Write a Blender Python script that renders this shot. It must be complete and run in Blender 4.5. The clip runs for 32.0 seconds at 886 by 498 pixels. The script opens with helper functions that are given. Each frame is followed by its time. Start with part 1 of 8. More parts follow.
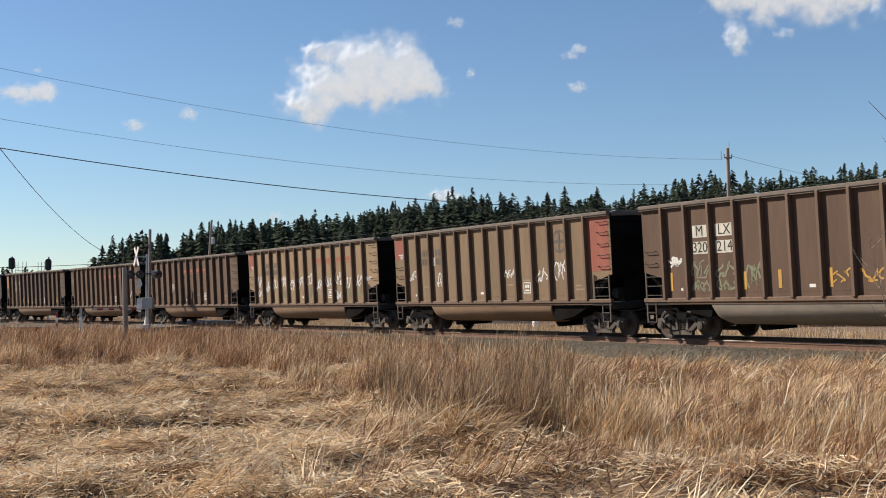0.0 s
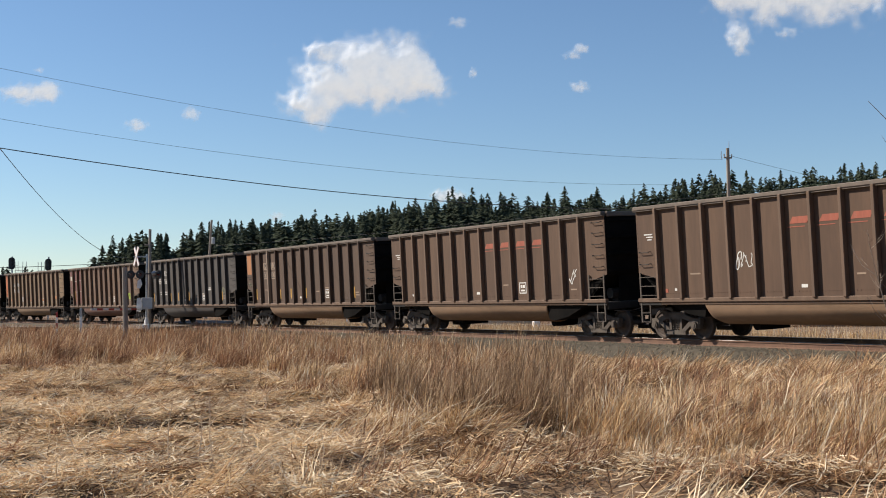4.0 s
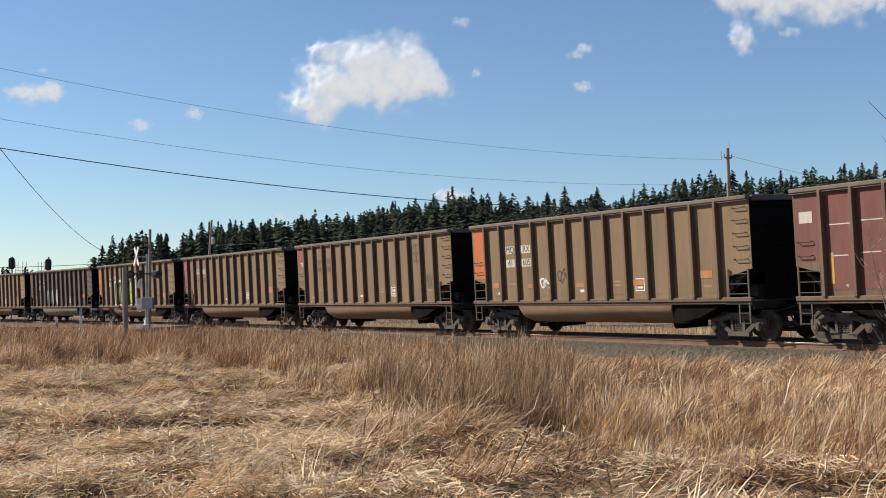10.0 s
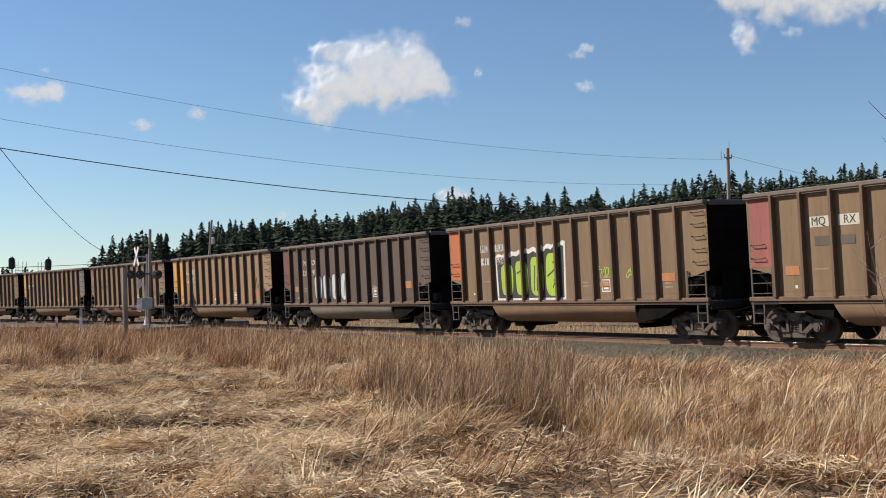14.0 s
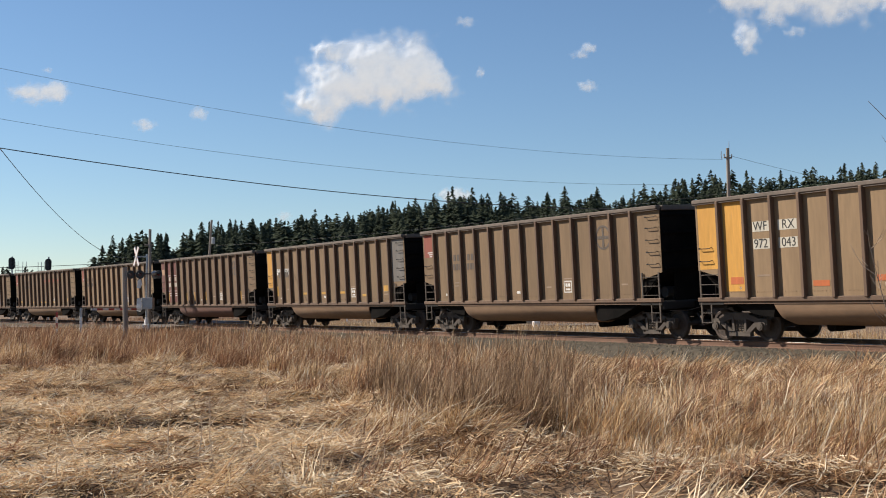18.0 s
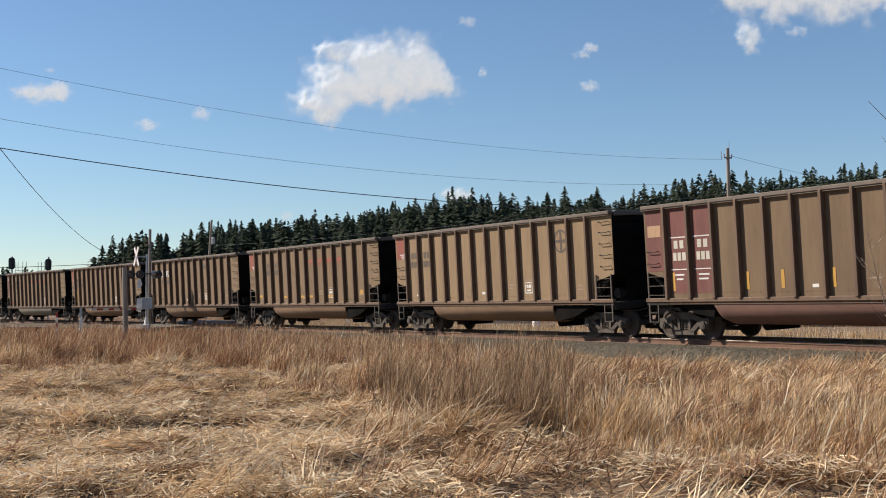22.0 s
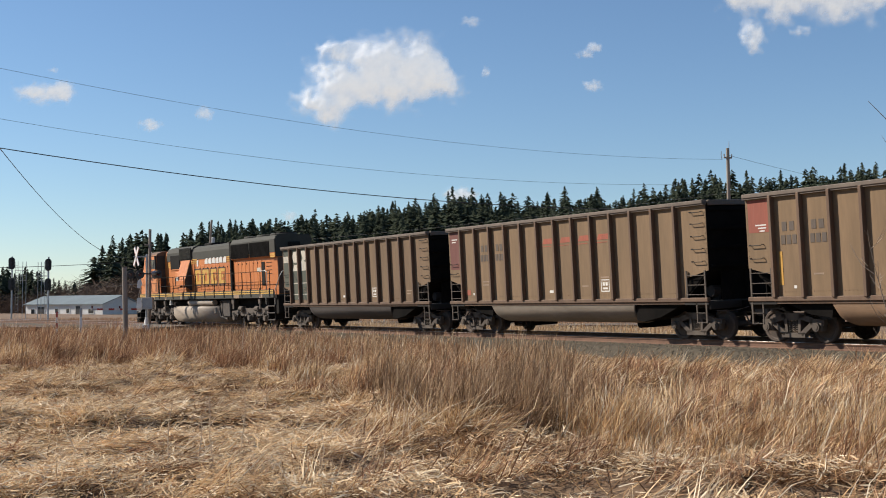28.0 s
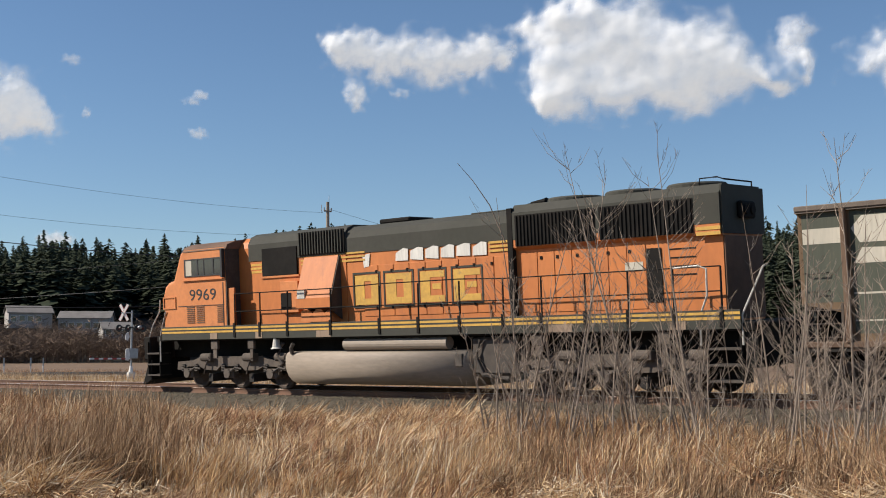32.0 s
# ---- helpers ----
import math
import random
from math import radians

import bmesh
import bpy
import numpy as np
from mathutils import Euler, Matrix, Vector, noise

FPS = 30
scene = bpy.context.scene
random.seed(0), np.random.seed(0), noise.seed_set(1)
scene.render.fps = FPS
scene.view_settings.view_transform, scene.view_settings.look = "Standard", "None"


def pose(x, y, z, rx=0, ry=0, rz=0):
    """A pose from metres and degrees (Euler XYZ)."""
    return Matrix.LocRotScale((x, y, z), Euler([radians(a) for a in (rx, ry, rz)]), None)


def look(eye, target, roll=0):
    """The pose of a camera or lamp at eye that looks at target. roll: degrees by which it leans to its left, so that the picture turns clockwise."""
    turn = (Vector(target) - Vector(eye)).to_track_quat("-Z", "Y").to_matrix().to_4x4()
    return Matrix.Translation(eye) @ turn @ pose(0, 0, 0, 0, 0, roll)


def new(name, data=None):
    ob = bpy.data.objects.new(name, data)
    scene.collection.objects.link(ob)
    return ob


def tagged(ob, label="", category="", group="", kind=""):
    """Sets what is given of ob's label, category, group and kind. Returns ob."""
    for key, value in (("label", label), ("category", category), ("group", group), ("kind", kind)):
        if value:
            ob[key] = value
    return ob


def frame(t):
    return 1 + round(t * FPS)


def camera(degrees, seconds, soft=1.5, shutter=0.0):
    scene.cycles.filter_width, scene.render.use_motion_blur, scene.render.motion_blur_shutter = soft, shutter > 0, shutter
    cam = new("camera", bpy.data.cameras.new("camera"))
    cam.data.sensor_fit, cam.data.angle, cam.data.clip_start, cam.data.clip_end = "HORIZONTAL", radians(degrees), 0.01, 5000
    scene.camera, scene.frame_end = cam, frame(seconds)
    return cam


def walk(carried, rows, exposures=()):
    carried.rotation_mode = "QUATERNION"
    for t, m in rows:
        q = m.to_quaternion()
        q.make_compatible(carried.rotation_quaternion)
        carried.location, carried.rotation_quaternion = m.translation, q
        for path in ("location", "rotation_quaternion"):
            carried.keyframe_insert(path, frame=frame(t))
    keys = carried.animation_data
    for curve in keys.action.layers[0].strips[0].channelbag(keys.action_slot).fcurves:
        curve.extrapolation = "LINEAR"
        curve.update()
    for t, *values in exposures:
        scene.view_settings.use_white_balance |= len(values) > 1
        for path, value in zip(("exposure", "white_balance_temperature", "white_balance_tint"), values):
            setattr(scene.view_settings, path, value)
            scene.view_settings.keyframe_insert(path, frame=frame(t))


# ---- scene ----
cam = camera(40.63, 32.0, soft=1.0, shutter=0.0)
EYE = Vector((0.0, 0.0, 0.93))


def aim(yaw, tilt, roll):
    """The tripod head turned right by yaw and up by tilt, in degrees."""
    a, b = radians(yaw), radians(tilt)
    way = Vector((math.sin(a) * math.cos(b), math.cos(a) * math.cos(b), math.sin(b)))
    return look(EYE, EYE + way, roll)


# a still tripod shot that pans right with the locomotive at the end
PAN = [
    (0.0, 0.00, 2.83, -0.20), (28.1, 0.00, 2.83, -0.20), (28.5, 0.10, 2.82, -0.20), (29.0, 0.13, 2.81, -0.20),
    (29.5, 0.36, 2.79, -0.17), (30.0, 1.62, 2.79, -0.02), (30.5, 4.02, 2.81, -0.08), (31.0, 8.61, 3.62, -0.13),
    (31.5, 13.78, 4.53, -0.16), (32.0, 19.00, 5.15, -0.23),
]
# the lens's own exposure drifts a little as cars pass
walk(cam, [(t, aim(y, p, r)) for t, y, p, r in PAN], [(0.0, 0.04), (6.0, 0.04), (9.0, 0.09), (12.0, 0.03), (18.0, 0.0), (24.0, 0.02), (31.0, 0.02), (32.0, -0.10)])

# ---- light ----
SUN_AZ, SUN_EL = 165.0, 37.0     # direction towards the sun, degrees counter-clockwise from +x
world = bpy.data.worlds.new("world")
scene.world = world
world.use_nodes = True
wn = world.node_tree
sky = wn.nodes.new("ShaderNodeTexSky")
sky.sky_type = "NISHITA"
sky.sun_disc = False
sky.sun_elevation = radians(SUN_EL)
sky.sun_rotation = radians(90 - SUN_AZ)
sky.air_density, sky.dust_density, sky.ozone_density = 1.0, 0.0, 5.0
bg = wn.nodes["Background"]
wn.links.new(sky.outputs[0], bg.inputs[0])
bg.inputs[1].default_value = 0.112
sun_data = bpy.data.lights.new("sun", "SUN")
sun_data.energy, sun_data.angle, sun_data.color = 7.2, radians(0.5), (1.0, 0.905, 0.785)
sun = new("sun", sun_data)
sdir = Vector((math.cos(radians(SUN_AZ)) * math.cos(radians(SUN_EL)), math.sin(radians(SUN_AZ)) * math.cos(radians(SUN_EL)), math.sin(radians(SUN_EL))))
sun.matrix_basis = look(sdir * 50, (0, 0, 0))
scene.view_settings.exposure = 0.0

# ---- line of the track ----
TX, TY, TH, K0, K1 = 5.844, 40.939, radians(120.424), 0.7463e-3, 2.3844e-5
BANK = radians(3.28)


def _heading(d):
    # d: metres from the origin towards the far end; a spiral that ends in straights
    e = min(max(d, -30.0), 105.0)
    return TH + K0 * e + K1 * e * e / 2


_step = 0.5
_line = {0: (TX, TY)}
for _sgn in (1, -1):
    _x, _y = TX, TY
    for _i in range(1, 1001):
        _a = _heading(_sgn * (_i - 0.5) * _step)
        _x += _sgn * _step * math.cos(_a)
        _y += _sgn * _step * math.sin(_a)
        _line[_sgn * _i] = (_x, _y)


def on_track(s, off=0.0):
    """Place at s metres along the line (growing towards the train's heading), off metres to the camera's side, and the heading of travel."""
    d = -s / _step
    i = math.floor(d)
    f = d - i
    (xa, ya), (xb, yb) = _line[i], _line[i + 1]
    a = _heading(-s)
    x, y = xa + (xb - xa) * f, ya + (yb - ya) * f
    return x + off * math.cos(a + math.pi / 2), y + off * math.sin(a + math.pi / 2), a + math.pi


def run(t):
    """How far the train has gone at t seconds."""
    return 12.1576 * t - 0.5 * 0.048133 * t * t + 1.7818e-3 * t ** 3 / 6


def train_pose(s):
    """Pose of a vehicle whose middle is s metres along the line, leaning with the banked curve."""
    xa, ya, _ = on_track(s - 6.0)
    xb, yb, _ = on_track(s + 6.0)
    a = math.atan2(yb - ya, xb - xa)
    x, y, _ = on_track(s)
    x, y = (x + (xa + xb) / 2) / 2, (y + (ya + yb) / 2) / 2
    return Matrix.Translation((x, y, 0)) @ Matrix.Rotation(a, 4, "Z") @ Matrix.Rotation(BANK, 4, "X")

# ---- materials ----


def _nodes(name):
    m = bpy.data.materials.new(name)
    m.use_nodes = True
    return m, m.node_tree, m.node_tree.nodes["Principled BSDF"]


def _mul(nt, a, b):
    n = nt.nodes.new("ShaderNodeMath")
    n.operation = "MULTIPLY"
    for i, v in enumerate((a, b)):
        if isinstance(v, (int, float)):
            n.inputs[i].default_value = v
        else:
            nt.links.new(v, n.inputs[i])
    return n.outputs[0]


def _noise(nt, scale, detail=4.0, stretch=(1, 1, 1), rough=0.6, offset=None):
    co = nt.nodes.new("ShaderNodeTexCoord")
    mp = nt.nodes.new("ShaderNodeMapping")
    mp.inputs["Scale"].default_value = stretch
    nt.links.new(co.outputs["Object"], mp.inputs["Vector"])
    if offset is not None:
        nt.links.new(offset, mp.inputs["Location"])
    n = nt.nodes.new("ShaderNodeTexNoise")
    n.inputs["Scale"].default_value, n.inputs["Detail"].default_value, n.inputs["Roughness"].default_value = scale, detail, rough
    nt.links.new(mp.outputs[0], n.inputs["Vector"])
    return n.outputs["Fac"]


def _ramp(nt, fac, lo, hi, c0, c1):
    r = nt.nodes.new("ShaderNodeMapRange")
    r.inputs["From Min"].default_value, r.inputs["From Max"].default_value = lo, hi
    nt.links.new(fac, r.inputs["Value"])
    mx = nt.nodes.new("ShaderNodeMix")
    mx.data_type = "RGBA"
    nt.links.new(r.outputs[0], mx.inputs["Factor"])
    for sock, c in ((mx.inputs["A"], c0), (mx.inputs["B"], c1)):
        if hasattr(c, "links"):
            nt.links.new(c, sock)
        else:
            sock.default_value = (*c, 1)
    return mx.outputs["Result"]


def surface(name, base, other=None, rough=0.7, metal=0.0, big=0.6, fine=9.0, stretch=(1, 1, 1), bump=0.15, stain=None, stain_at=0.6, vary=0.0, island=0.0, lo=0.35, hi=0.65, spec=0.5):
    """A painted, wooden, stone or earthen surface with broad patches, fine grain, stains and relief; vary and island change the tone from piece to piece."""
    m, nt, p = _nodes(name)
    other = other or tuple(c * 0.72 for c in base)
    info = nt.nodes.new("ShaderNodeObjectInfo")
    col = _ramp(nt, _noise(nt, big, 5, stretch), lo, hi, base, other)
    grain = _noise(nt, fine, 3, stretch)
    col = _ramp(nt, _mul(nt, grain, 0.9), 0.25, 0.75, col, _tone(nt, col, 0.78))
    if stain:
        col = _ramp(nt, _noise(nt, big * 2.3, 6, stretch, 0.7), stain_at, stain_at + 0.14, col, stain)
    rnd = None
    if vary:
        rnd, amount = info.outputs["Random"], vary
    elif island:
        geo = nt.nodes.new("ShaderNodeNewGeometry")
        rnd, amount = geo.outputs["Random Per Island"], island
    if rnd is not None:
        r = nt.nodes.new("ShaderNodeMapRange")
        nt.links.new(rnd, r.inputs["Value"])
        r.inputs["To Min"].default_value, r.inputs["To Max"].default_value = 1 - amount, 1 + amount
        col = _tone(nt, col, r.outputs[0])
    nt.links.new(col, p.inputs["Base Color"])
    p.inputs["Roughness"].default_value, p.inputs["Metallic"].default_value = rough, metal
    p.inputs["Specular IOR Level"].default_value = spec
    if bump:
        b = nt.nodes.new("ShaderNodeBump")
        b.inputs["Strength"].default_value, b.inputs["Distance"].default_value = bump, 0.02
        nt.links.new(grain, b.inputs["Height"])
        nt.links.new(b.outputs[0], p.inputs["Normal"])
    return m


def _tone(nt, col, k):
    v = nt.nodes.new("ShaderNodeVectorMath")
    v.operation = "SCALE"
    nt.links.new(col, v.inputs[0])
    if isinstance(k, (int, float)):
        v.inputs["Scale"].default_value = k
    else:
        nt.links.new(k, v.inputs["Scale"])
    return v.outputs[0]


STREAK = (1.6, 1.6, 0.22)
M = {}
M["dust"] = surface("dusty_car_side", (0.207, 0.134, 0.073), (0.163, 0.106, 0.057), 0.85, big=1.1, fine=7, stretch=STREAK, bump=0.05, stain=(0.102, 0.060, 0.035), stain_at=0.62)
M["dust_brown"] = surface("brown_car_side", (0.111, 0.063, 0.037), (0.084, 0.047, 0.028), 0.85, big=1.1, fine=7, stretch=STREAK, bump=0.05, stain=(0.086, 0.053, 0.035), stain_at=0.62)
M["dust_deep"] = surface("deep_brown_car_side", (0.093, 0.055, 0.034), (0.071, 0.042, 0.027), 0.85, big=1.1, fine=7, stretch=STREAK, bump=0.05, stain=(0.065, 0.037, 0.025), stain_at=0.60)
M["dust_red"] = surface("red_brown_car_side", (0.160, 0.098, 0.058), (0.120, 0.068, 0.042), 0.85, big=1.0, fine=7, stretch=STREAK, bump=0.05, stain=(0.092, 0.047, 0.031), stain_at=0.56)
M["dust_mid"] = surface("worn_tan_car_side", (0.174, 0.112, 0.062), (0.135, 0.085, 0.047), 0.85, big=1.1, fine=7, stretch=STREAK, bump=0.05, stain=(0.094, 0.055, 0.031), stain_at=0.60)
M["dust_pale"] = surface("pale_tan_car_side", (0.266, 0.176, 0.096), (0.221, 0.145, 0.078), 0.85, big=1.1, fine=7, stretch=STREAK, bump=0.05, stain=(0.160, 0.097, 0.054), stain_at=0.63)
M["dust_grey"] = surface("grey_car_side", (0.062, 0.051, 0.044), (0.046, 0.039, 0.034), 0.8, big=1.1, fine=7, stretch=STREAK, bump=0.05, stain=(0.120, 0.090, 0.069), stain_at=0.62)
M["dust_dark"] = surface("dark_brown_car_side", (0.096, 0.062, 0.044), (0.072, 0.048, 0.036), 0.8, big=1.1, fine=7, stretch=STREAK, bump=0.05, stain=(0.128, 0.088, 0.064), stain_at=0.62)
M["rib"] = surface("rib_paint", (0.149, 0.093, 0.059), (0.114, 0.069, 0.044), 0.85, big=1.5, fine=8, stretch=STREAK, bump=0.05, vary=0.12)
M["chord"] = surface("chord_grime", (0.165, 0.130, 0.103), (0.115, 0.090, 0.072), 0.85, big=1.2, fine=10, bump=0.1)
M["tub"] = surface("tub_paint", (0.264, 0.164, 0.096), (0.200, 0.124, 0.072), 0.75, big=0.8, fine=6, stretch=(0.5, 1, 2), bump=0.05)
M["tub_grey"] = surface("tub_bare_metal", (0.284, 0.241, 0.194), (0.215, 0.181, 0.142), 0.6, 0.2, big=0.8, fine=6, stretch=(0.5, 1, 2), bump=0.05)
M["tub_red"] = surface("tub_red_paint", (0.189, 0.095, 0.069), (0.146, 0.077, 0.056), 0.75, big=0.8, fine=6, stretch=(0.5, 1, 2), bump=0.05)
M["tub_dark"] = surface("tub_dark_paint", (0.08, 0.068, 0.06), (0.06, 0.05, 0.045), 0.7, big=0.8, fine=6, stretch=(0.5, 1, 2), bump=0.05)
M["grime"] = surface("black_grime", (0.016, 0.014, 0.012), (0.027, 0.022, 0.018), 0.9, big=1.5, fine=12, bump=0.2)
# coal residue, taken near-black so it carries the shade of ends and underframe
M["coal"] = surface("coal_dust_and_shade", (0.007, 0.0065, 0.006), (0.012, 0.0105, 0.0095), 0.95, big=1.5, fine=14, bump=0.3, spec=0.05)
M["truck"] = surface("truck_casting", (0.070, 0.055, 0.045), (0.10, 0.08, 0.062), 0.9, big=3, fine=16, bump=0.25)
M["wheel"] = surface("wheel_steel", (0.060, 0.045, 0.037), (0.085, 0.06, 0.045), 0.75, 0.3, big=4, fine=18, bump=0.15)
M["tread"] = surface("bright_steel", (0.42, 0.40, 0.37), (0.3, 0.28, 0.26), 0.35, 0.9, big=4, fine=20, bump=0.03)
M["rail"] = surface("rail_rust", (0.170, 0.092, 0.058), (0.122, 0.067, 0.044), 0.9, big=2, fine=25, bump=0.2)
M["tie"] = surface("sleeper_timber", (0.15, 0.115, 0.085), (0.10, 0.078, 0.06), 0.95, big=2, fine=14, stretch=(0.4, 3, 3), bump=0.4, vary=0.2)
M["concrete"] = surface("concrete", (0.30, 0.275, 0.235), (0.23, 0.21, 0.18), 0.9, big=1, fine=20, bump=0.1)
M["asphalt"] = surface("asphalt", (0.15, 0.125, 0.10), (0.11, 0.092, 0.076), 0.9, big=0.5, fine=40, bump=0.2)
M["ballast"] = surface("ballast_bed", (0.095, 0.076, 0.050), (0.058, 0.047, 0.032), 0.95, big=3, fine=16, bump=1.0)
M["stone"] = surface("ballast_stone", (0.115, 0.094, 0.062), (0.070, 0.058, 0.040), 0.95, big=6, fine=30, bump=0.4, island=0.45)
M["soil"] = surface("straw_ground", (0.21, 0.132, 0.072), (0.13, 0.080, 0.044), 0.95, big=0.35, fine=14, bump=0.7, stain=(0.18, 0.12, 0.07), stain_at=0.6)
M["wood_pole"] = surface("weathered_pole", (0.30, 0.25, 0.205), (0.20, 0.165, 0.135), 0.9, big=1, fine=12, stretch=(3, 3, 0.25), bump=0.3)
M["galv"] = surface("galvanised_steel", (0.42, 0.43, 0.44), (0.34, 0.35, 0.36), 0.5, 0.7, big=3, fine=16, bump=0.04)
M["white"] = surface("white_paint", (0.78, 0.77, 0.74), (0.68, 0.67, 0.63), 0.6, big=2, fine=10, bump=0.05)
M["black"] = surface("black_paint", (0.018, 0.018, 0.019), (0.028, 0.027, 0.026), 0.55, big=2, fine=10, bump=0.05)
M["red"] = surface("red_paint", (0.42, 0.05, 0.04), (0.34, 0.045, 0.035), 0.6, big=2, fine=10, bump=0.05)
M["wire"] = surface("wire", (0.03, 0.03, 0.032), (0.04, 0.04, 0.04), 0.6, big=2, fine=10, bump=0)

# ---- shaping ----


def part(name, bm, material, parent=None, label="", smooth=False):
    """Links a bmesh as one mesh object, under its thing or part if there is one."""
    me = bpy.data.meshes.new(name)
    bm.to_mesh(me)
    bm.free()
    return linked(name, me, material, parent, label, smooth)


def linked(name, me, material=None, parent=None, label="", smooth=False):
    if material is not None and not me.materials:
        me.materials.append(material)
    if smooth:
        me.shade_smooth()
    ob = new(name, me)
    if parent is not None:
        ob.parent = parent
    if label:
        ob["label"] = label
    return ob


def thing(name, label, category, group="", m=None, kind=""):
    ob = new(name)
    ob.empty_display_size = 0.3
    if m is not None:
        ob.matrix_basis = m
    return tagged(ob, label, category, group, kind)


def box(bm, x0, x1, y0, y1, z0, z1, bevel=0.0, mi=0):
    g = bmesh.ops.create_cube(bm, size=1.0, matrix=Matrix.LocRotScale(((x0 + x1) / 2, (y0 + y1) / 2, (z0 + z1) / 2), None, (abs(x1 - x0), abs(y1 - y0), abs(z1 - z0))))
    if mi:
        for f in {f for v in g["verts"] for f in v.link_faces}:
            f.material_index = mi
    if bevel:
        edges = {e for v in g["verts"] for e in v.link_edges}
        bmesh.ops.bevel(bm, geom=list(edges), offset=bevel, segments=1, affect="EDGES", profile=0.5)
    return g


def prism(bm, pts, y0, y1, axis="y"):
    """A plate with the outline pts, drawn in x and z (or, for the other axes, the two that are left), from y0 to y1."""
    def place(p, d):
        return {"y": (p[0], d, p[1]), "x": (d, p[0], p[1]), "z": (p[0], p[1], d)}[axis]
    a = [bm.verts.new(place(p, y0)) for p in pts]
    b = [bm.verts.new(place(p, y1)) for p in pts]
    n = len(pts)
    fs = [bm.faces.new(a), bm.faces.new(b[::-1])]
    for i in range(n):
        fs.append(bm.faces.new((a[i], b[i], b[(i + 1) % n], a[(i + 1) % n])))
    bmesh.ops.recalc_face_normals(bm, faces=fs)
    return fs


def tube(bm, pts, r, n=6, r1=None, cap=True):
    """A round bar along pts, tapering from r to r1."""
    r1 = r if r1 is None else r1
    pts = [Vector(p) for p in pts]
    rings = []
    up = Vector((0, 0, 1))
    for i, p in enumerate(pts):
        d = (pts[min(i + 1, len(pts) - 1)] - pts[max(i - 1, 0)]).normalized()
        if abs(d.dot(up)) > 0.95:
            up = Vector((1, 0, 0)) if abs(d.x) < 0.9 else Vector((0, 1, 0))
        a = d.cross(up).normalized()
        b = d.cross(a)
        k = r + (r1 - r) * i / max(1, len(pts) - 1)
        rings.append([bm.verts.new(p + k * (math.cos(2 * math.pi * j / n) * a + math.sin(2 * math.pi * j / n) * b)) for j in range(n)])
    for ra, rb in zip(rings, rings[1:]):
        for j in range(n):
            bm.faces.new((ra[j], ra[(j + 1) % n], rb[(j + 1) % n], rb[j]))
    if cap:
        bm.faces.new(rings[0][::-1])
        bm.faces.new(rings[-1])


def lathe(bm, profile, n=20, m=None):
    """Turns a profile of (radius, height) about the y axis, or about y moved by m."""
    m = m or Matrix()
    rings = [[bm.verts.new(m @ Vector((r * math.cos(2 * math.pi * j / n), h, r * math.sin(2 * math.pi * j / n)))) for j in range(n)] for r, h in profile]
    fs = []
    for ra, rb in zip(rings, rings[1:]):
        for j in range(n):
            fs.append(bm.faces.new((ra[j], ra[(j + 1) % n], rb[(j + 1) % n], rb[j])))
    for ring in (rings[0], rings[-1]):
        fs.append(bm.faces.new(ring))
    bmesh.ops.recalc_face_normals(bm, faces=fs)


def shape():
    return bmesh.new()


def letters(name, text, size, material, parent, m, label="", width=None):
    """Flat painted characters as a thin mesh, in the x-z plane of m; width squeezes them to that many metres."""
    cu = bpy.data.curves.new(name, "FONT")
    cu.body, cu.size, cu.extrude, cu.align_x, cu.align_y, cu.resolution_u = text, size, 0.002, "CENTER", "CENTER", 3
    tmp = bpy.data.objects.new(name, cu)
    me = bpy.data.meshes.new_from_object(tmp)
    bpy.data.objects.remove(tmp)
    bpy.data.curves.remove(cu)
    k = 1.0
    if width:
        xs = [v.co.x for v in me.vertices]
        k = width / max(1e-4, max(xs) - min(xs))
    me.transform(m @ Matrix.Rotation(radians(90), 4, "X") @ Matrix.Diagonal((k, 1, 1, 1)))
    me.materials.clear()
    return linked(name, me, material, parent, label)

# ---- ground, road and track ----
FIELD = -0.66
RND = random.Random(5)


def track_distance(x, y):
    """Signed metres from the middle of the track, growing on the camera's side, and the place along it."""
    s = 0.0
    for _ in range(5):
        px, py, h = on_track(s)
        s += (x - px) * math.cos(h) + (y - py) * math.sin(h)
        s = min(max(s, -480), 480)
    px, py, h = on_track(s)
    return (x - px) * math.sin(h) - (y - py) * math.cos(h), s


def tussock(x, y, f=0.75, seed=71.0):
    """One at a clump's heart, nought in the hollows between."""
    n = noise.noise((x * f + seed, y * f, seed * 0.7)) + 0.35 * noise.noise((x * f * 2.3 + seed + 5, y * f * 2.3, (seed + 5) * 0.7))
    return min(1.0, max(0.0, (n + 0.13) * 3.2))


def mound(x, y, d):
    """Humps of old growth that the grass stands on."""
    return 0.20 * tussock(x, y) * min(1.0, max(0.0, (d - 4.6) / 1.5)) * min(1.0, max(0.0, (36.0 - y) / 4))


def ground_z(x, y, d):
    """Height of the ground sheet: a low bank with the ballast bed on it, a rough field, and far land that rises to the wooded hill."""
    z = FIELD + 0.10 * noise.noise((x * 0.22, y * 0.22, 0.0)) + 0.05 * noise.noise((x * 0.9, y * 0.9, 3.0))
    a = abs(d)
    if d > 4.6 and 6.0 < y < 36.0:
        z += mound(x, y, d)
    if a < 5.0:
        k = min(1.0, max(0.0, (5.0 - a) / 2.2))
        z = z * (1 - k) + (-0.62) * k
    if a < 3.4:
        z = -0.62
    return z


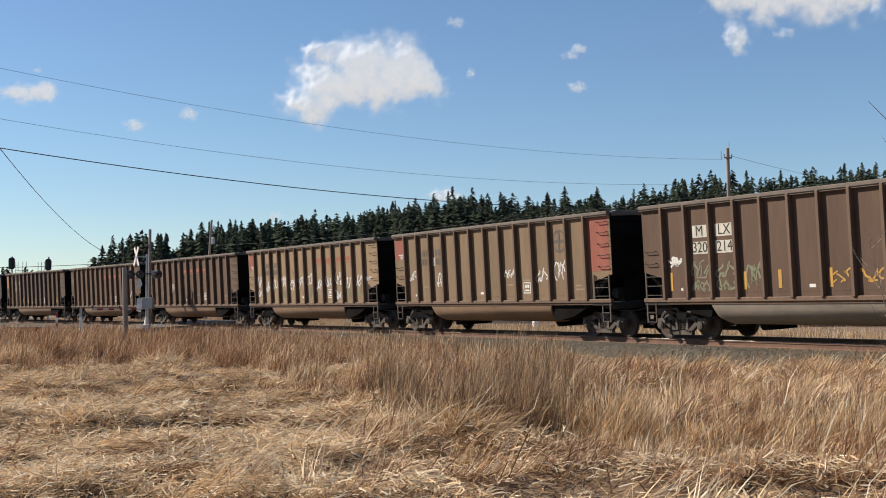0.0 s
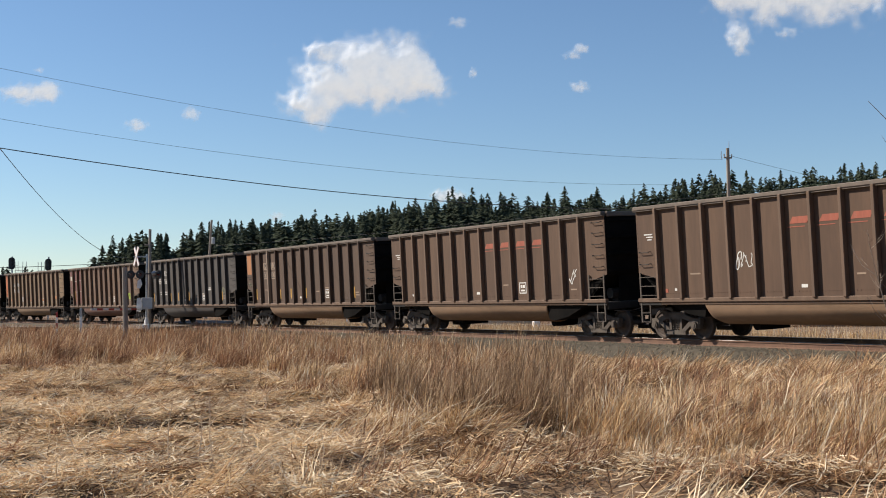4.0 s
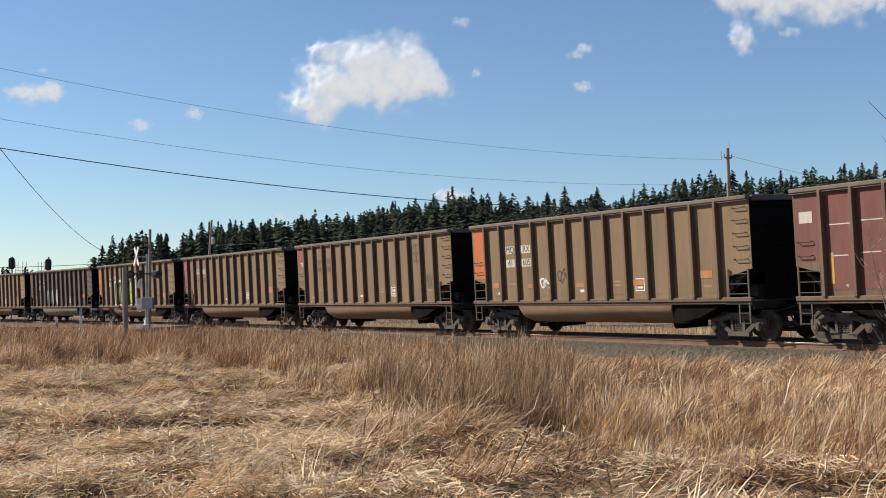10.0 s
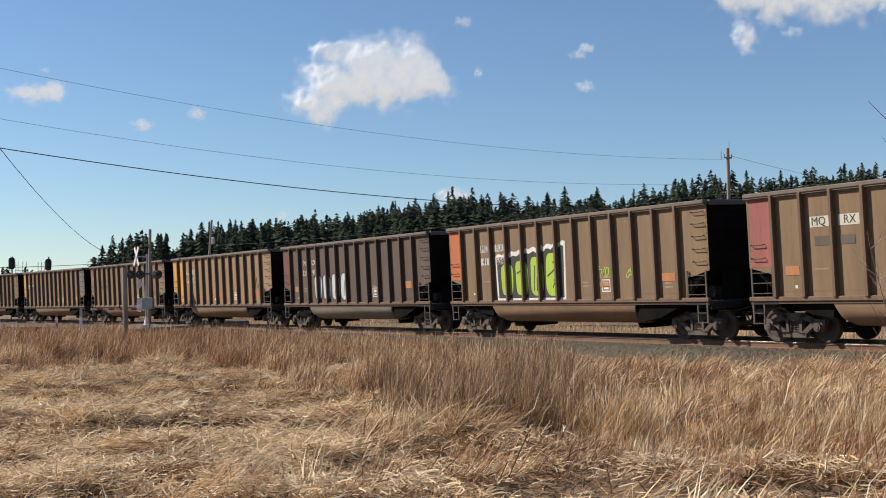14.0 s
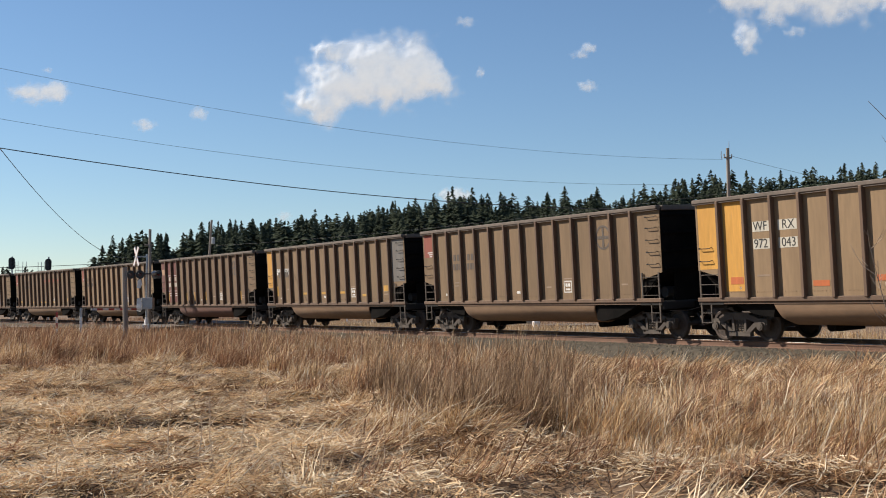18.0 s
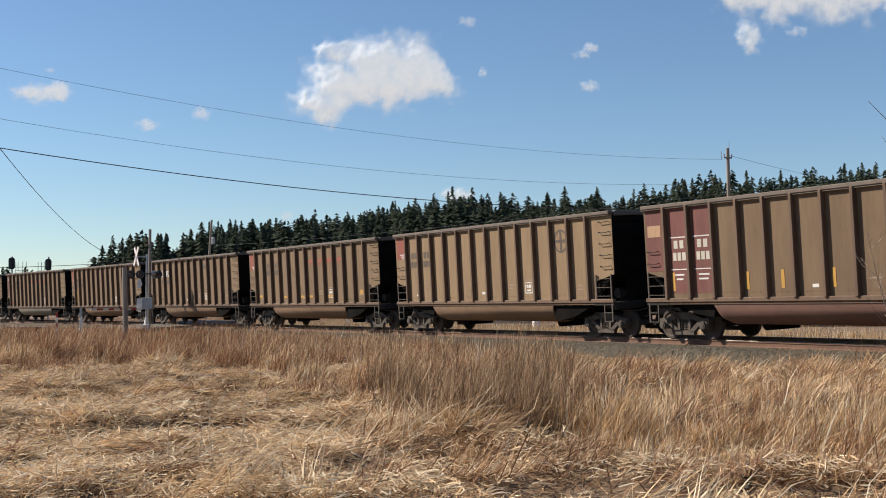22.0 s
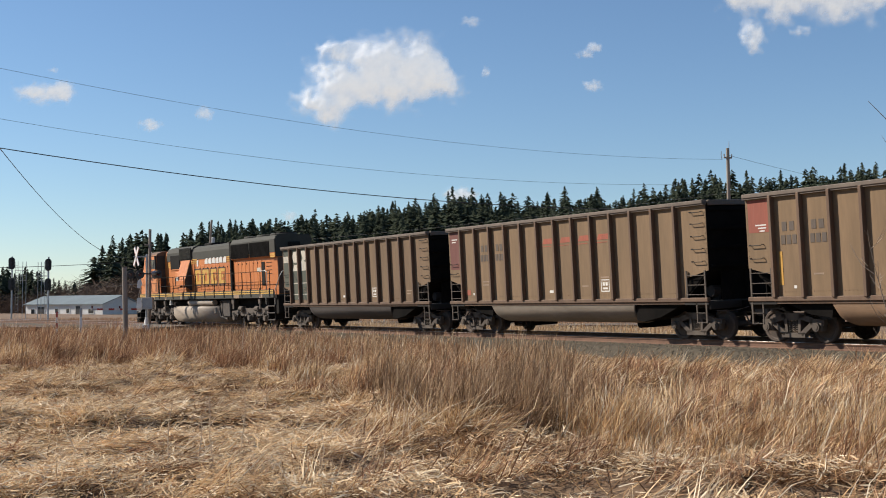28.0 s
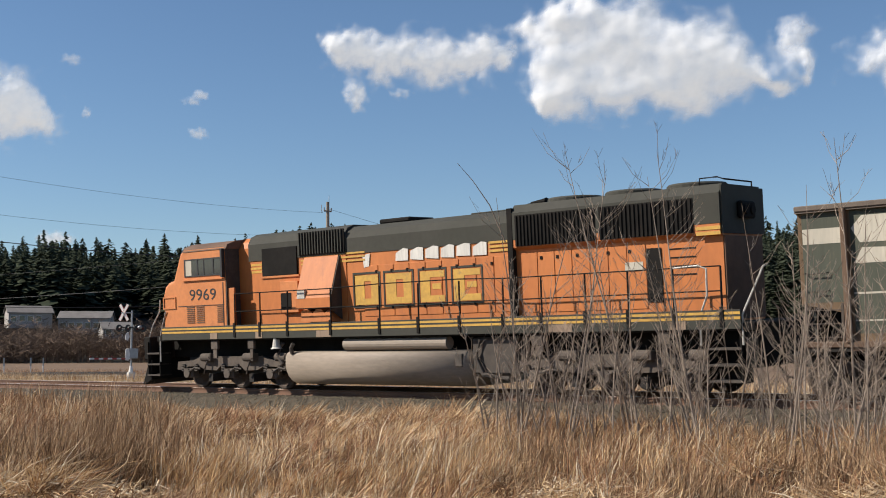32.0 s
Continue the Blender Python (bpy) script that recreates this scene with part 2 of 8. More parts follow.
def build_ground():
    # one sheet, fine near the camera, coarse towards the horizon
    def axis(lo, hi, fine_lo, fine_hi, step, grow):
        v, x, st = [], fine_lo, step
        while x <= fine_hi:
            v.append(x)
            x += step
        st = step
        while x < hi:
            v.append(x)
            st *= grow
            x += st
        v.append(hi)
        x, st = fine_lo, step
        left = []
        while True:
            st *= grow
            x -= st
            if x <= lo:
                break
            left.append(x)
        return [lo] + left[::-1] + v
    xs = axis(-2500, 2500, -20, 24, 0.36, 1.25)
    ys = axis(-1200, 3500, 6, 46, 0.36, 1.22)
    verts, faces = [], []
    for y in ys:
        for x in xs:
            if -30 < x < 40 and 0 < y < 90:
                z = ground_z(x, y, track_distance(x, y)[0])
            else:
                z = FIELD
                far = math.hypot(x, y)
                if far > 200:
                    z += min(2.0, (far - 200) * 0.01)
            verts.append((x, y, z))
    w = len(xs)
    for j in range(len(ys) - 1):
        for i in range(w - 1):
            a = j * w + i
            faces.append((a, a + 1, a + w + 1, a + w))
    me = bpy.data.meshes.new("ground")
    me.from_pydata(verts, [], faces)
    me.shade_smooth()
    tagged(linked("ground", me, M["soil"]), "field of dry straw-coloured winter grass", "ground", kind="structure")


def sweep(name, outline, s0, s1, step, material, label, category, kind="structure", bank=True, parent=None):
    """A strip along the track with a cross-section of (off, z) points, off growing towards the camera."""
    verts, faces = [], []
    n = int((s1 - s0) / step)
    k = len(outline)
    for i in range(n + 1):
        s = s0 + (s1 - s0) * i / n
        for off, z in outline:
            zz = z - off * math.tan(BANK) if bank else z
            x, y, _ = on_track(s, off)
            verts.append((x, y, zz))
    for i in range(n):
        for j in range(k):
            a, b = i * k + j, i * k + (j + 1) % k
            faces.append((a, a + k, b + k, b))
    faces.append(tuple(range(k)))
    faces.append(tuple(range(n * k, n * k + k))[::-1])
    me = bpy.data.meshes.new(name)
    me.from_pydata(verts, [], faces)
    bm = bmesh.new()
    bm.from_mesh(me)
    bmesh.ops.recalc_face_normals(bm, faces=bm.faces)
    bm.to_mesh(me)
    bm.free()
    ob = linked(name, me, material, parent)
    return tagged(ob, label, category, kind=kind) if label else ob


def build_track():
    sweep("ballast_bed", [(-3.6, -0.9), (-1.9, -0.19), (-1.3, -0.175), (-0.83, -0.19), (0.83, -0.19), (1.3, -0.175), (1.9, -0.19), (3.7, -0.95), (3.0, -1.0), (-3.0, -1.0)], -230, 60, 2.0, M["ballast"], "bank of grey crushed-stone ballast under the track", "ballast")
    for off in (-0.75, 0.75):
        rail = sweep("rail", [(off - 0.07, -0.18), (off - 0.07, -0.165), (off - 0.012, -0.14), (off - 0.012, -0.045), (off - 0.037, -0.035), (off - 0.035, 0.0), (off + 0.035, 0.0), (off + 0.037, -0.035), (off + 0.012, -0.045), (off + 0.012, -0.14), (off + 0.07, -0.165), (off + 0.07, -0.18)], -230, 60, 1.0, M["rail"], "rusty steel rail with a worn bright head", "rail")
        head = sweep("rail_head", [(off - 0.030, 0.001), (off - 0.028, 0.004), (off + 0.028, 0.004), (off + 0.030, 0.001)], -230, 60, 1.0, M["tread"], "", "", parent=rail)
    # sleepers
    bm = shape()
    box(bm, -0.115, 0.115, -1.3, 1.3, -0.36, -0.18, 0.01)
    me = bpy.data.meshes.new("sleeper")
    bm.to_mesh(me)
    bm.free()
    bed = bpy.data.objects["ballast_bed"]
    for i in range(300):
        s = 42 - i * 0.55
        x, y, h = on_track(s)
        ob = linked("sleeper", me, M["tie"], bed)
        ob.matrix_basis = Matrix.Translation((x, y, 0.004)) @ Matrix.Rotation(h, 4, "Z") @ Matrix.Rotation(BANK, 4, "X") @ pose(0, RND.uniform(-0.04, 0.04), 0, 0, 0, RND.uniform(-1.5, 1.5))


build_ground()
build_track()

# ---- coal cars ----
PITCH, HALF, BAY = 16.18, 7.275, 1.0235
SIDE, TOP, SILL = -1.50, 4.03, 1.06
LIFT = 0.11          # height of the sprung body above its own drawing


def flat(name, col, k=0.8, rough=0.75):
    return surface(name, col, tuple(c * k for c in col), rough, big=2.2, fine=9, stretch=STREAK, bump=0.03, stain=tuple(0.55 * c + 0.08 * d for c, d in zip(col, (1, 0.72, 0.5))), stain_at=0.58)


P = {
    "orange": flat("orange_patch", (0.50, 0.13, 0.035)), "amber": flat("amber_patch", (0.42, 0.17, 0.06)), "yellow": flat("yellow_patch", (0.60, 0.30, 0.05)),
    "red": flat("faded_red_patch", (0.28, 0.075, 0.045)), "maroon": flat("maroon_patch", (0.16, 0.052, 0.040)), "pink": flat("rose_patch", (0.30, 0.09, 0.075)),
    "tan": flat("tan_patch", (0.46, 0.28, 0.16)), "blue": flat("blue_grey_patch", (0.13, 0.13, 0.155)), "green": flat("dark_green_patch", (0.070, 0.078, 0.055)),
    "cream": flat("cream_patch", (0.55, 0.51, 0.42)), "white": flat("white_mark", (0.68, 0.66, 0.61), 0.85), "black": flat("black_mark", (0.03, 0.028, 0.026)),
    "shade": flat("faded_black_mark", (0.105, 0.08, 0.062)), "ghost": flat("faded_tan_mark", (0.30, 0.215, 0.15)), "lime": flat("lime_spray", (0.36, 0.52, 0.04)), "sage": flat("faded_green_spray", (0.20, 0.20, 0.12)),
    "brick": flat("faded_red_mark", (0.34, 0.09, 0.05)), "gold": flat("yellow_mark", (0.52, 0.28, 0.05)), "grey": flat("dull_grey_patch", (0.15, 0.135, 0.12)), "silver": flat("silver_spray", (0.55, 0.56, 0.54)),
}


def bay_x(b):
    """Left edge of a bay between ribs, counted from the trailing end; the leading bay is the longest."""
    return -HALF + b * BAY if b < 14 else HALF


def car_meshes():
    """The meshes that all coal cars share."""
    out = {}

    def keep(name, bm, smooth=False):
        me = bpy.data.meshes.new(name)
        bm.to_mesh(me)
        bm.free()
        if smooth:
            me.shade_smooth()
        out[name] = me

    def outline():
        e = HALF
        return [(-e, 3.95), (-e, 1.98), (-e + 0.98, 1.76), (-e + 1.02, SILL + 0.03), (e - 1.02, SILL + 0.03), (e - 0.98, 1.76), (e, 1.98), (e, 3.95)]
    bm = shape()
    prism(bm, outline(), SIDE, SIDE + 0.02)
    # rivet rows along the foot of the sheet and at the ends
    for b in range(1, 13):
        for j in range(7):
            x = bay_x(b) + 0.14 + j * 0.13
            box(bm, x - 0.012, x + 0.012, SIDE - 0.008, SIDE, 1.315, 1.34)
    for x in (-HALF + 0.05, HALF - 0.05):
        for j in range(12):
            z = 2.15 + j * 0.15
            box(bm, x - 0.014, x + 0.014, SIDE - 0.010, SIDE, z, z + 0.028)
    keep("side_sheet", bm)
    bm = shape()
    prism(bm, outline(), 1.48, 1.50)
    keep("far_side_sheet", bm)
    # ends: wall, cross rib and slope sheet, drawn for the leading end
    bm = shape()
    box(bm, HALF - 0.03, HALF, SIDE + 0.02, 1.48, 1.98, 3.95)
    keep("end_wall", bm)
    bm = shape()
    box(bm, HALF, HALF + 0.07, -1.4, 1.4, 0, 0.10, 0.01)
    keep("end_rib", bm)
    bm = shape()
    prism(bm, [(HALF, 1.98), (HALF - 0.04, 2.0), (HALF - 1.25, 1.12), (HALF - 1.2, 1.06)], -1.42, 1.42)
    keep("slope_sheet", bm)
    # black plates added to close the end bay, standing in for its shade
    bm = shape()
    prism(bm, [(HALF - 0.02, 1.04), (HALF - 0.02, 1.96), (HALF - 1.2, 1.10), (HALF - 1.2, 1.04)], -0.02, 0.02)
    box(bm, HALF - 0.62, HALF - 0.58, -1.30, 1.30, 1.04, 1.56)
    prism(bm, [(HALF - 1.22, 1.13), (HALF - 0.04, 2.0), (HALF - 0.04, 2.06), (HALF - 1.22, 1.86)], -1.44, -1.42)
    box(bm, HALF - 0.10, HALF - 0.06, -0.95, 0.95, 1.04, 1.97)
    keep("slope_web", bm)
    bm = shape()
    tube(bm, [(HALF - 0.34, -1.15, 1.36), (HALF - 0.34, -0.25, 1.36)], 0.17, 12)
    box(bm, HALF - 0.50, HALF - 0.20, -0.95, -0.88, 1.06, 1.40)
    keep("air_reservoir", bm)
    bm = shape()
    box(bm, -HALF + 1.2, HALF - 1.2, -1.42, 1.42, 1.12, 1.16)
    keep("car_floor", bm)
    bm = shape()
    box(bm, -0.058, 0.058, SIDE - 0.15, SIDE, SILL + 0.10, 3.93, 0.016)
    keep("side_rib", bm)
    bm = shape()
    box(bm, -HALF - 0.02, HALF + 0.02, SIDE - 0.13, SIDE + 0.06, 3.91, TOP, 0.02)
    box(bm, -HALF - 0.02, HALF + 0.02, SIDE - 0.10, SIDE + 0.02, 3.88, 3.912)
    keep("top_chord", bm)
    bm = shape()
    box(bm, -HALF - 0.02, HALF + 0.02, 1.44, 1.62, 3.91, TOP, 0.02)
    for e in (-1, 1):
        box(bm, min(e * (HALF - 0.1), e * (HALF + 0.08)), max(e * (HALF - 0.1), e * (HALF + 0.08)), -1.42, 1.42, 3.86, TOP - 0.01, 0.02)
    keep("far_top_chord", bm)
    bm = shape()
    box(bm, -HALF, HALF, SIDE - 0.10, SIDE + 0.03, SILL, SILL + 0.13, 0.02)
    box(bm, -HALF + 0.9, HALF - 0.9, SIDE - 0.05, SIDE + 0.03, SILL - 0.06, SILL)
    keep("side_sill", bm)
    # the two round-bottomed troughs between the trucks
    for y, nm in ((-0.80, "bottom_tub"), (0.80, "far_bottom_tub")):
        bm = shape()
        rings = []
        for x, k in ((-4.38, 0.0), (-4.34, 0.5), (-4.24, 0.88), (-4.02, 1.0), (3.64, 1.0), (3.68, 0.9), (3.70, 0.6), (3.72, 0.0)):
            ring = []
            for j in range(15):
                a = math.pi * (1 + j / 14)
                ring.append(bm.verts.new((x + (0.0 if x < 0 else 0.25 * (1 + math.sin(a))), y + 0.73 * math.cos(a), 1.06 + 0.68 * k * math.sin(a) * (abs(math.sin(a)) ** -0.25 if abs(math.sin(a)) > 1e-6 else 1))))
            rings.append(ring)
        for ra, rb in zip(rings, rings[1:]):
            for j in range(14):
                bm.faces.new((ra[j], rb[j], rb[j + 1], ra[j + 1]))
        bmesh.ops.recalc_face_normals(bm, faces=bm.faces)
        keep(nm, bm, True)
    bm = shape()
    prism(bm, [(3.8, 1.05), (6.2, 1.05), (5.0, 0.60), (4.2, 0.46), (3.9, 0.5)], -1.44, 1.44)
    prism(bm, [(-4.4, 1.05), (-6.2, 1.05), (-5.2, 0.70), (-4.5, 0.62)], -1.40, 1.40)
    box(bm, -7.6, 7.6, -0.28, 0.28, 0.72, 1.04)
    for x in (-3.1, 3.2):
        box(bm, x - 0.05, x + 0.05, -0.5, 0.5, 0.20, 0.5)
        tube(bm, [(x, -0.75, 0.36), (x, -0.2, 0.36)], 0.16, 10)
    keep("underframe", bm)
    bm = shape()
    box(bm, -0.62, 0.42, -1.56, -0.25, -0.09, 0.03, 0.015)
    box(bm, -0.55, 0.40, 0.25, 1.50, -0.09, 0.03, 0.015)
    box(bm, 0.30, 0.44, -1.5, 1.5, -0.22, 0.02, 0.02)
    for y in (-1.2, 1.2):
        box(bm, -0.4, 0.3, y - 0.03, y + 0.03, -0.20, -0.09)
    keep("end_platform", bm)
    # corner ladder
    bm = shape()
    for x in (-0.42, 0.36):
        box(bm, x - 0.028, x + 0.028, -0.035, 0.0, -0.62 if x > 0 else 0.0, 0.92)
    for z in (0.22, 0.50, 0.78):
        tube(bm, [(-0.42, -0.03, z), (0.36, -0.03, z)], 0.014, 6)
    box(bm, -0.06, -0.02, -0.03, 0.0, -0.62, 0.0)
    for z in (-0.6, -0.32):
        tube(bm, [(-0.05, -0.03, z), (0.36, -0.03, z)], 0.014, 6)
    keep("corner_ladder", bm)
    bm = shape()
    tube(bm, [(-0.24, 0, 0), (-0.24, -0.07, 0), (-0.22, -0.085, -0.02), (0.22, -0.085, -0.02), (0.24, -0.07, 0), (0.24, 0, 0)], 0.013, 6)
    keep("grab_iron", bm)
    # couplers
    bm = shape()
    box(bm, 0, 0.62, -0.09, 0.09, -0.10, 0.10, 0.02)
    box(bm, 0.5, 0.86, -0.20, 0.16, -0.17, 0.17, 0.05)
    box(bm, 0.68, 0.90, 0.02, 0.22, -0.15, 0.15, 0.04)
    tube(bm, [(0.15, -1.35, 0.05), (0.15, -0.6, 0.02), (0.45, -0.1, 0.16)], 0.014, 6)
    tube(bm, [(0.2, -0.3, -0.1), (0.4, -0.34, -0.36), (0.65, -0.36, -0.42), (0.8, -0.36, -0.36)], 0.025, 6)
    keep("coupler", bm)
    # brake wheel
    bm = shape()
    lathe(bm, [(0.27, 0), (0.285, 0.012), (0.27, 0.024), (0.255, 0.012), (0.27, 0)][:4], 16)
    for j in range(4):
        a = math.pi * j / 4
        tube(bm, [(0.27 * math.cos(a), 0.012, 0.27 * math.sin(a)), (-0.27 * math.cos(a), 0.012, -0.27 * math.sin(a))], 0.012, 5)
    keep("brake_wheel", bm)
    # truck: side frame, springs, bolster, wheelset
    for y, nm in ((-1.02, "truck_side_frame"), (1.02, "far_truck_side_frame")):
        bm = shape()
        # frame bars round an open window
        def bar(a, b, w):
            d = Vector((b[0] - a[0], b[1] - a[1])).normalized()
            n = Vector((-d.y, d.x)) * w / 2
            prism(bm, [(a[0] + n.x, a[1] + n.y), (b[0] + n.x, b[1] + n.y), (b[0] - n.x, b[1] - n.y), (a[0] - n.x, a[1] - n.y)], y - 0.07, y + 0.07)
        for a, b, w in (((-1.1, 0.58), (-0.62, 0.60), 0.15), ((1.1, 0.58), (0.62, 0.60), 0.15), ((-0.7, 0.62), (-0.25, 0.75), 0.15), ((0.7, 0.62), (0.25, 0.75), 0.15),
                        ((-0.42, 0.77), (0.42, 0.77), 0.13), ((-0.70, 0.55), (-0.30, 0.26), 0.13), ((0.70, 0.55), (0.30, 0.26), 0.13), ((-0.42, 0.23), (0.42, 0.23), 0.13),
                        ((-0.22, 0.26), (-0.26, 0.74), 0.09), ((0.22, 0.26), (0.26, 0.74), 0.09)):
            bar(a, b, w)
        for x in (-0.89, 0.89):
            sg = -1 if y < 0 else 1
            box(bm, x - 0.17, x + 0.17, y - 0.1, y + 0.1, 0.34, 0.58, 0.03)
            tube(bm, [(x, y, 0.46), (x, y + sg * 0.17, 0.46)], 0.12, 12)
            tube(bm, [(x, y + sg * 0.16, 0.46), (x, y + sg * 0.185, 0.46)], 0.075, 10)
        keep(nm, bm)
    bm = shape()
    tube(bm, [(0.05 * math.cos(j * 1.05), -1.03 + 0.04 * math.sin(j * 1.05), 0.30 + j * 0.0092) for j in range(37)], 0.014, 4)
    keep("coil_spring", bm)
    bm = shape()
    box(bm, -0.22, 0.22, -1.08, 1.08, 0.62, 0.78, 0.03)
    box(bm, -0.06, 0.06, -0.9, 0.9, 0.45, 0.60, 0.02)
    for x in (-0.62, 0.62):
        box(bm, x - 0.05, x + 0.05, -0.85, 0.85, 0.36, 0.46, 0.02)
    keep("truck_bolster", bm)
    bm = shape()
    for sg in (-1, 1):
        prof = [(0.08, 0.60), (0.11, 0.66), (0.13, 0.70), (0.33, 0.735), (0.36, 0.69), (0.455, 0.685), (0.457, 0.80), (0.43, 0.82), (0.37, 0.815), (0.34, 0.785), (0.16, 0.80), (0.13, 0.84), (0.09, 0.84)]
        lathe(bm, [(r, sg * h) for r, h in prof], 18)
    tube(bm, [(0, -1.1, 0), (0, 1.1, 0)], 0.08, 10)
    # two cast bosses, so that the turning shows
    for a in (0.4, 2.5, 4.6):
        box(bm, 0.24 * math.cos(a) - 0.03, 0.24 * math.cos(a) + 0.03, -0.80, -0.775, 0.24 * math.sin(a) - 0.03, 0.24 * math.sin(a) + 0.03)
    keep("wheelset", bm)
    return out


def scribble(bm, x, z, w, h, seed, n=3, thick=0.045):
    """Sprayed strokes: looping ribbons that fill a patch of the side."""
    r = random.Random(seed)
    for i in range(n):
        cx, cz = x + w * (i + 0.5) / n, z + h / 2
        pts = []
        ax, az, ph, q = w / n * 0.62, h * 0.48, r.uniform(0, 6), r.choice((1, 2, 3))
        turns = r.uniform(0.6, 1.1)
        for j in range(17):
            u = j / 16
            a = 2 * math.pi * turns * u + ph
            pts.append((cx + ax * math.sin(a + 0.4 * math.sin(q * a)) * (0.8 + 0.3 * math.sin(3 * a)), cz + az * math.cos(q * 0.5 * a + ph) * (0.8 + 0.25 * math.sin(2 * a))))
        ribbon(bm, pts, thick * r.uniform(0.8, 1.3))


def ribbon(bm, pts, w, y=None):
    y = SIDE - 0.007 if y is None else y
    prev = None
    for j, p in enumerate(pts):
        a, b = pts[max(0, j - 1)], pts[min(len(pts) - 1, j + 1)]
        d = Vector((b[0] - a[0], b[1] - a[1]))
        d = d.normalized() if d.length > 1e-6 else Vector((1, 0))
        n = Vector((-d.y, d.x)) * w / 2
        cur = (bm.verts.new((p[0] + n.x, y, p[1] + n.y)), bm.verts.new((p[0] - n.x, y, p[1] - n.y)))
        if prev:
            bm.faces.new((prev[0], prev[1], cur[1], cur[0]))
        prev = cur


def disc(bm, x, z, r0, r1, n=28, y=None, a0=0.0, a1=2 * math.pi):
    y = SIDE - 0.006 if y is None else y
    ring = [(bm.verts.new((x + r0 * math.cos(a0 + (a1 - a0) * j / n), y, z + r0 * math.sin(a0 + (a1 - a0) * j / n))), bm.verts.new((x + r1 * math.cos(a0 + (a1 - a0) * j / n), y, z + r1 * math.sin(a0 + (a1 - a0) * j / n)))) for j in range(n + 1)]
    for a, b in zip(ring, ring[1:]):
        bm.faces.new((a[0], a[1], b[1], b[0]))


def plate(bm, x0, x1, z0, z1, y=None, t=0.004):
    y = SIDE if y is None else y
    box(bm, x0, x1, y - t, y, z0, z1)


CAR = car_meshes()


def own(ob, material):
    """Paint of its own for a piece whose mesh is shared."""
    ob.material_slots[0].link = "OBJECT"
    ob.material_slots[0].material = material
    return ob


def by_bay(name, bm, material, car):
    """Paint that is broken by the ribs: one part for each bay."""
    bays = {}
    for f in bm.faces:
        bays.setdefault(min(13, int((f.calc_center_median().x + HALF) / BAY)), []).append(f)
    for b in sorted(bays):
        idx, co, fs = {}, [], []
        for f in bays[b]:
            row = []
            for v in f.verts:
                if v not in idx:
                    idx[v] = len(co)
                    co.append(tuple(v.co))
                row.append(idx[v])
            fs.append(row)
        me = bpy.data.meshes.new(name)
        me.from_pydata(co, [], fs)
        linked(name, me, material, car)
    bm.free()


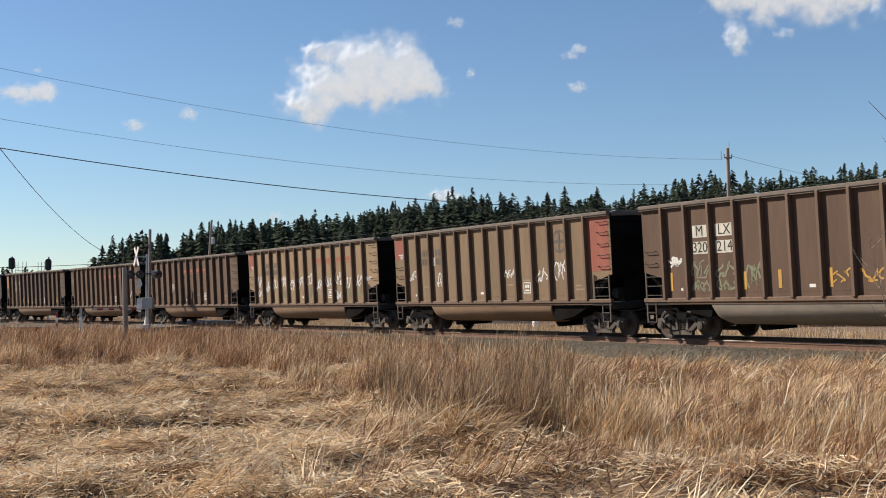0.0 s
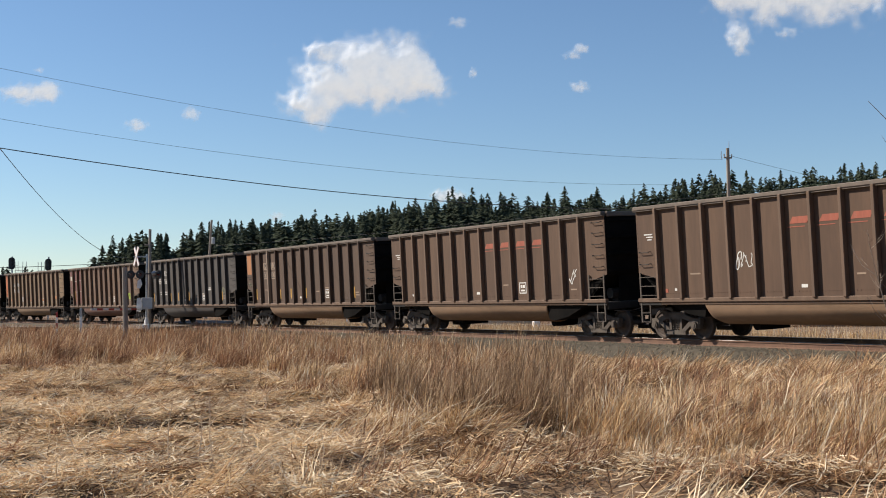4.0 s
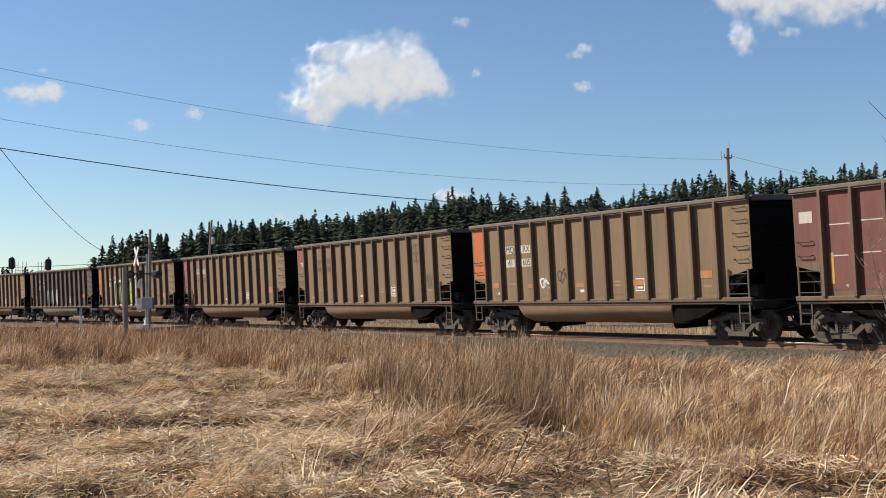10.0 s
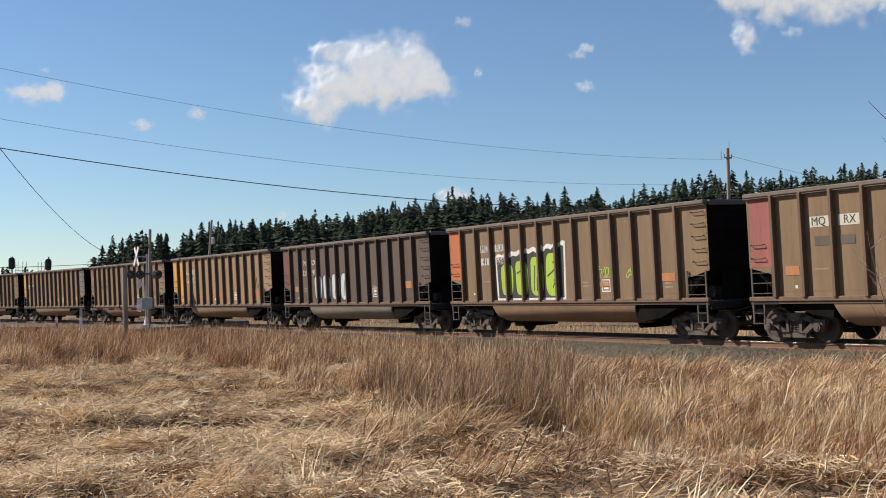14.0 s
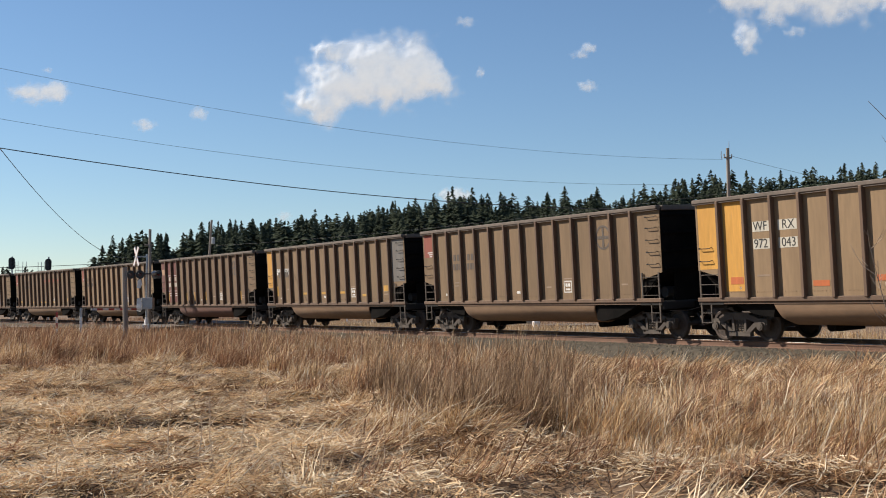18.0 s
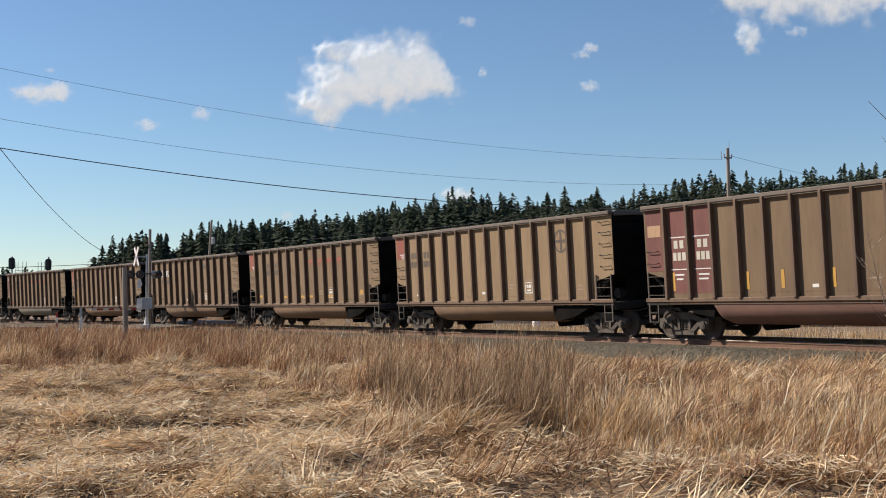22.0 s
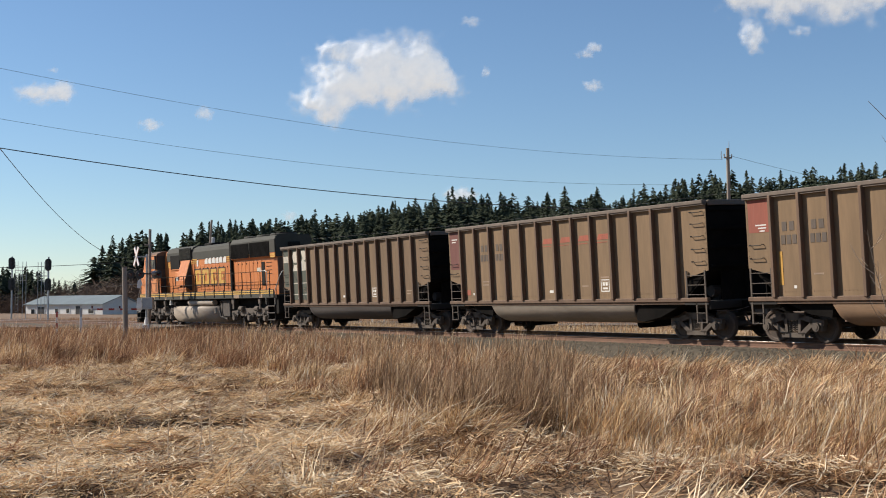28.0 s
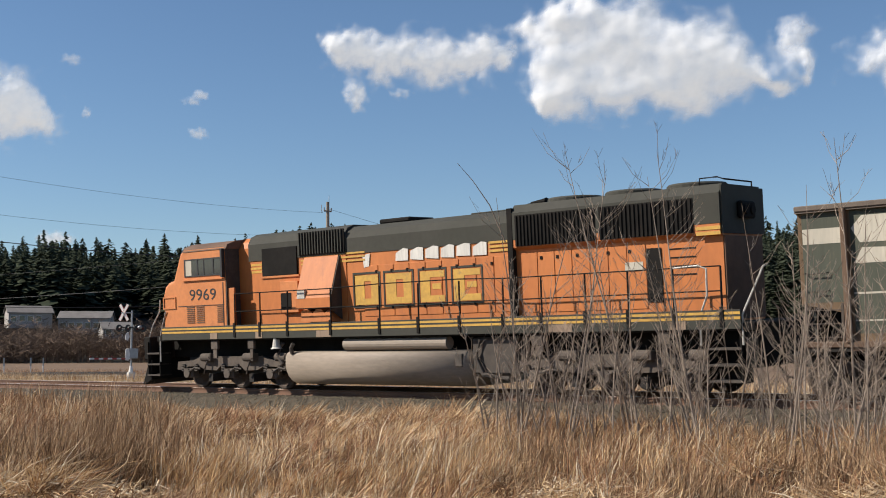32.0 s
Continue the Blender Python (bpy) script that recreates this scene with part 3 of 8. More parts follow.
def coal_car(spec):
    car = thing("coal_car", spec["label"], "freight car", "cars of the coal train")
    side, tub = M[spec.get("side", "dust")], M[spec.get("tub", "tub")]
    own(linked("side_sheet", CAR["side_sheet"], M["dust"], car), side)
    own(linked("far_side_sheet", CAR["far_side_sheet"], M["dust"], car), side)
    for e in (0, 180):
        turn = Matrix.Rotation(radians(e), 4, "Z")
        # end wall, slope sheet and ribs have their shade painted in as near-black
        linked("end_wall", CAR["end_wall"], M["coal"], car, "black end wall with its shade painted in").matrix_basis = turn
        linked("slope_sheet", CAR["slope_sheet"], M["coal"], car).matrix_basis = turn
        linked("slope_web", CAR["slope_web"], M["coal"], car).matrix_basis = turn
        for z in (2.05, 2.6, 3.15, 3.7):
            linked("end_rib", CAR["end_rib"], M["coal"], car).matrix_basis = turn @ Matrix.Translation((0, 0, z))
    linked("air_reservoir", CAR["air_reservoir"], M["grime"], car)
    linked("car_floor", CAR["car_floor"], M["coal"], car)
    for b in range(1, 14):
        r = linked("side_rib", CAR["side_rib"], M["rib"], car)
        r.location.x = bay_x(b)
        if b == spec.get("white_rib"):
            own(r, P["ghost"])
        elif "rib" in spec:
            own(r, M[spec["rib"]])
        else:
            own(r, M["rib"])
    own(linked("top_chord", CAR["top_chord"], M["chord"], car), M[spec.get("chord", "chord")])
    linked("far_top_chord", CAR["far_top_chord"], M["chord"], car)
    linked("side_sill", CAR["side_sill"], M["rib"], car)
    own(linked("bottom_tub", CAR["bottom_tub"], M["tub"], car), tub)
    own(linked("far_bottom_tub", CAR["far_bottom_tub"], M["tub"], car), tub)
    # same near-black below, with the shadow under the car put into the colour
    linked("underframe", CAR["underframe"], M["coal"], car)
    for e in (-1, 1):
        o = linked("end_platform", CAR["end_platform"], M["grime"], car)
        o.matrix_basis = pose(e * 6.85, 0, SILL, 0, 0, 0) @ Matrix.Diagonal((e, 1, 1, 1))
        o = linked("corner_ladder", CAR["corner_ladder"], M["truck"], car)
        o.matrix_basis = pose(e * 6.80, SIDE - 0.03, SILL, 0, 0, 0) @ Matrix.Diagonal((e, 1, 1, 1))
        for z in ((2.25, 2.62, 2.99, 3.36, 3.70) if e > 0 else (2.25, 2.62)):
            o = linked("grab_iron", CAR["grab_iron"], M["grime"], car)
            o.matrix_basis = pose(e * 6.90, SIDE, z)
        o = linked("coupler", CAR["coupler"], M["truck"], car)
        o.matrix_basis = pose(e * 7.23, 0, 0.86, 0, 0, 0 if e > 0 else 180)
        truck = new("truck")
        truck.parent = car
        truck.location = (e * 6.17, 0, 0)
        for nm in ("truck_side_frame", "far_truck_side_frame", "truck_bolster"):
            linked(nm, CAR[nm], M["truck"], truck)
        for x in (-0.12, 0.0, 0.12):
            linked("coil_spring", CAR["coil_spring"], M["truck"], truck).location.x = x
        for x in (-0.89, 0.89):
            w = linked("wheelset", CAR["wheelset"], M["wheel"], truck)
            w.location = (x, 0, 0.457)
    if spec.get("brake"):
        o = linked("brake_wheel", CAR["brake_wheel"], M["truck"], car)
        o.matrix_basis = pose(-HALF - 0.2, -0.6, 2.6, 0, 0, 90)
    for nm, (mat_key, fn) in spec.get("marks", {}).items():
        bm = shape()
        fn(bm)
        by_bay(nm.rstrip("0123456789_"), bm, P[mat_key], car)
    for b, z, text, size, key in spec.get("text", ()):
        letters("lettering", text, size, P[key], car, Matrix.Translation((bay_x(b) + BAY / 2, SIDE - 0.008, z)))
    return car


def marks_common(seed, base=None):
    """Small stencil boxes that every car carries low on its side."""
    r = random.Random(seed)
    out = dict(base or {})

    def boxes(bm):
        x = bay_x(9) + 0.30
        for a in ((0, 0.44, 1.42, 1.455), (0, 0.44, 1.785, 1.82), (0, 0.035, 1.455, 1.785), (0.405, 0.44, 1.455, 1.785), (0.09, 0.20, 1.62, 1.73), (0.24, 0.35, 1.62, 1.73), (0.09, 0.35, 1.50, 1.56)):
            plate(bm, x + a[0], x + a[1], a[2], a[3])
        plate(bm, bay_x(6) + 0.50, bay_x(6) + 0.72, 1.42, 1.51)
        plate(bm, bay_x(1) + 0.62, bay_x(1) + 0.71, 1.40, 1.48)
    out.setdefault("stencil_box_", ("white", boxes))

    def small(bm):
        for b, z, w in ((2, 1.75, 0.5), (8, 1.6, 0.45), (9, 1.75, 0.5), (12, 1.5, 0.5)):
            for j in range(2):
                if r.random() < 0.7:
                    plate(bm, bay_x(b) + 0.3, bay_x(b) + 0.3 + w * r.uniform(0.6, 1), z + j * 0.12, z + j * 0.12 + 0.045)
    out.setdefault("stencil_", ("ghost", small))
    return out


def fill(b0, b1, z0, z1):
    """Paint on whole bays between the ribs."""
    def f(bm):
        for b in range(b0, b1):
            plate(bm, bay_x(b) + 0.105, bay_x(b + 1) - 0.105, z0, z1)
    return f


def end_fill(z0=2.05, z1=3.87, b=0):
    def f(bm):
        x0 = bay_x(b) + (0.09 if b == 0 else 0.105)
        x1 = bay_x(b + 1) - (0.09 if b == 13 else 0.105)
        plate(bm, x0, x1, z0, z1)
    return f


def bars(rows):
    """Rows of (bay, x in the bay, z, width, height)."""
    def f(bm):
        for b, x, z, w, h in rows:
            plate(bm, bay_x(b) + x, bay_x(b) + x + w, z, z + h, SIDE - 0.005)
    return f


def tags(rows, thick=0.045):
    """Rows of (bay, x, z, width, height, seed)."""
    def f(bm):
        for b, x, z, w, h, sd in rows:
            scribble(bm, bay_x(b) + x, z, w, h, sd, 3 if w > 0.4 else 2, thick)
    return f


def roundel(b):
    def f(bm):
        x, z = bay_x(b) + BAY / 2, 3.18
        disc(bm, x, z, 0.40, 0.33)
        plate(bm, x - 0.05, x + 0.05, z - 0.32, z + 0.32, SIDE - 0.003)
        plate(bm, x - 0.3, x - 0.055, z - 0.05, z + 0.05, SIDE - 0.003)
        plate(bm, x + 0.055, x + 0.3, z - 0.05, z + 0.05, SIDE - 0.003)
    return f


def swoosh(b0):
    """A long faded logo in four slanting blocks with a line below each."""
    def f(bm):
        for i in range(4):
            x = bay_x(b0 + i) + 0.2
            prism(bm, [(x, 3.12), (x + 0.62, 3.12), (x + 0.70, 3.30), (x + 0.12, 3.30)], SIDE - 0.005, SIDE - 0.001)
            prism(bm, [(x - 0.08, 3.02), (x + 0.52, 3.02), (x + 0.53, 3.045), (x - 0.07, 3.045)], SIDE - 0.005, SIDE - 0.001)
    return f


def initials(z=3.02, b=2):
    """The owner's initials and number, worn to blocks."""
    return bars([(b, 0.30, z, 0.17, 0.24), (b, 0.56, z, 0.17, 0.24), (b + 1, 0.30, z, 0.17, 0.24), (b + 1, 0.56, z, 0.17, 0.24), (b, 0.25, z - 0.36, 0.15, 0.24), (b, 0.45, z - 0.36, 0.15, 0.24), (b, 0.65, z - 0.36, 0.15, 0.24), (b + 1, 0.25, z - 0.36, 0.15, 0.24), (b + 1, 0.45, z - 0.36, 0.15, 0.24), (b + 1, 0.65, z - 0.36, 0.15, 0.24)])


def plates(b=2, z=3.12, h=0.36, second=True):
    rows = [(b, 0.22, z - h / 2, 0.68, h), (b + 1, 0.14, z - h / 2, 0.68, h)]
    if second:
        rows += [(b, 0.22, z - 0.48 - h / 2, 0.68, h), (b + 1, 0.14, z - 0.48 - h / 2, 0.68, h)]

    def f(bm):
        for b_, x, z_, w, h_ in rows:
            plate(bm, bay_x(b_) + x, bay_x(b_) + x + w, z_, z_ + h_, SIDE - 0.001)
    return f


def split_text(a, b, c, d, key="black", size=0.43, bay=2, z=3.12):
    rows = [(bay, z, a, size, key), (bay + 1, z, b, size, key)]
    if c:
        rows += [(bay, z - 0.48, c, size, key), (bay + 1, z - 0.48, d, size, key)]
    return rows


REDS = ("red", end_fill(2.95, 3.85))
REDT = ("white", bars([(0, 0.35, 3.13, 0.4, 0.035), (0, 0.45, 3.05, 0.3, 0.035), (0, 0.5, 2.97, 0.2, 0.035)]))
YB = ("gold", bars([(1, 0.16, 1.40, 0.12, 0.55), (4, 0.16, 1.40, 0.12, 0.5), (5, 0.45, 1.42, 0.12, 0.5), (7, 0.16, 1.42, 0.12, 0.5), (12, 0.16, 1.40, 0.12, 0.5)]))
CARS = [
    dict(side="dust_brown", tub="tub_grey", label="brown coal gondola, white number plates, green spray, silver tubs", text=split_text("M", "LX", "320", "214"),
         marks={"number_plate_": ("cream", plates()), "yellow_bar_": YB, "graffiti_": ("sage", tags([(2, 0.12, 1.75, 0.8, 0.55, 3), (3, 0.12, 1.75, 0.8, 0.55, 4), (2, 0.15, 1.35, 0.7, 0.35, 13), (3, 0.15, 1.35, 0.7, 0.35, 14), (4, 0.3, 1.45, 0.6, 0.75, 5)], 0.06)), "graffiti_1": ("white", tags([(1, 0.15, 2.1, 0.55, 0.3, 6)], 0.07)), "graffiti_2": ("gold", tags([(7, 0.2, 1.5, 0.7, 0.4, 7), (8, 0.2, 1.5, 0.7, 0.4, 8)], 0.05))}),
    dict(label="dusty tan coal gondola, red end patch, white tags", marks={"end_patch_": REDS, "end_patch_1": ("red", end_fill(2.1, 3.85, 13)), "stencil_5": REDT, "owner_mark_": ("shade", initials()), "emblem_": ("shade", roundel(11)), "number_patch_": ("cream", bars([(3, 0.1, 2.62, 0.22, 0.32)])), "graffiti_": ("white", tags([(1, 0.2, 2.05, 0.7, 0.4, 1), (3, 0.3, 1.75, 0.6, 0.6, 2), (8, 0.15, 2.0, 0.6, 0.3, 3), (10, 0.1, 1.8, 0.7, 0.6, 4), (11, 0.2, 1.85, 0.7, 0.75, 5)]))}),
    dict(label="dusty tan coal gondola with white tags along its whole side", side="dust_pale", marks={"end_patch_": REDS, "stencil_5": REDT, "owner_mark_": ("shade", initials()), "logo_": ("brick", swoosh(8)), "graffiti_": ("white", tags([(b, 0.13, 1.90 + 0.15 * math.sin(b * 2.1), 0.74, 0.58, 20 + b) for b in range(1, 13)] + [(1, 0.15, 1.5, 0.55, 0.4, 41), (10, 0.1, 1.35, 0.5, 0.45, 42), (13, 0.1, 2.15, 0.5, 0.15, 43)], 0.062)), "graffiti_1": ("sage", tags([(4, 0.2, 1.45, 0.6, 0.45, 51), (7, 0.2, 1.4, 0.6, 0.6, 52), (11, 0.2, 1.4, 0.6, 0.6, 53), (12, 0.2, 1.4, 0.6, 0.6, 54)]))}),
    dict(label="dusty brown coal gondola with a faded red logo and one tag", side="dust_brown", marks={"logo_": ("brick", swoosh(6)), "graffiti_": ("white", tags([(4, 0.2, 1.95, 0.6, 0.55, 61)], 0.03)), "red_spot_": ("brick", bars([(1, 0.2, 1.35, 0.12, 0.12), (12, 0.4, 1.4, 0.14, 0.14)])), "stencil_5": REDT}),
    dict(label="dusty brown coal gondola with a faded red logo", side="dust_brown", marks={"logo_": ("brick", swoosh(7)), "graffiti_": ("white", tags([(12, 0.2, 1.7, 0.5, 0.5, 62)], 0.03)), "stencil_5": REDT}),
    dict(label="brown coal gondola with an amber end patch and yellow bars", side="dust_deep", rib="dust_deep", white_rib=3, text=split_text("M", "LX", "320", "224"), marks={"number_plate_": ("ghost", plates()), "yellow_bar_": YB, "end_patch_": ("amber", end_fill(2.75, 3.87)), "graffiti_": ("sage", tags([(0, 0.3, 2.1, 0.5, 0.2, 63)]))}),
    dict(label="dark grey coal gondola with white lettering and dark tubs", side="dust_grey", rib="dust_grey", tub="tub_dark", text=split_text("DU", "RX", "950", "567", "white", 0.46), marks={"end_patch_": ("tan", bars([(0, 0.12, 2.95, 0.7, 0.5)])), "stencil_5": ("white", bars([(2, 0.4, 1.95, 0.4, 0.05), (2, 0.45, 1.82, 0.35, 0.05), (3, 0.2, 1.95, 0.5, 0.05), (3, 0.2, 1.82, 0.45, 0.05), (10, 0.2, 2.0, 0.7, 0.05), (10, 0.3, 2.1, 0.5, 0.05)])), "graffiti_": ("sage", tags([(12, 0.2, 1.8, 0.6, 0.35, 64)])), "yellow_bar_": YB}),
    dict(label="dusty coal gondola with maroon bays and a green tag", side="dust_red", tub="tub_red", marks={"end_patch_": ("maroon", fill(1, 3, 1.35, 3.85)), "end_patch_1": ("maroon", end_fill(2.1, 3.85)), "stencil_5": ("cream", bars([(1, 0.15, 3.0, 0.7, 0.03), (2, 0.15, 3.05, 0.7, 0.03), (1, 0.15, 2.2, 0.6, 0.03), (2, 0.15, 2.25, 0.6, 0.03), (0, 0.2, 3.1, 0.45, 0.3)])), "emblem_": ("shade", roundel(11)), "graffiti_": ("lime", tags([(12, 0.25, 1.6, 0.5, 0.4, 65)], 0.06)), "red_spot_": ("gold", bars([(1, 0.15, 1.5, 0.12, 0.8)]))}),
    dict(label="dusty coal gondola, orange end panel, white number plates", text=split_text("MQ", "RX", "41", "605", "black", 0.33, 2, 3.0), marks={"number_plate_": ("cream", plates(z=3.0, h=0.28)), "end_patch_": ("orange", end_fill(2.0, 3.87)), "graffiti_": ("white", tags([(4, 0.3, 1.55, 0.6, 0.45, 66)], 0.06)), "graffiti_1": ("black", tags([(5, 0.3, 1.75, 0.6, 0.5, 67)], 0.03)), "orange_spot_": ("amber", bars([(1, 0.3, 1.65, 0.4, 0.18), (3, 0.5, 1.6, 0.4, 0.15), (6, 0.3, 1.6, 0.45, 0.12), (9, 0.2, 1.6, 0.5, 0.18), (12, 0.2, 1.75, 0.5, 0.22)]))}),
    dict(label="tan coal gondola, red end patch and dark roundel, dusty", marks={"end_patch_": REDS, "stencil_5": REDT, "owner_mark_": ("shade", initials()), "emblem_": ("shade", roundel(11)), "graffiti_": ("shade", tags([(12, 0.2, 1.7, 0.7, 0.6, 68)], 0.03))}),
    dict(label="dusty tan coal gondola, rose end panel, white plate", text=split_text("MQ", "RX", "402", "271", "black", 0.31)[:2], marks={"number_plate_": ("cream", plates(h=0.28, second=False)), "owner_mark_": ("shade", bars([(2, 0.35, 2.5, 0.5, 0.24), (3, 0.15, 2.5, 0.5, 0.24)])), "end_patch_": ("pink", end_fill(2.0, 3.87)), "orange_spot_": ("amber", bars([(1, 0.3, 1.75, 0.5, 0.25), (12, 0.2, 1.75, 0.5, 0.3)]))}),
    dict(label="dusty tan coal gondola with big lime-green bubble graffiti", text=split_text("MQ", "RX", "41", "554", "black", 0.34), marks={"number_plate_": ("cream", plates(h=0.26)), "end_patch_": ("orange", end_fill(2.0, 3.87)), "orange_spot_": ("amber", bars([(12, 0.2, 1.7, 0.6, 0.25), (9, 0.2, 1.6, 0.5, 0.12)])), "graffiti_5": ("lime", tags([(9, 0.2, 1.9, 0.5, 0.35, 69), (10, 0.6, 1.85, 0.4, 0.3, 70)], 0.04))}, mural="lime"),
    dict(label="dark brown coal gondola, silver bubble graffiti, red end", side="dust_dark", rib="dust_dark", tub="tub_grey", text=split_text("M", "LX", "320", "91", "white", 0.36), marks={"end_patch_": ("maroon", end_fill(2.0, 3.87)), "orange_spot_": ("amber", bars([(1, 0.3, 1.75, 0.5, 0.25), (12, 0.2, 1.75, 0.5, 0.3)]))}, mural="silver"),
    dict(label="dusty tan coal gondola with bright yellow end bays", side="dust_pale", text=split_text("WF", "RX", "972", "043", "black", 0.35), marks={"number_plate_": ("cream", plates(h=0.28)), "end_patch_": ("yellow", end_fill(2.0, 3.87)), "end_patch_1": ("yellow", fill(1, 2, 1.35, 3.87)), "orange_spot_": ("orange", bars([(1, 0.3, 1.55, 0.5, 0.2), (4, 0.25, 1.45, 0.55, 0.15), (6, 0.25, 1.55, 0.55, 0.15), (7, 0.15, 1.6, 0.55, 0.15), (10, 0.25, 1.45, 0.5, 0.15), (12, 0.25, 1.55, 0.4, 0.3)])), "graffiti_": ("black", tags([(12, 0.15, 2.0, 0.8, 0.6, 71)], 0.03)), "pale_patch_": ("cream", bars([(12, 0.12, 1.4, 0.1, 0.6), (12, 0.7, 1.4, 0.1, 0.6)]))}),
    dict(label="tan coal gondola, red end patch and dark roundel, dusty", marks={"end_patch_": REDS, "stencil_5": REDT, "owner_mark_": ("shade", initials(2.75)), "emblem_": ("shade", roundel(11))}),
    dict(label="dusty tan coal gondola, yellow end panel and yellow bars", text=split_text("GE", "MX", "", "", "black", 0.36, 1, 2.78), marks={"number_plate_": ("white", plates(1, 2.78, 0.30, second=False)), "owner_mark_": ("shade", bars([(1, 0.4, 2.5, 0.45, 0.26), (2, 0.15, 2.5, 0.45, 0.26)])), "end_patch_": ("yellow", end_fill(2.0, 3.87)), "end_patch_1": ("grey", end_fill(2.05, 3.87, 13)), "yellow_bar_": ("gold", bars([(1, 0.15, 1.55, 0.16, 0.5), (4, 0.25, 1.6, 0.5, 0.1), (6, 0.25, 1.6, 0.5, 0.1), (8, 0.2, 1.6, 0.5, 0.1), (10, 0.35, 1.45, 0.5, 0.1), (12, 0.3, 1.65, 0.45, 0.25)]))}),
    dict(label="dusty coal gondola with three maroon bays and white lines", side="dust_mid", tub="tub_red", marks={"end_patch_": ("maroon", end_fill(2.0, 3.87)), "end_patch_1": ("maroon", fill(1, 3, 1.33, 3.87)), "stencil_5": ("white", bars([(1, 0.12, 2.98, 0.78, 0.03), (2, 0.12, 2.98, 0.78, 0.03), (1, 0.12, 2.02, 0.78, 0.03), (2, 0.12, 2.02, 0.78, 0.03), (1, 0.3, 1.85, 0.4, 0.05), (1, 0.35, 1.72, 0.3, 0.05), (2, 0.3, 1.85, 0.45, 0.05), (2, 0.3, 1.72, 0.4, 0.05)])), "owner_mark_": ("cream", initials(2.66, 1)), "end_patch_2": ("tan", bars([(0, 0.15, 3.05, 0.6, 0.35)])), "yellow_bar_": YB, "emblem_": ("shade", roundel(11))}),
    dict(label="dusty tan coal gondola, red end patch, violet-grey roundel", side="dust_pale", marks={"end_patch_": REDS, "stencil_5": REDT, "owner_mark_": ("shade", initials(2.95, 1)), "emblem_": ("shade", roundel(11))}),
    dict(label="dusty tan coal gondola, faded red logo, yellow bars", marks={"end_patch_": REDS, "stencil_5": REDT, "owner_mark_": ("shade", initials()), "logo_": ("brick", swoosh(7)), "yellow_bar_": ("gold", bars([(1, 0.2, 1.5, 0.4, 0.12), (4, 0.25, 1.45, 0.5, 0.1), (6, 0.25, 1.45, 0.5, 0.1), (7, 0.2, 1.45, 0.4, 0.1), (9, 0.2, 1.45, 0.5, 0.1), (12, 0.4, 1.55, 0.4, 0.2)]))}),
    dict(label="dusty tan coal gondola, blue-grey end panel, white plates", text=split_text("HP", "JX", "", "", "black", 0.40), marks={"number_plate_": ("white", plates(second=False)), "end_patch_": ("blue", end_fill(2.8, 3.87)), "owner_mark_": ("shade", bars([(2, 0.3, 2.5, 0.55, 0.24), (3, 0.15, 2.5, 0.55, 0.24), (9, 0.2, 3.3, 0.6, 0.2)]))}),
    dict(label="tan coal gondola, red end patch and dark roundel, dusty", marks={"end_patch_": REDS, "stencil_5": REDT, "owner_mark_": ("shade", initials(2.95, 1)), "emblem_": ("shade", roundel(11)), "yellow_bar_": ("gold", bars([(1, 0.14, 1.5, 0.12, 0.9)]))}),
    dict(label="dusty tan coal gondola, maroon end panel, red logo", tub="tub_grey", marks={"end_patch_": ("maroon", end_fill(2.4, 3.87)), "stencil_5": ("white", bars([(0, 0.25, 3.55, 0.4, 0.04), (0, 0.25, 3.45, 0.3, 0.04)])), "owner_mark_": ("shade", initials()), "logo_": ("brick", swoosh(6)), "red_spot_": ("brick", bars([(1, 0.2, 1.4, 0.25, 0.2)]))}),
    dict(label="brown coal gondola with a green and cream trailing end", side="dust_mid", tub="tub_dark", marks={"end_patch_": ("green", end_fill(2.0, 3.87)), "end_patch_1": ("green", fill(1, 3, 1.35, 3.87)), "end_patch_2": ("cream", bars([(0, 0.1, 3.22, 0.82, 0.32)])), "stencil_5": ("cream", bars([(1, 0.12, 2.15, 0.78, 0.04), (2, 0.12, 2.15, 0.78, 0.04), (1, 0.12, 1.6, 0.78, 0.03), (2, 0.12, 1.6, 0.78, 0.03)]))}, badge=True),
]


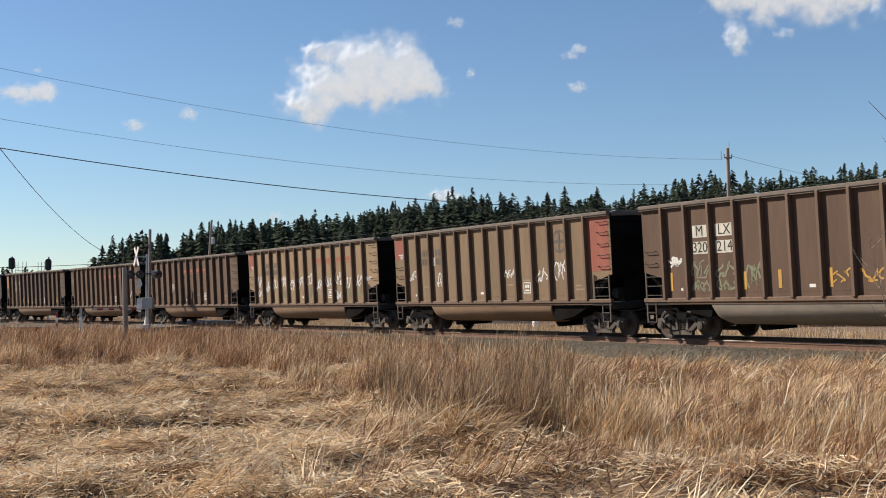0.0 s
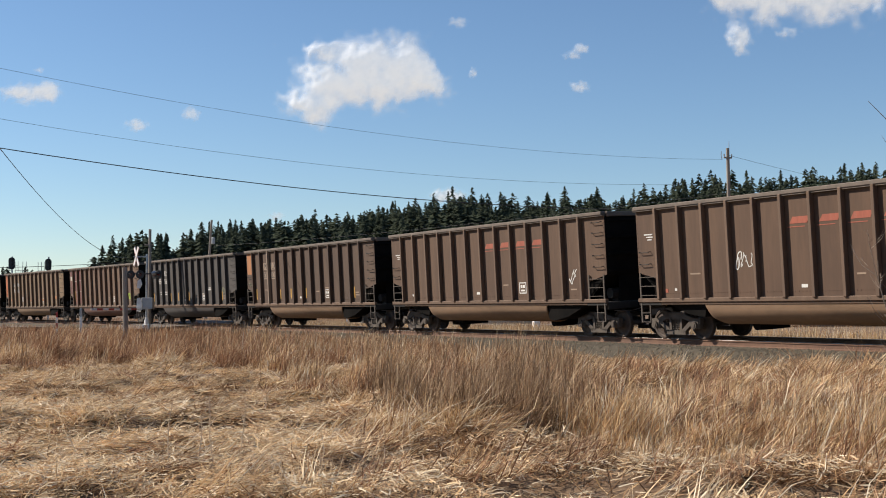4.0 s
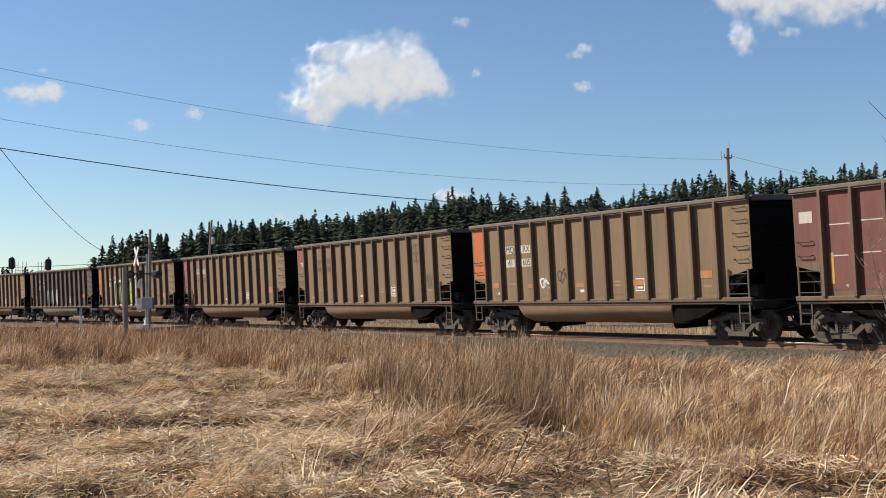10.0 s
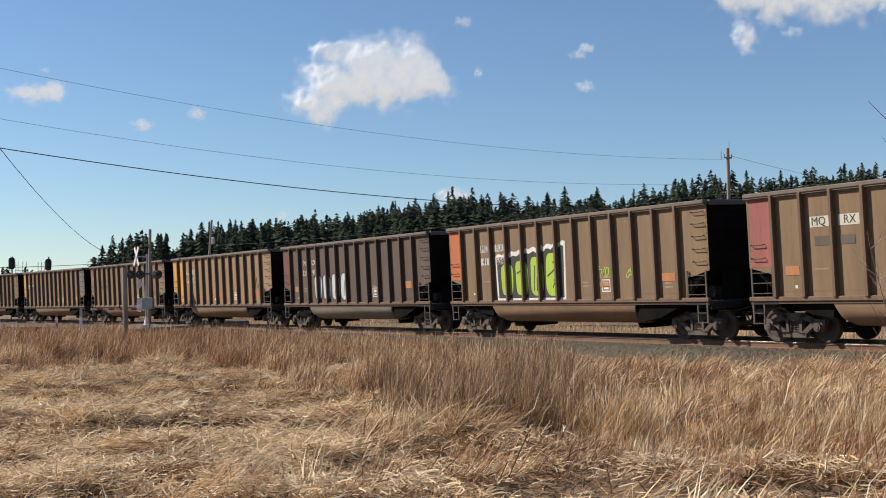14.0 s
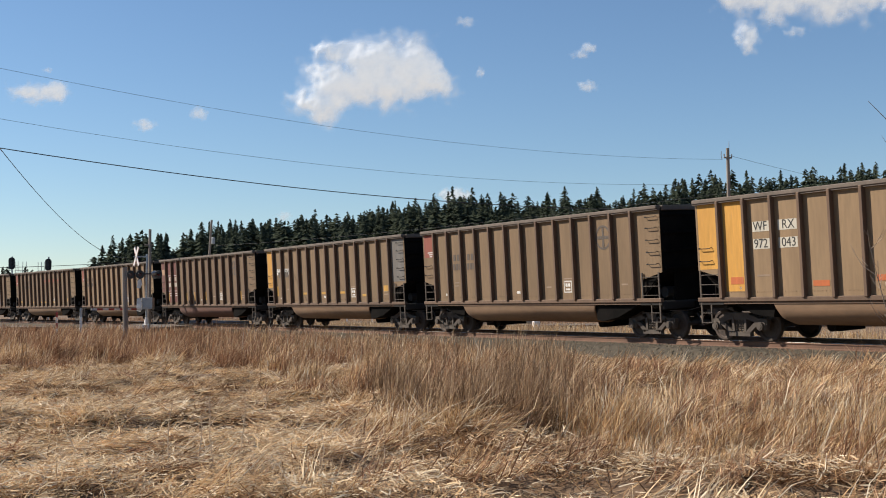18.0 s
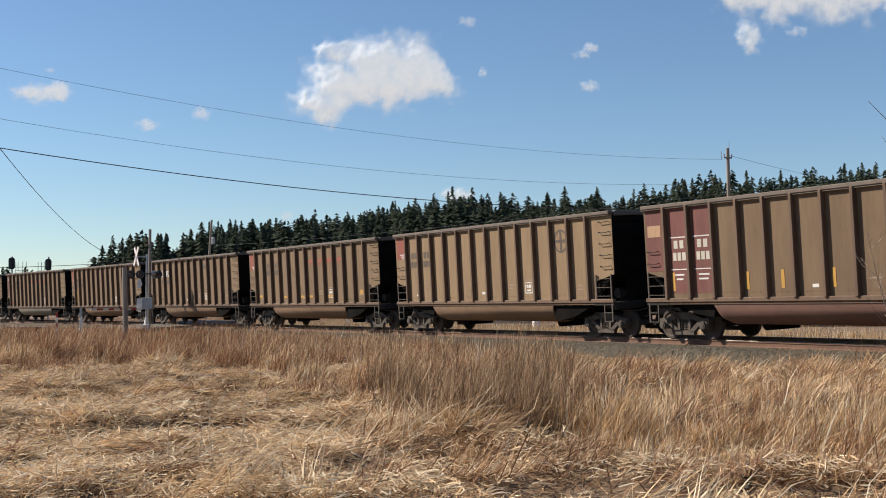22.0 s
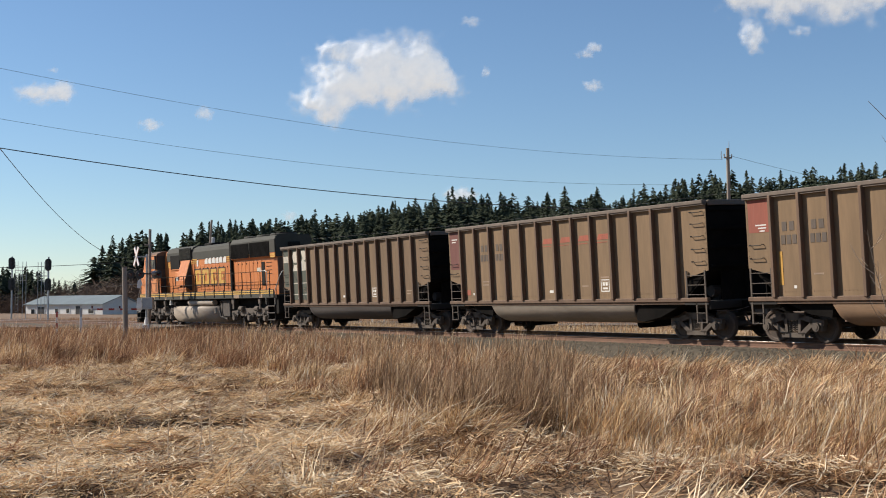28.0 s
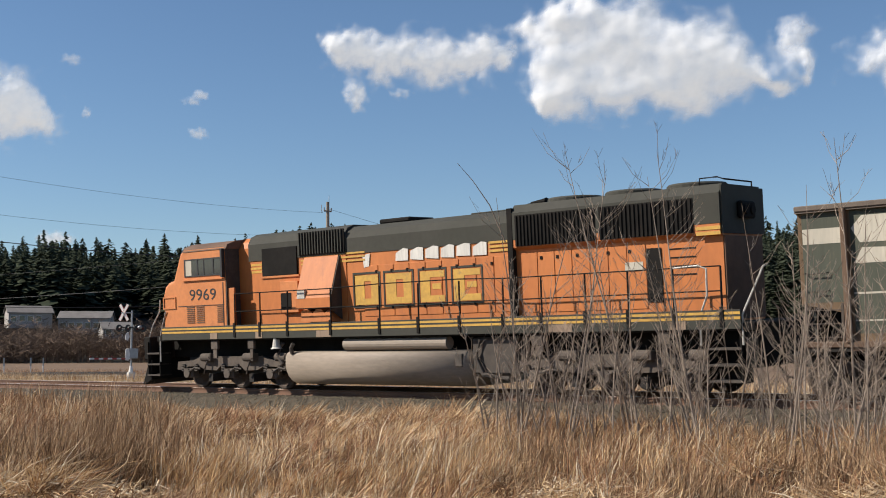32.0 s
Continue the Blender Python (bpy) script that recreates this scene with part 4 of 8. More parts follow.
def mural(car, kind):
    """Large sprayed bubble shapes with a dark outline and a white halo, over four bays."""
    z0, x0, w = 1.32, bay_x(3) + 0.45, 0.94
    back, fillm = shape(), shape()
    halo = shape()
    for i in range(4):
        cx = x0 + w * (i + 0.5)
        hgt = 1.22 + 0.25 * i / 3 if kind == "lime" else 1.2
        n = 26

        def blob(bm, k, y, dz=0.0):
            pts = []
            for j in range(n):
                a = 2 * math.pi * j / n
                c, s_ = math.cos(a), math.sin(a)
                e = 0.55
                pts.append((cx + 0.44 * k * w * abs(c) ** e * (1 if c > 0 else -1) * (1 + 0.06 * math.sin(3 * a + i)), z0 + dz + hgt / 2 + hgt / 2 * (k * 0.5 + 0.5) * abs(s_) ** e * (1 if s_ > 0 else -1) * (1 + 0.05 * math.cos(2 * a + i))))
            bm.faces.new([bm.verts.new((p[0], y, p[1])) for p in pts][::-1])
        if kind != "lime":
            blob(back, 1.15, SIDE - 0.005)
        blob(fillm, 0.93, SIDE - 0.007)
    if kind == "lime":
        # one black ground with a ragged top, and a white rim that shows all round it
        for bm, y, g in ((halo, SIDE - 0.003, 0.10), (back, SIDE - 0.005, 0.0)):
            top = [(x0 - 0.18 - g + (4 * w + 0.42 + 2 * g) * j / 28, z0 + 1.30 + 0.34 * j / 28 + g * 1.6 + 0.10 * abs(math.sin(j * 1.1))) for j in range(29)]
            bm.faces.new([bm.verts.new((a, y, b)) for a, b in [(x0 - 0.12 - g, z0 - 0.06 - g), (x0 + 4 * w + 0.16 + g, z0 - 0.06 - g)] + top[::-1]])
        part("graffiti_halo", halo, P["white"], car)
        inner = shape()
        for i in range(4):
            cx = x0 + w * (i + 0.5)
            for pts in (((-0.05, 1.55), (-0.06, 2.2), (-0.12, 2.4)), ((-0.05, 2.35), (0.08, 2.1), (0.1, 1.9))) if i == 0 else (((-0.3, 2.15), (0.0, 2.25), (0.2, 2.1)), ((0.0, 1.85), (0.05, 1.8))) if i == 1 else (((-0.18, 1.5), (-0.1, 2.4)), ((0.12, 2.45), (0.1, 1.6)), ((0.0, 1.5), (0.02, 2.0))) if i == 2 else (((-0.3, 2.0), (0.0, 2.15), (0.25, 2.3)), ((0.05, 2.5), (0.1, 2.45)), ((0.0, 1.6), (0.2, 1.9), (0.05, 1.85))):
                ribbon(inner, [(cx + a, b) for a, b in pts], 0.055, SIDE - 0.009)
        part("graffiti_line", inner, P["black"], car)
    else:
        halo.free()
        inner = shape()
        for i in range(4):
            cx = x0 + w * (i + 0.5)
            ribbon(inner, [(cx - 0.12, 1.5), (cx + 0.02, 2.2)], 0.04, SIDE - 0.009)
            ribbon(inner, [(cx + 0.08, 1.5), (cx + 0.14, 2.0)], 0.035, SIDE - 0.009)
        part("graffiti_line", inner, P["black"], car)
    part("graffiti_outline", back, P["black"], car)
    part("graffiti_fill", fillm, P["lime" if kind == "lime" else "silver"], car)


def badge(car):
    """The old owner's cream emblem on green, in two plain blocks."""
    bm = shape()
    prism(bm, [(bay_x(1) + 0.30, 3.20), (bay_x(1) + 0.90, 3.20), (bay_x(1) + 0.90, 3.75), (bay_x(1) + 0.35, 3.75), (bay_x(1) + 0.12, 3.5)], SIDE - 0.009, SIDE - 0.005)
    prism(bm, [(bay_x(1) + 0.14, 2.78), (bay_x(1) + 0.90, 2.78), (bay_x(1) + 0.90, 3.08), (bay_x(1) + 0.34, 3.10)], SIDE - 0.009, SIDE - 0.005)
    prism(bm, [(bay_x(2) + 0.14, 2.78), (bay_x(2) + 0.62, 2.78), (bay_x(2) + 0.82, 2.95), (bay_x(2) + 0.80, 3.15), (bay_x(2) + 0.5, 3.25), (bay_x(2) + 0.82, 3.4), (bay_x(2) + 0.76, 3.66), (bay_x(2) + 0.55, 3.76), (bay_x(2) + 0.14, 3.76), (bay_x(2) + 0.34, 3.4), (bay_x(2) + 0.14, 3.2)], SIDE - 0.009, SIDE - 0.005)
    part("emblem", bm, P["cream"], car)


TRAIN = []          # (thing, place along the line at the start)
for _k, _spec in enumerate(CARS):
    _spec["marks"] = marks_common(100 + _k, _spec.get("marks"))
    _car = coal_car(_spec)
    if _spec.get("mural"):
        mural(_car, _spec["mural"])
    if _spec.get("badge"):
        badge(_car)
    for _o in _car.children:
        if _o.name.split(".")[0] not in ("truck", "coupler"):
            _o.location.z += LIFT
    TRAIN.append((_car, 1.92 - 7.275 - PITCH * (_k - 1)))

# ---- locomotive ----
M["l_orange"] = surface("faded_orange_paint", (0.545, 0.178, 0.041), (0.454, 0.140, 0.032), 0.6, big=0.7, fine=6, stretch=(1, 1, 0.4), bump=0.03, stain=(0.303, 0.099, 0.034), stain_at=0.60)
M["l_cab"] = surface("cab_orange_paint", (0.605, 0.219, 0.068), (0.530, 0.181, 0.053), 0.6, big=0.7, fine=6, bump=0.03, stain=(0.378, 0.128, 0.046), stain_at=0.62)
M["l_green"] = surface("dark_green_paint", (0.035, 0.036, 0.027), (0.045, 0.044, 0.035), 0.85, big=0.7, fine=6, bump=0.03, stain=(0.034, 0.032, 0.026), stain_at=0.58)
M["l_roof"] = surface("grimy_cab_roof", (0.17, 0.095, 0.058), (0.12, 0.07, 0.045), 0.85, big=1, fine=7, bump=0.05)
M["l_yellow"] = surface("stripe_yellow", (0.62, 0.36, 0.06), (0.5, 0.29, 0.06), 0.6, big=2, fine=8, bump=0.02, stain=(0.3, 0.2, 0.08), stain_at=0.58)
M["l_black"] = surface("loco_black", (0.010, 0.0095, 0.009), (0.02, 0.018, 0.016), 0.9, big=1.4, fine=9, bump=0.08, spec=0.15)
M["l_tank"] = surface("dusty_tank", (0.310, 0.258, 0.206), (0.249, 0.206, 0.163), 0.7, big=0.9, fine=7, stretch=(0.5, 1, 2.5), bump=0.05, stain=(0.172, 0.138, 0.107), stain_at=0.62)
M["l_truck"] = surface("dusty_truck_frame", (0.125, 0.10, 0.08), (0.075, 0.06, 0.05), 0.9, big=2.4, fine=11, bump=0.2)
M["l_gear"] = surface("dark_running_gear", (0.05, 0.042, 0.036), (0.08, 0.066, 0.055), 0.85, big=3, fine=13, bump=0.2)
M["l_steel"] = surface("pale_handrail", (0.55, 0.53, 0.48), (0.45, 0.43, 0.39), 0.5, big=3, fine=12, bump=0.02)


def glass(name):
    m, nt, p = _nodes(name)
    p.inputs["Base Color"].default_value = (0.02, 0.025, 0.03, 1)
    p.inputs["Roughness"].default_value = 0.06
    p.inputs["Specular IOR Level"].default_value = 0.8
    return m


M["glass"] = glass("tinted_glass")


def cylinder(bm, a, b, r, n=16):
    tube(bm, [a, b], r, n)


def locomotive():
    loco = thing("diesel_locomotive", "orange and dark green six-axle diesel freight locomotive, weathered", "locomotive")
    # frame and walkway
    bm = shape()
    box(bm, -10.5, 11.05, -1.52, 1.52, 1.56, 1.74, 0.015)
    box(bm, -10.6, 11.0, -0.75, 0.75, 1.0, 1.56)
    part("underframe", bm, M["l_black"], loco)
    bm = shape()
    box(bm, -10.15, 10.75, -1.575, -1.53, 1.60, 2.03, 0.008)
    sill = part("walkway_skirt", bm, M["l_green"], loco, "dark green skirt with two yellow lines")
    for z in (1.815, 1.925):
        bm = shape()
        box(bm, -10.14, 10.74, -1.581, -1.576, z, z + 0.06)
        part("yellow_line", bm, M["l_yellow"], sill)
    for x, w in ((-7.6, 0.35), (-2.7, 0.6), (5.6, 0.7), (-5.4, 0.3), (9.0, 0.4)):
        bm = shape()
        box(bm, x, x + w, -1.588, -1.58, 1.61, 1.80)
        part("skirt_patch", bm, P["ghost"], sill)
    # cab: side outline with raked windscreen, arched roof
    bm = shape()
    out = [(-10.12, 1.98), (-10.12, 3.10), (-10.02, 3.36), (-9.82, 3.50), (-9.55, 3.56), (-9.16, 4.42), (-9.05, 4.50), (-6.86, 4.50), (-6.86, 1.75), (-10.12, 1.75)]
    prism(bm, out, -1.50, 1.50)
    bmesh.ops.bevel(bm, geom=[e for e in bm.edges if abs(e.verts[0].co.y - e.verts[1].co.y) < 0.1 and e.verts[0].co.x < -9.0 and e.verts[1].co.x < -9.0 and min(e.verts[0].co.z, e.verts[1].co.z) > 1.8], offset=0.10, segments=3, affect="EDGES", profile=0.5)
    cab = part("cab", bm, M["l_cab"], loco, "orange wide-nose cab")
    bm = shape()
    arch = [(-1.52, 4.44), (-1.45, 4.58), (-1.1, 4.70), (-0.5, 4.76), (0.5, 4.76), (1.1, 4.70), (1.45, 4.58), (1.52, 4.44)]
    prism(bm, arch, -9.0, -6.78, "x")
    prism(bm, [(y * 0.97, z - 0.1) for y, z in arch], -9.14, -9.0, "x")
    part("cab_roof", bm, M["l_roof"], cab)
    # rear wall faces away from the sun; the dark colour holds its shade
    bm = shape()
    prism(bm, [(-1.49, 1.8), (-1.49, 4.46), (1.49, 4.46), (1.49, 1.8)], -6.858, -6.82, "x")
    part("cab_rear_wall", bm, M["l_gear"], cab, "rear wall of the cab, its shade painted in dark")
    win = new("side_window", None)
    win.parent = cab
    bm = shape()
    for a in ((-8.92, -6.98, 3.63, 3.67), (-8.92, -6.98, 4.16, 4.20), (-8.92, -8.86, 3.67, 4.16), (-7.04, -6.98, 3.67, 4.16), (-7.46, -7.40, 3.67, 4.16), (-8.26, -8.20, 3.67, 4.16), (-7.93, -7.89, 3.67, 4.16)):
        box(bm, a[0], a[1], -1.525, -1.495, a[2], a[3])
    part("window_frame", bm, M["black"], win)
    for x0, x1 in ((-8.86, -8.26), (-8.20, -7.93), (-7.89, -7.46), (-7.40, -7.04)):
        bm = shape()
        box(bm, x0, x1, -1.512, -1.502, 3.67, 4.16)
        part("pane", bm, M["glass"], win)
    bm = shape()
    box(bm, -8.86, -8.55, -1.515, -1.512, 3.67, 4.16)
    part("window_blind", bm, P["cream"], win)
    bm = shape()
    box(bm, -9.0, -6.95, -1.56, -1.50, 3.50, 3.54)
    part("arm_rest", bm, M["l_cab"], cab)
    bm = shape()
    box(bm, -6.95, -6.87, -1.62, -1.50, 3.55, 4.45)
    part("cab_mirror", bm, M["black"], cab)
    letters("road_number", "9969", 0.52, M["black"], cab, Matrix.Translation((-8.02, -1.506, 3.02)), "black road number", 1.35)
    bm = shape()
    for x in (-9.85,):
        box(bm, x - 0.25, x + 0.42, -1.53, -1.505, 2.62, 2.66)
        box(bm, x - 0.25, x + 0.42, -1.53, -1.505, 2.98, 3.02)
        box(bm, x + 0.38, x + 0.42, -1.53, -1.505, 2.66, 2.98)
        box(bm, x - 0.25, x - 0.21, -1.53, -1.505, 2.66, 2.98)
    part("classification_frame", bm, M["l_cab"], cab)
    for x in (-8.85, -8.35, -7.3):
        g = new("louvre_panel")
        g.parent = cab
        for j in range(9):
            bm = shape()
            box(bm, x, x + (0.4 if x < -8 else 0.3), -1.52, -1.502, 2.14 + j * 0.062, 2.165 + j * 0.062)
            part("louvre", bm, M["rib"], g)
    bm = shape()
    box(bm, -9.3, -6.95, -1.512, -1.502, 2.68, 2.70)
    box(bm, -7.0, -6.97, -1.512, -1.502, 1.85, 3.4)
    part("panel_seam", bm, M["black"], cab)
    # windscreen
    for y0, y1 in ((-1.3, -0.1), (0.1, 1.3)):
        bm = shape()
        prism(bm, [(-9.52, 3.66), (-9.20, 4.36), (-9.19, 4.355), (-9.51, 3.655)], y0, y1)
        bmesh.ops.translate(bm, verts=bm.verts, vec=(-0.012, 0, 0.006))
        part("windscreen", bm, M["glass"], cab)
    # the shaded door and cabinet behind the cab
    bm = shape()
    box(bm, -6.84, -6.52, -1.44, -1.38, 1.75, 3.20, 0.01)
    part("wind_deflector", bm, M["l_cab"], loco)
    # hood: orange to the waist, dark green above with a rounded top
    sec = [(-0.95, 1.75), (-0.95, 4.42), (-0.86, 4.62), (-0.62, 4.76), (0.62, 4.76), (0.86, 4.62), (0.95, 4.42), (0.95, 1.75)]
    bm = shape()
    prism(bm, sec, -6.84, 4.12, "x")
    hood = part("long_hood", bm, M["l_orange"], loco)
    bm = shape()
    prism(bm, [(-0.97, 3.98), (-0.97, 4.44), (-0.87, 4.65), (-0.62, 4.79), (0.62, 4.79), (0.87, 4.65), (0.97, 4.44), (0.97, 3.98)], -1.98, 4.10, "x")
    part("hood_top", bm, M["l_green"], hood)
    bm = shape()
    prism(bm, [(-1.0, 4.00), (-1.0, 4.52), (-0.87, 4.76), (-0.6, 4.86), (0.6, 4.86), (0.87, 4.76), (1.0, 4.52), (1.0, 4.00)], -6.3, -1.98, "x")
    part("inverter_top", bm, M["l_green"], hood)
    bm = shape()
    prism(bm, [(-0.975, 1.75), (-0.975, 4.0), (0.975, 4.0), (0.975, 1.75)], -6.3, -1.98, "x")
    part("inverter_cabinet", bm, M["l_orange"], hood)
    for z in (3.84, 3.73, 3.62):
        bm = shape()
        box(bm, -6.2, -5.7, -0.983, -0.977, z, z + 0.07)
        part("yellow_line", bm, M["l_yellow"], hood)
        bm = shape()
        box(bm, -3.9, -1.2, -0.983, -0.977, z + 0.14, z + 0.19)
        part("yellow_line", bm, M["l_yellow"], hood)
        bm = shape()
        box(bm, 3.36, 4.04, -0.98, -0.974, z + 0.10, z + 0.16)
        part("yellow_line", bm, M["l_yellow"], hood)
    bm = shape()
    box(bm, -5.64, -4.04, -1.03, -0.97, 3.50, 4.36, 0.01)
    part("air_intake", bm, M["l_black"], hood)
    bm = shape()
    box(bm, -5.72, -3.98, -1.02, -0.97, 3.44, 3.50)
    part("intake_ledge", bm, M["l_cab"], hood)
    vent = new("blower_vent")
    vent.parent = hood
    bm = shape()
    box(bm, -3.95, -1.98, -1.03, -1.005, 4.05, 4.74)
    part("vent_back", bm, M["l_black"], vent)
    for j in range(16):
        bm = shape()
        x = -3.9 + j * 0.12
        box(bm, x, x + 0.035, -1.075, -1.03, 4.07, 4.73)
        part("slat", bm, M["l_green"], vent)
    # blister with its sloping right side
    bm = shape()
    prism(bm, [(-0.97, 4.00), (-1.03, 3.97), (-1.43, 2.75), (-1.43, 2.45), (-0.97, 2.45)], -3.70, -2.24, "x")
    bl = part("dynamic_brake_blister", bm, M["l_orange"], loco)
    # plate added over the unlit right end, coloured dark as its shade
    bm = shape()
    prism(bm, [(-0.97, 3.98), (-1.02, 3.95), (-1.42, 2.74), (-1.42, 2.40), (-0.97, 2.10)], -2.24, -2.20, "x")
    part("blister_end_plate", bm, M["l_gear"], bl, "dark end plate that paints in the blister's shade")
    bm = shape()
    prism(bm, [(-3.6, 2.05), (-3.6, 2.38), (-3.3, 2.42), (-3.1, 2.3), (-2.95, 2.42), (-2.75, 2.42), (-2.6, 2.3), (-2.4, 2.40), (-2.3, 2.05)], -1.32, -0.98)
    part("blister_foot", bm, M["l_cab"], bl)
    bm = shape()
    box(bm, -3.62, -3.3, -1.445, -1.36, 2.75, 3.0)
    part("blister_trim", bm, M["l_steel"], bl)
    bm = shape()
    box(bm, -4.75, -3.95, -1.10, -0.97, 2.35, 3.30, 0.01)
    part("cabinet_door", bm, M["l_cab"], loco)
    bm = shape()
    box(bm, -4.72, -4.25, -1.11, -1.10, 2.45, 2.95)
    part("cabinet_vent", bm, M["l_black"], loco)
    # hood doors: seams, latches
    for j in range(9):
        x = -1.3 + j * 0.6
        d = new("hood_door")
        d.parent = hood
        bm = shape()
        box(bm, x + 0.015, x + 0.585, -0.968, -0.95, 2.15, 3.60, 0.006)
        part("door_panel", bm, M["l_orange"], d)
        for z in (2.35, 3.38):
            bm = shape()
            box(bm, x + 0.5, x + 0.56, -0.99, -0.968, z, z + 0.08)
            part("latch", bm, M["l_black"], d)
    # worn white lettering along the waist, and the big yellow owner blocks
    r = random.Random(9)
    for j in range(6):
        x = 0.0 + j * 0.56
        bm = shape()
        prism(bm, [(x, 3.68 + r.uniform(-0.02, 0.02)), (x + 0.48, 3.68 + r.uniform(-0.03, 0.02)), (x + 0.49, 3.99), (x + 0.30, 4.02), (x + 0.02, 3.93 + r.uniform(-0.05, 0.05))], -0.978, -0.974)
        part("worn_lettering", bm, P["white"], hood)
    bm = shape()
    prism(bm, [(-1.25, 3.55), (-1.05, 3.58), (-1.0, 3.95), (-1.3, 3.9)], -0.975, -0.971)
    part("worn_lettering", bm, P["white"], hood)
    for x0, x1, hole in ((-1.72, -0.62, 1), (-0.50, 0.66, 2), (0.82, 1.86, 3), (2.02, 3.12, 4)):
        blk = new("owner_block")
        blk.parent = hood
        bm = shape()
        for a in ((x0, x1, 2.40, 2.46), (x0, x1, 3.36, 3.42), (x0, x0 + 0.05, 2.46, 3.36), (x1 - 0.05, x1, 2.46, 3.36)):
            box(bm, a[0], a[1], -0.981, -0.972, a[2], a[3])
        part("block_outline", bm, M["l_green"], blk)
        bm = shape()
        w = x1 - x0
        for a in ((0.08, 0.42, 0.06, 0.94), (0.42, 0.92, 0.06, 0.24), (0.42, 0.92, 0.76, 0.94), (0.66, 0.92, 0.24, 0.76) if hole in (1, 2) else (0.5, 0.80, 0.42, 0.58)):
            box(bm, x0 + a[0] * w, x0 + a[1] * w, -0.978, -0.969, 2.43 + a[2] * 0.96, 2.43 + a[3] * 0.96)
        part("block_fill", bm, M["l_yellow"], blk)
    # radiator end, wider at the top
    bm = shape()
    rad = [(-0.95, 1.75), (-0.95, 3.70), (-1.08, 3.78), (-1.08, 4.66), (-0.90, 4.86), (0.90, 4.86), (1.08, 4.66), (1.08, 3.78), (0.95, 3.70), (0.95, 1.75)]
    prism(bm, rad, 4.20, 10.10, "x")
    rend = part("radiator_hood", bm, M["l_orange"], loco)
    bm = shape()
    prism(bm, [(-1.09, 3.98), (-1.09, 4.67), (-0.91, 4.88), (0.91, 4.88), (1.09, 4.67), (1.09, 3.98)], 4.20, 10.12, "x")
    part("radiator_top", bm, M["l_green"], rend)
    for z in (3.72, 3.84):
        bm = shape()
        box(bm, 9.5, 10.12, -1.094, -1.082, z, z + 0.08)
        part("yellow_line", bm, M["l_yellow"], rend)
    # orange end face in shade, so the darker roof brown is painted on it
    bm = shape()
    box(bm, 10.10, 10.14, -0.93, 0.93, 1.8, 3.7)
    part("rear_wall", bm, M["l_roof"], rend, "orange rear wall, painted brown to hold its shade")
    bm = shape()
    box(bm, 10.12, 10.16, -1.04, 1.04, 3.75, 4.84)
    part("rear_panel", bm, M["l_green"], rend)
    bm = shape()
    box(bm, 10.16, 10.30, -0.35, 0.35, 4.1, 4.5, 0.04)
    for y in (-0.16, 0.16):
        cylinder(bm, (10.28, y, 4.3), (10.34, y, 4.3), 0.11, 12)
    part("rear_headlight", bm, M["l_black"], rend)
    for x0, x1 in ((4.34, 6.78), (6.90, 9.45)):
        g = new("radiator_grille")
        g.parent = rend
        bm = shape()
        box(bm, x0, x1, -1.105, -1.092, 3.80, 4.60)
        part("grille_back", bm, M["l_black"], g)
        n = 22
        for j in range(n):
            x = x0 + (x1 - x0) * (j + 0.5) / n
            bm = shape()
            box(bm, x - 0.018, x + 0.018, -1.135, -1.105, 3.82, 4.58)
            part("slat", bm, M["l_black"], g)
    bm = shape()
    box(bm, 4.08, 4.24, -1.10, 1.10, 1.80, 4.80)
    part("hood_joint", bm, M["l_black"], loco)
    for j in range(7):
        x = 4.4 + j * 0.53
        bm = shape()
        box(bm, x, x + 0.50, -0.966, -0.95, 2.1, 3.62, 0.006)
        part("door_panel", bm, M["l_orange"], rend)
    for x in (5.0, 5.5, 6.1, 7.0, 7.6):
        bm = shape()
        box(bm, x, x + 0.07, -0.985, -0.966, 3.44, 3.52)
        part("latch", bm, M["l_black"], rend)
    bm = shape()
    box(bm, 8.10, 8.50, -0.975, -0.945, 2.25, 3.52)
    part("door_window", bm, M["l_black"], rend, "dark narrow rear door")
    bm = shape()
    box(bm, 7.5, 8.0, -0.975, -0.966, 3.0, 3.22)
    part("builder_plate", bm, P["cream"], rend)
    for z in (2.85, 3.05, 3.25, 3.45):
        bm = shape()
        box(bm, 8.7, 9.4, -0.962, -0.95, z, z + 0.03)
        part("louvre", bm, M["l_black"], rend)
    # roof: fans, horn, hatch, lifting bar
    for x in (5.5, 7.25, 9.0):
        fan = new("radiator_fan")
        fan.parent = loco
        bm = shape()
        lathe(bm, [(0.72, 0), (0.72, 0.09), (0.68, 0.13), (0.62, 0.10), (0.62, 0.02)], 24, Matrix.Translation((x, 0, 4.88)) @ Matrix.Rotation(radians(90), 4, "X"))
        part("fan_shroud", bm, M["l_green"], fan)
        bm = shape()
        for j in range(6):
            a = math.pi * j / 6
            tube(bm, [(x + 0.62 * math.cos(a), 0.62 * math.sin(a), 5.005), (x - 0.62 * math.cos(a), -0.62 * math.sin(a), 5.005)], 0.015, 4)
        part("fan_guard", bm, M["l_gear"], fan)
    bm = shape()
    box(bm, -1.0, 0.2, -0.55, 0.55, 4.79, 4.93, 0.04)
    part("exhaust_hatch", bm, M["l_black"], loco)
    bm = shape()
    box(bm, 2.4, 3.7, -0.5, 0.5, 4.79, 4.84, 0.02)
    part("roof_hatch", bm, M["l_green"], loco)
    horn = new("air_horn")
    horn.parent = loco
    for i, (y, dx) in enumerate(((-0.16, 0.5), (0.0, 0.42), (0.16, 0.35))):
        bm = shape()
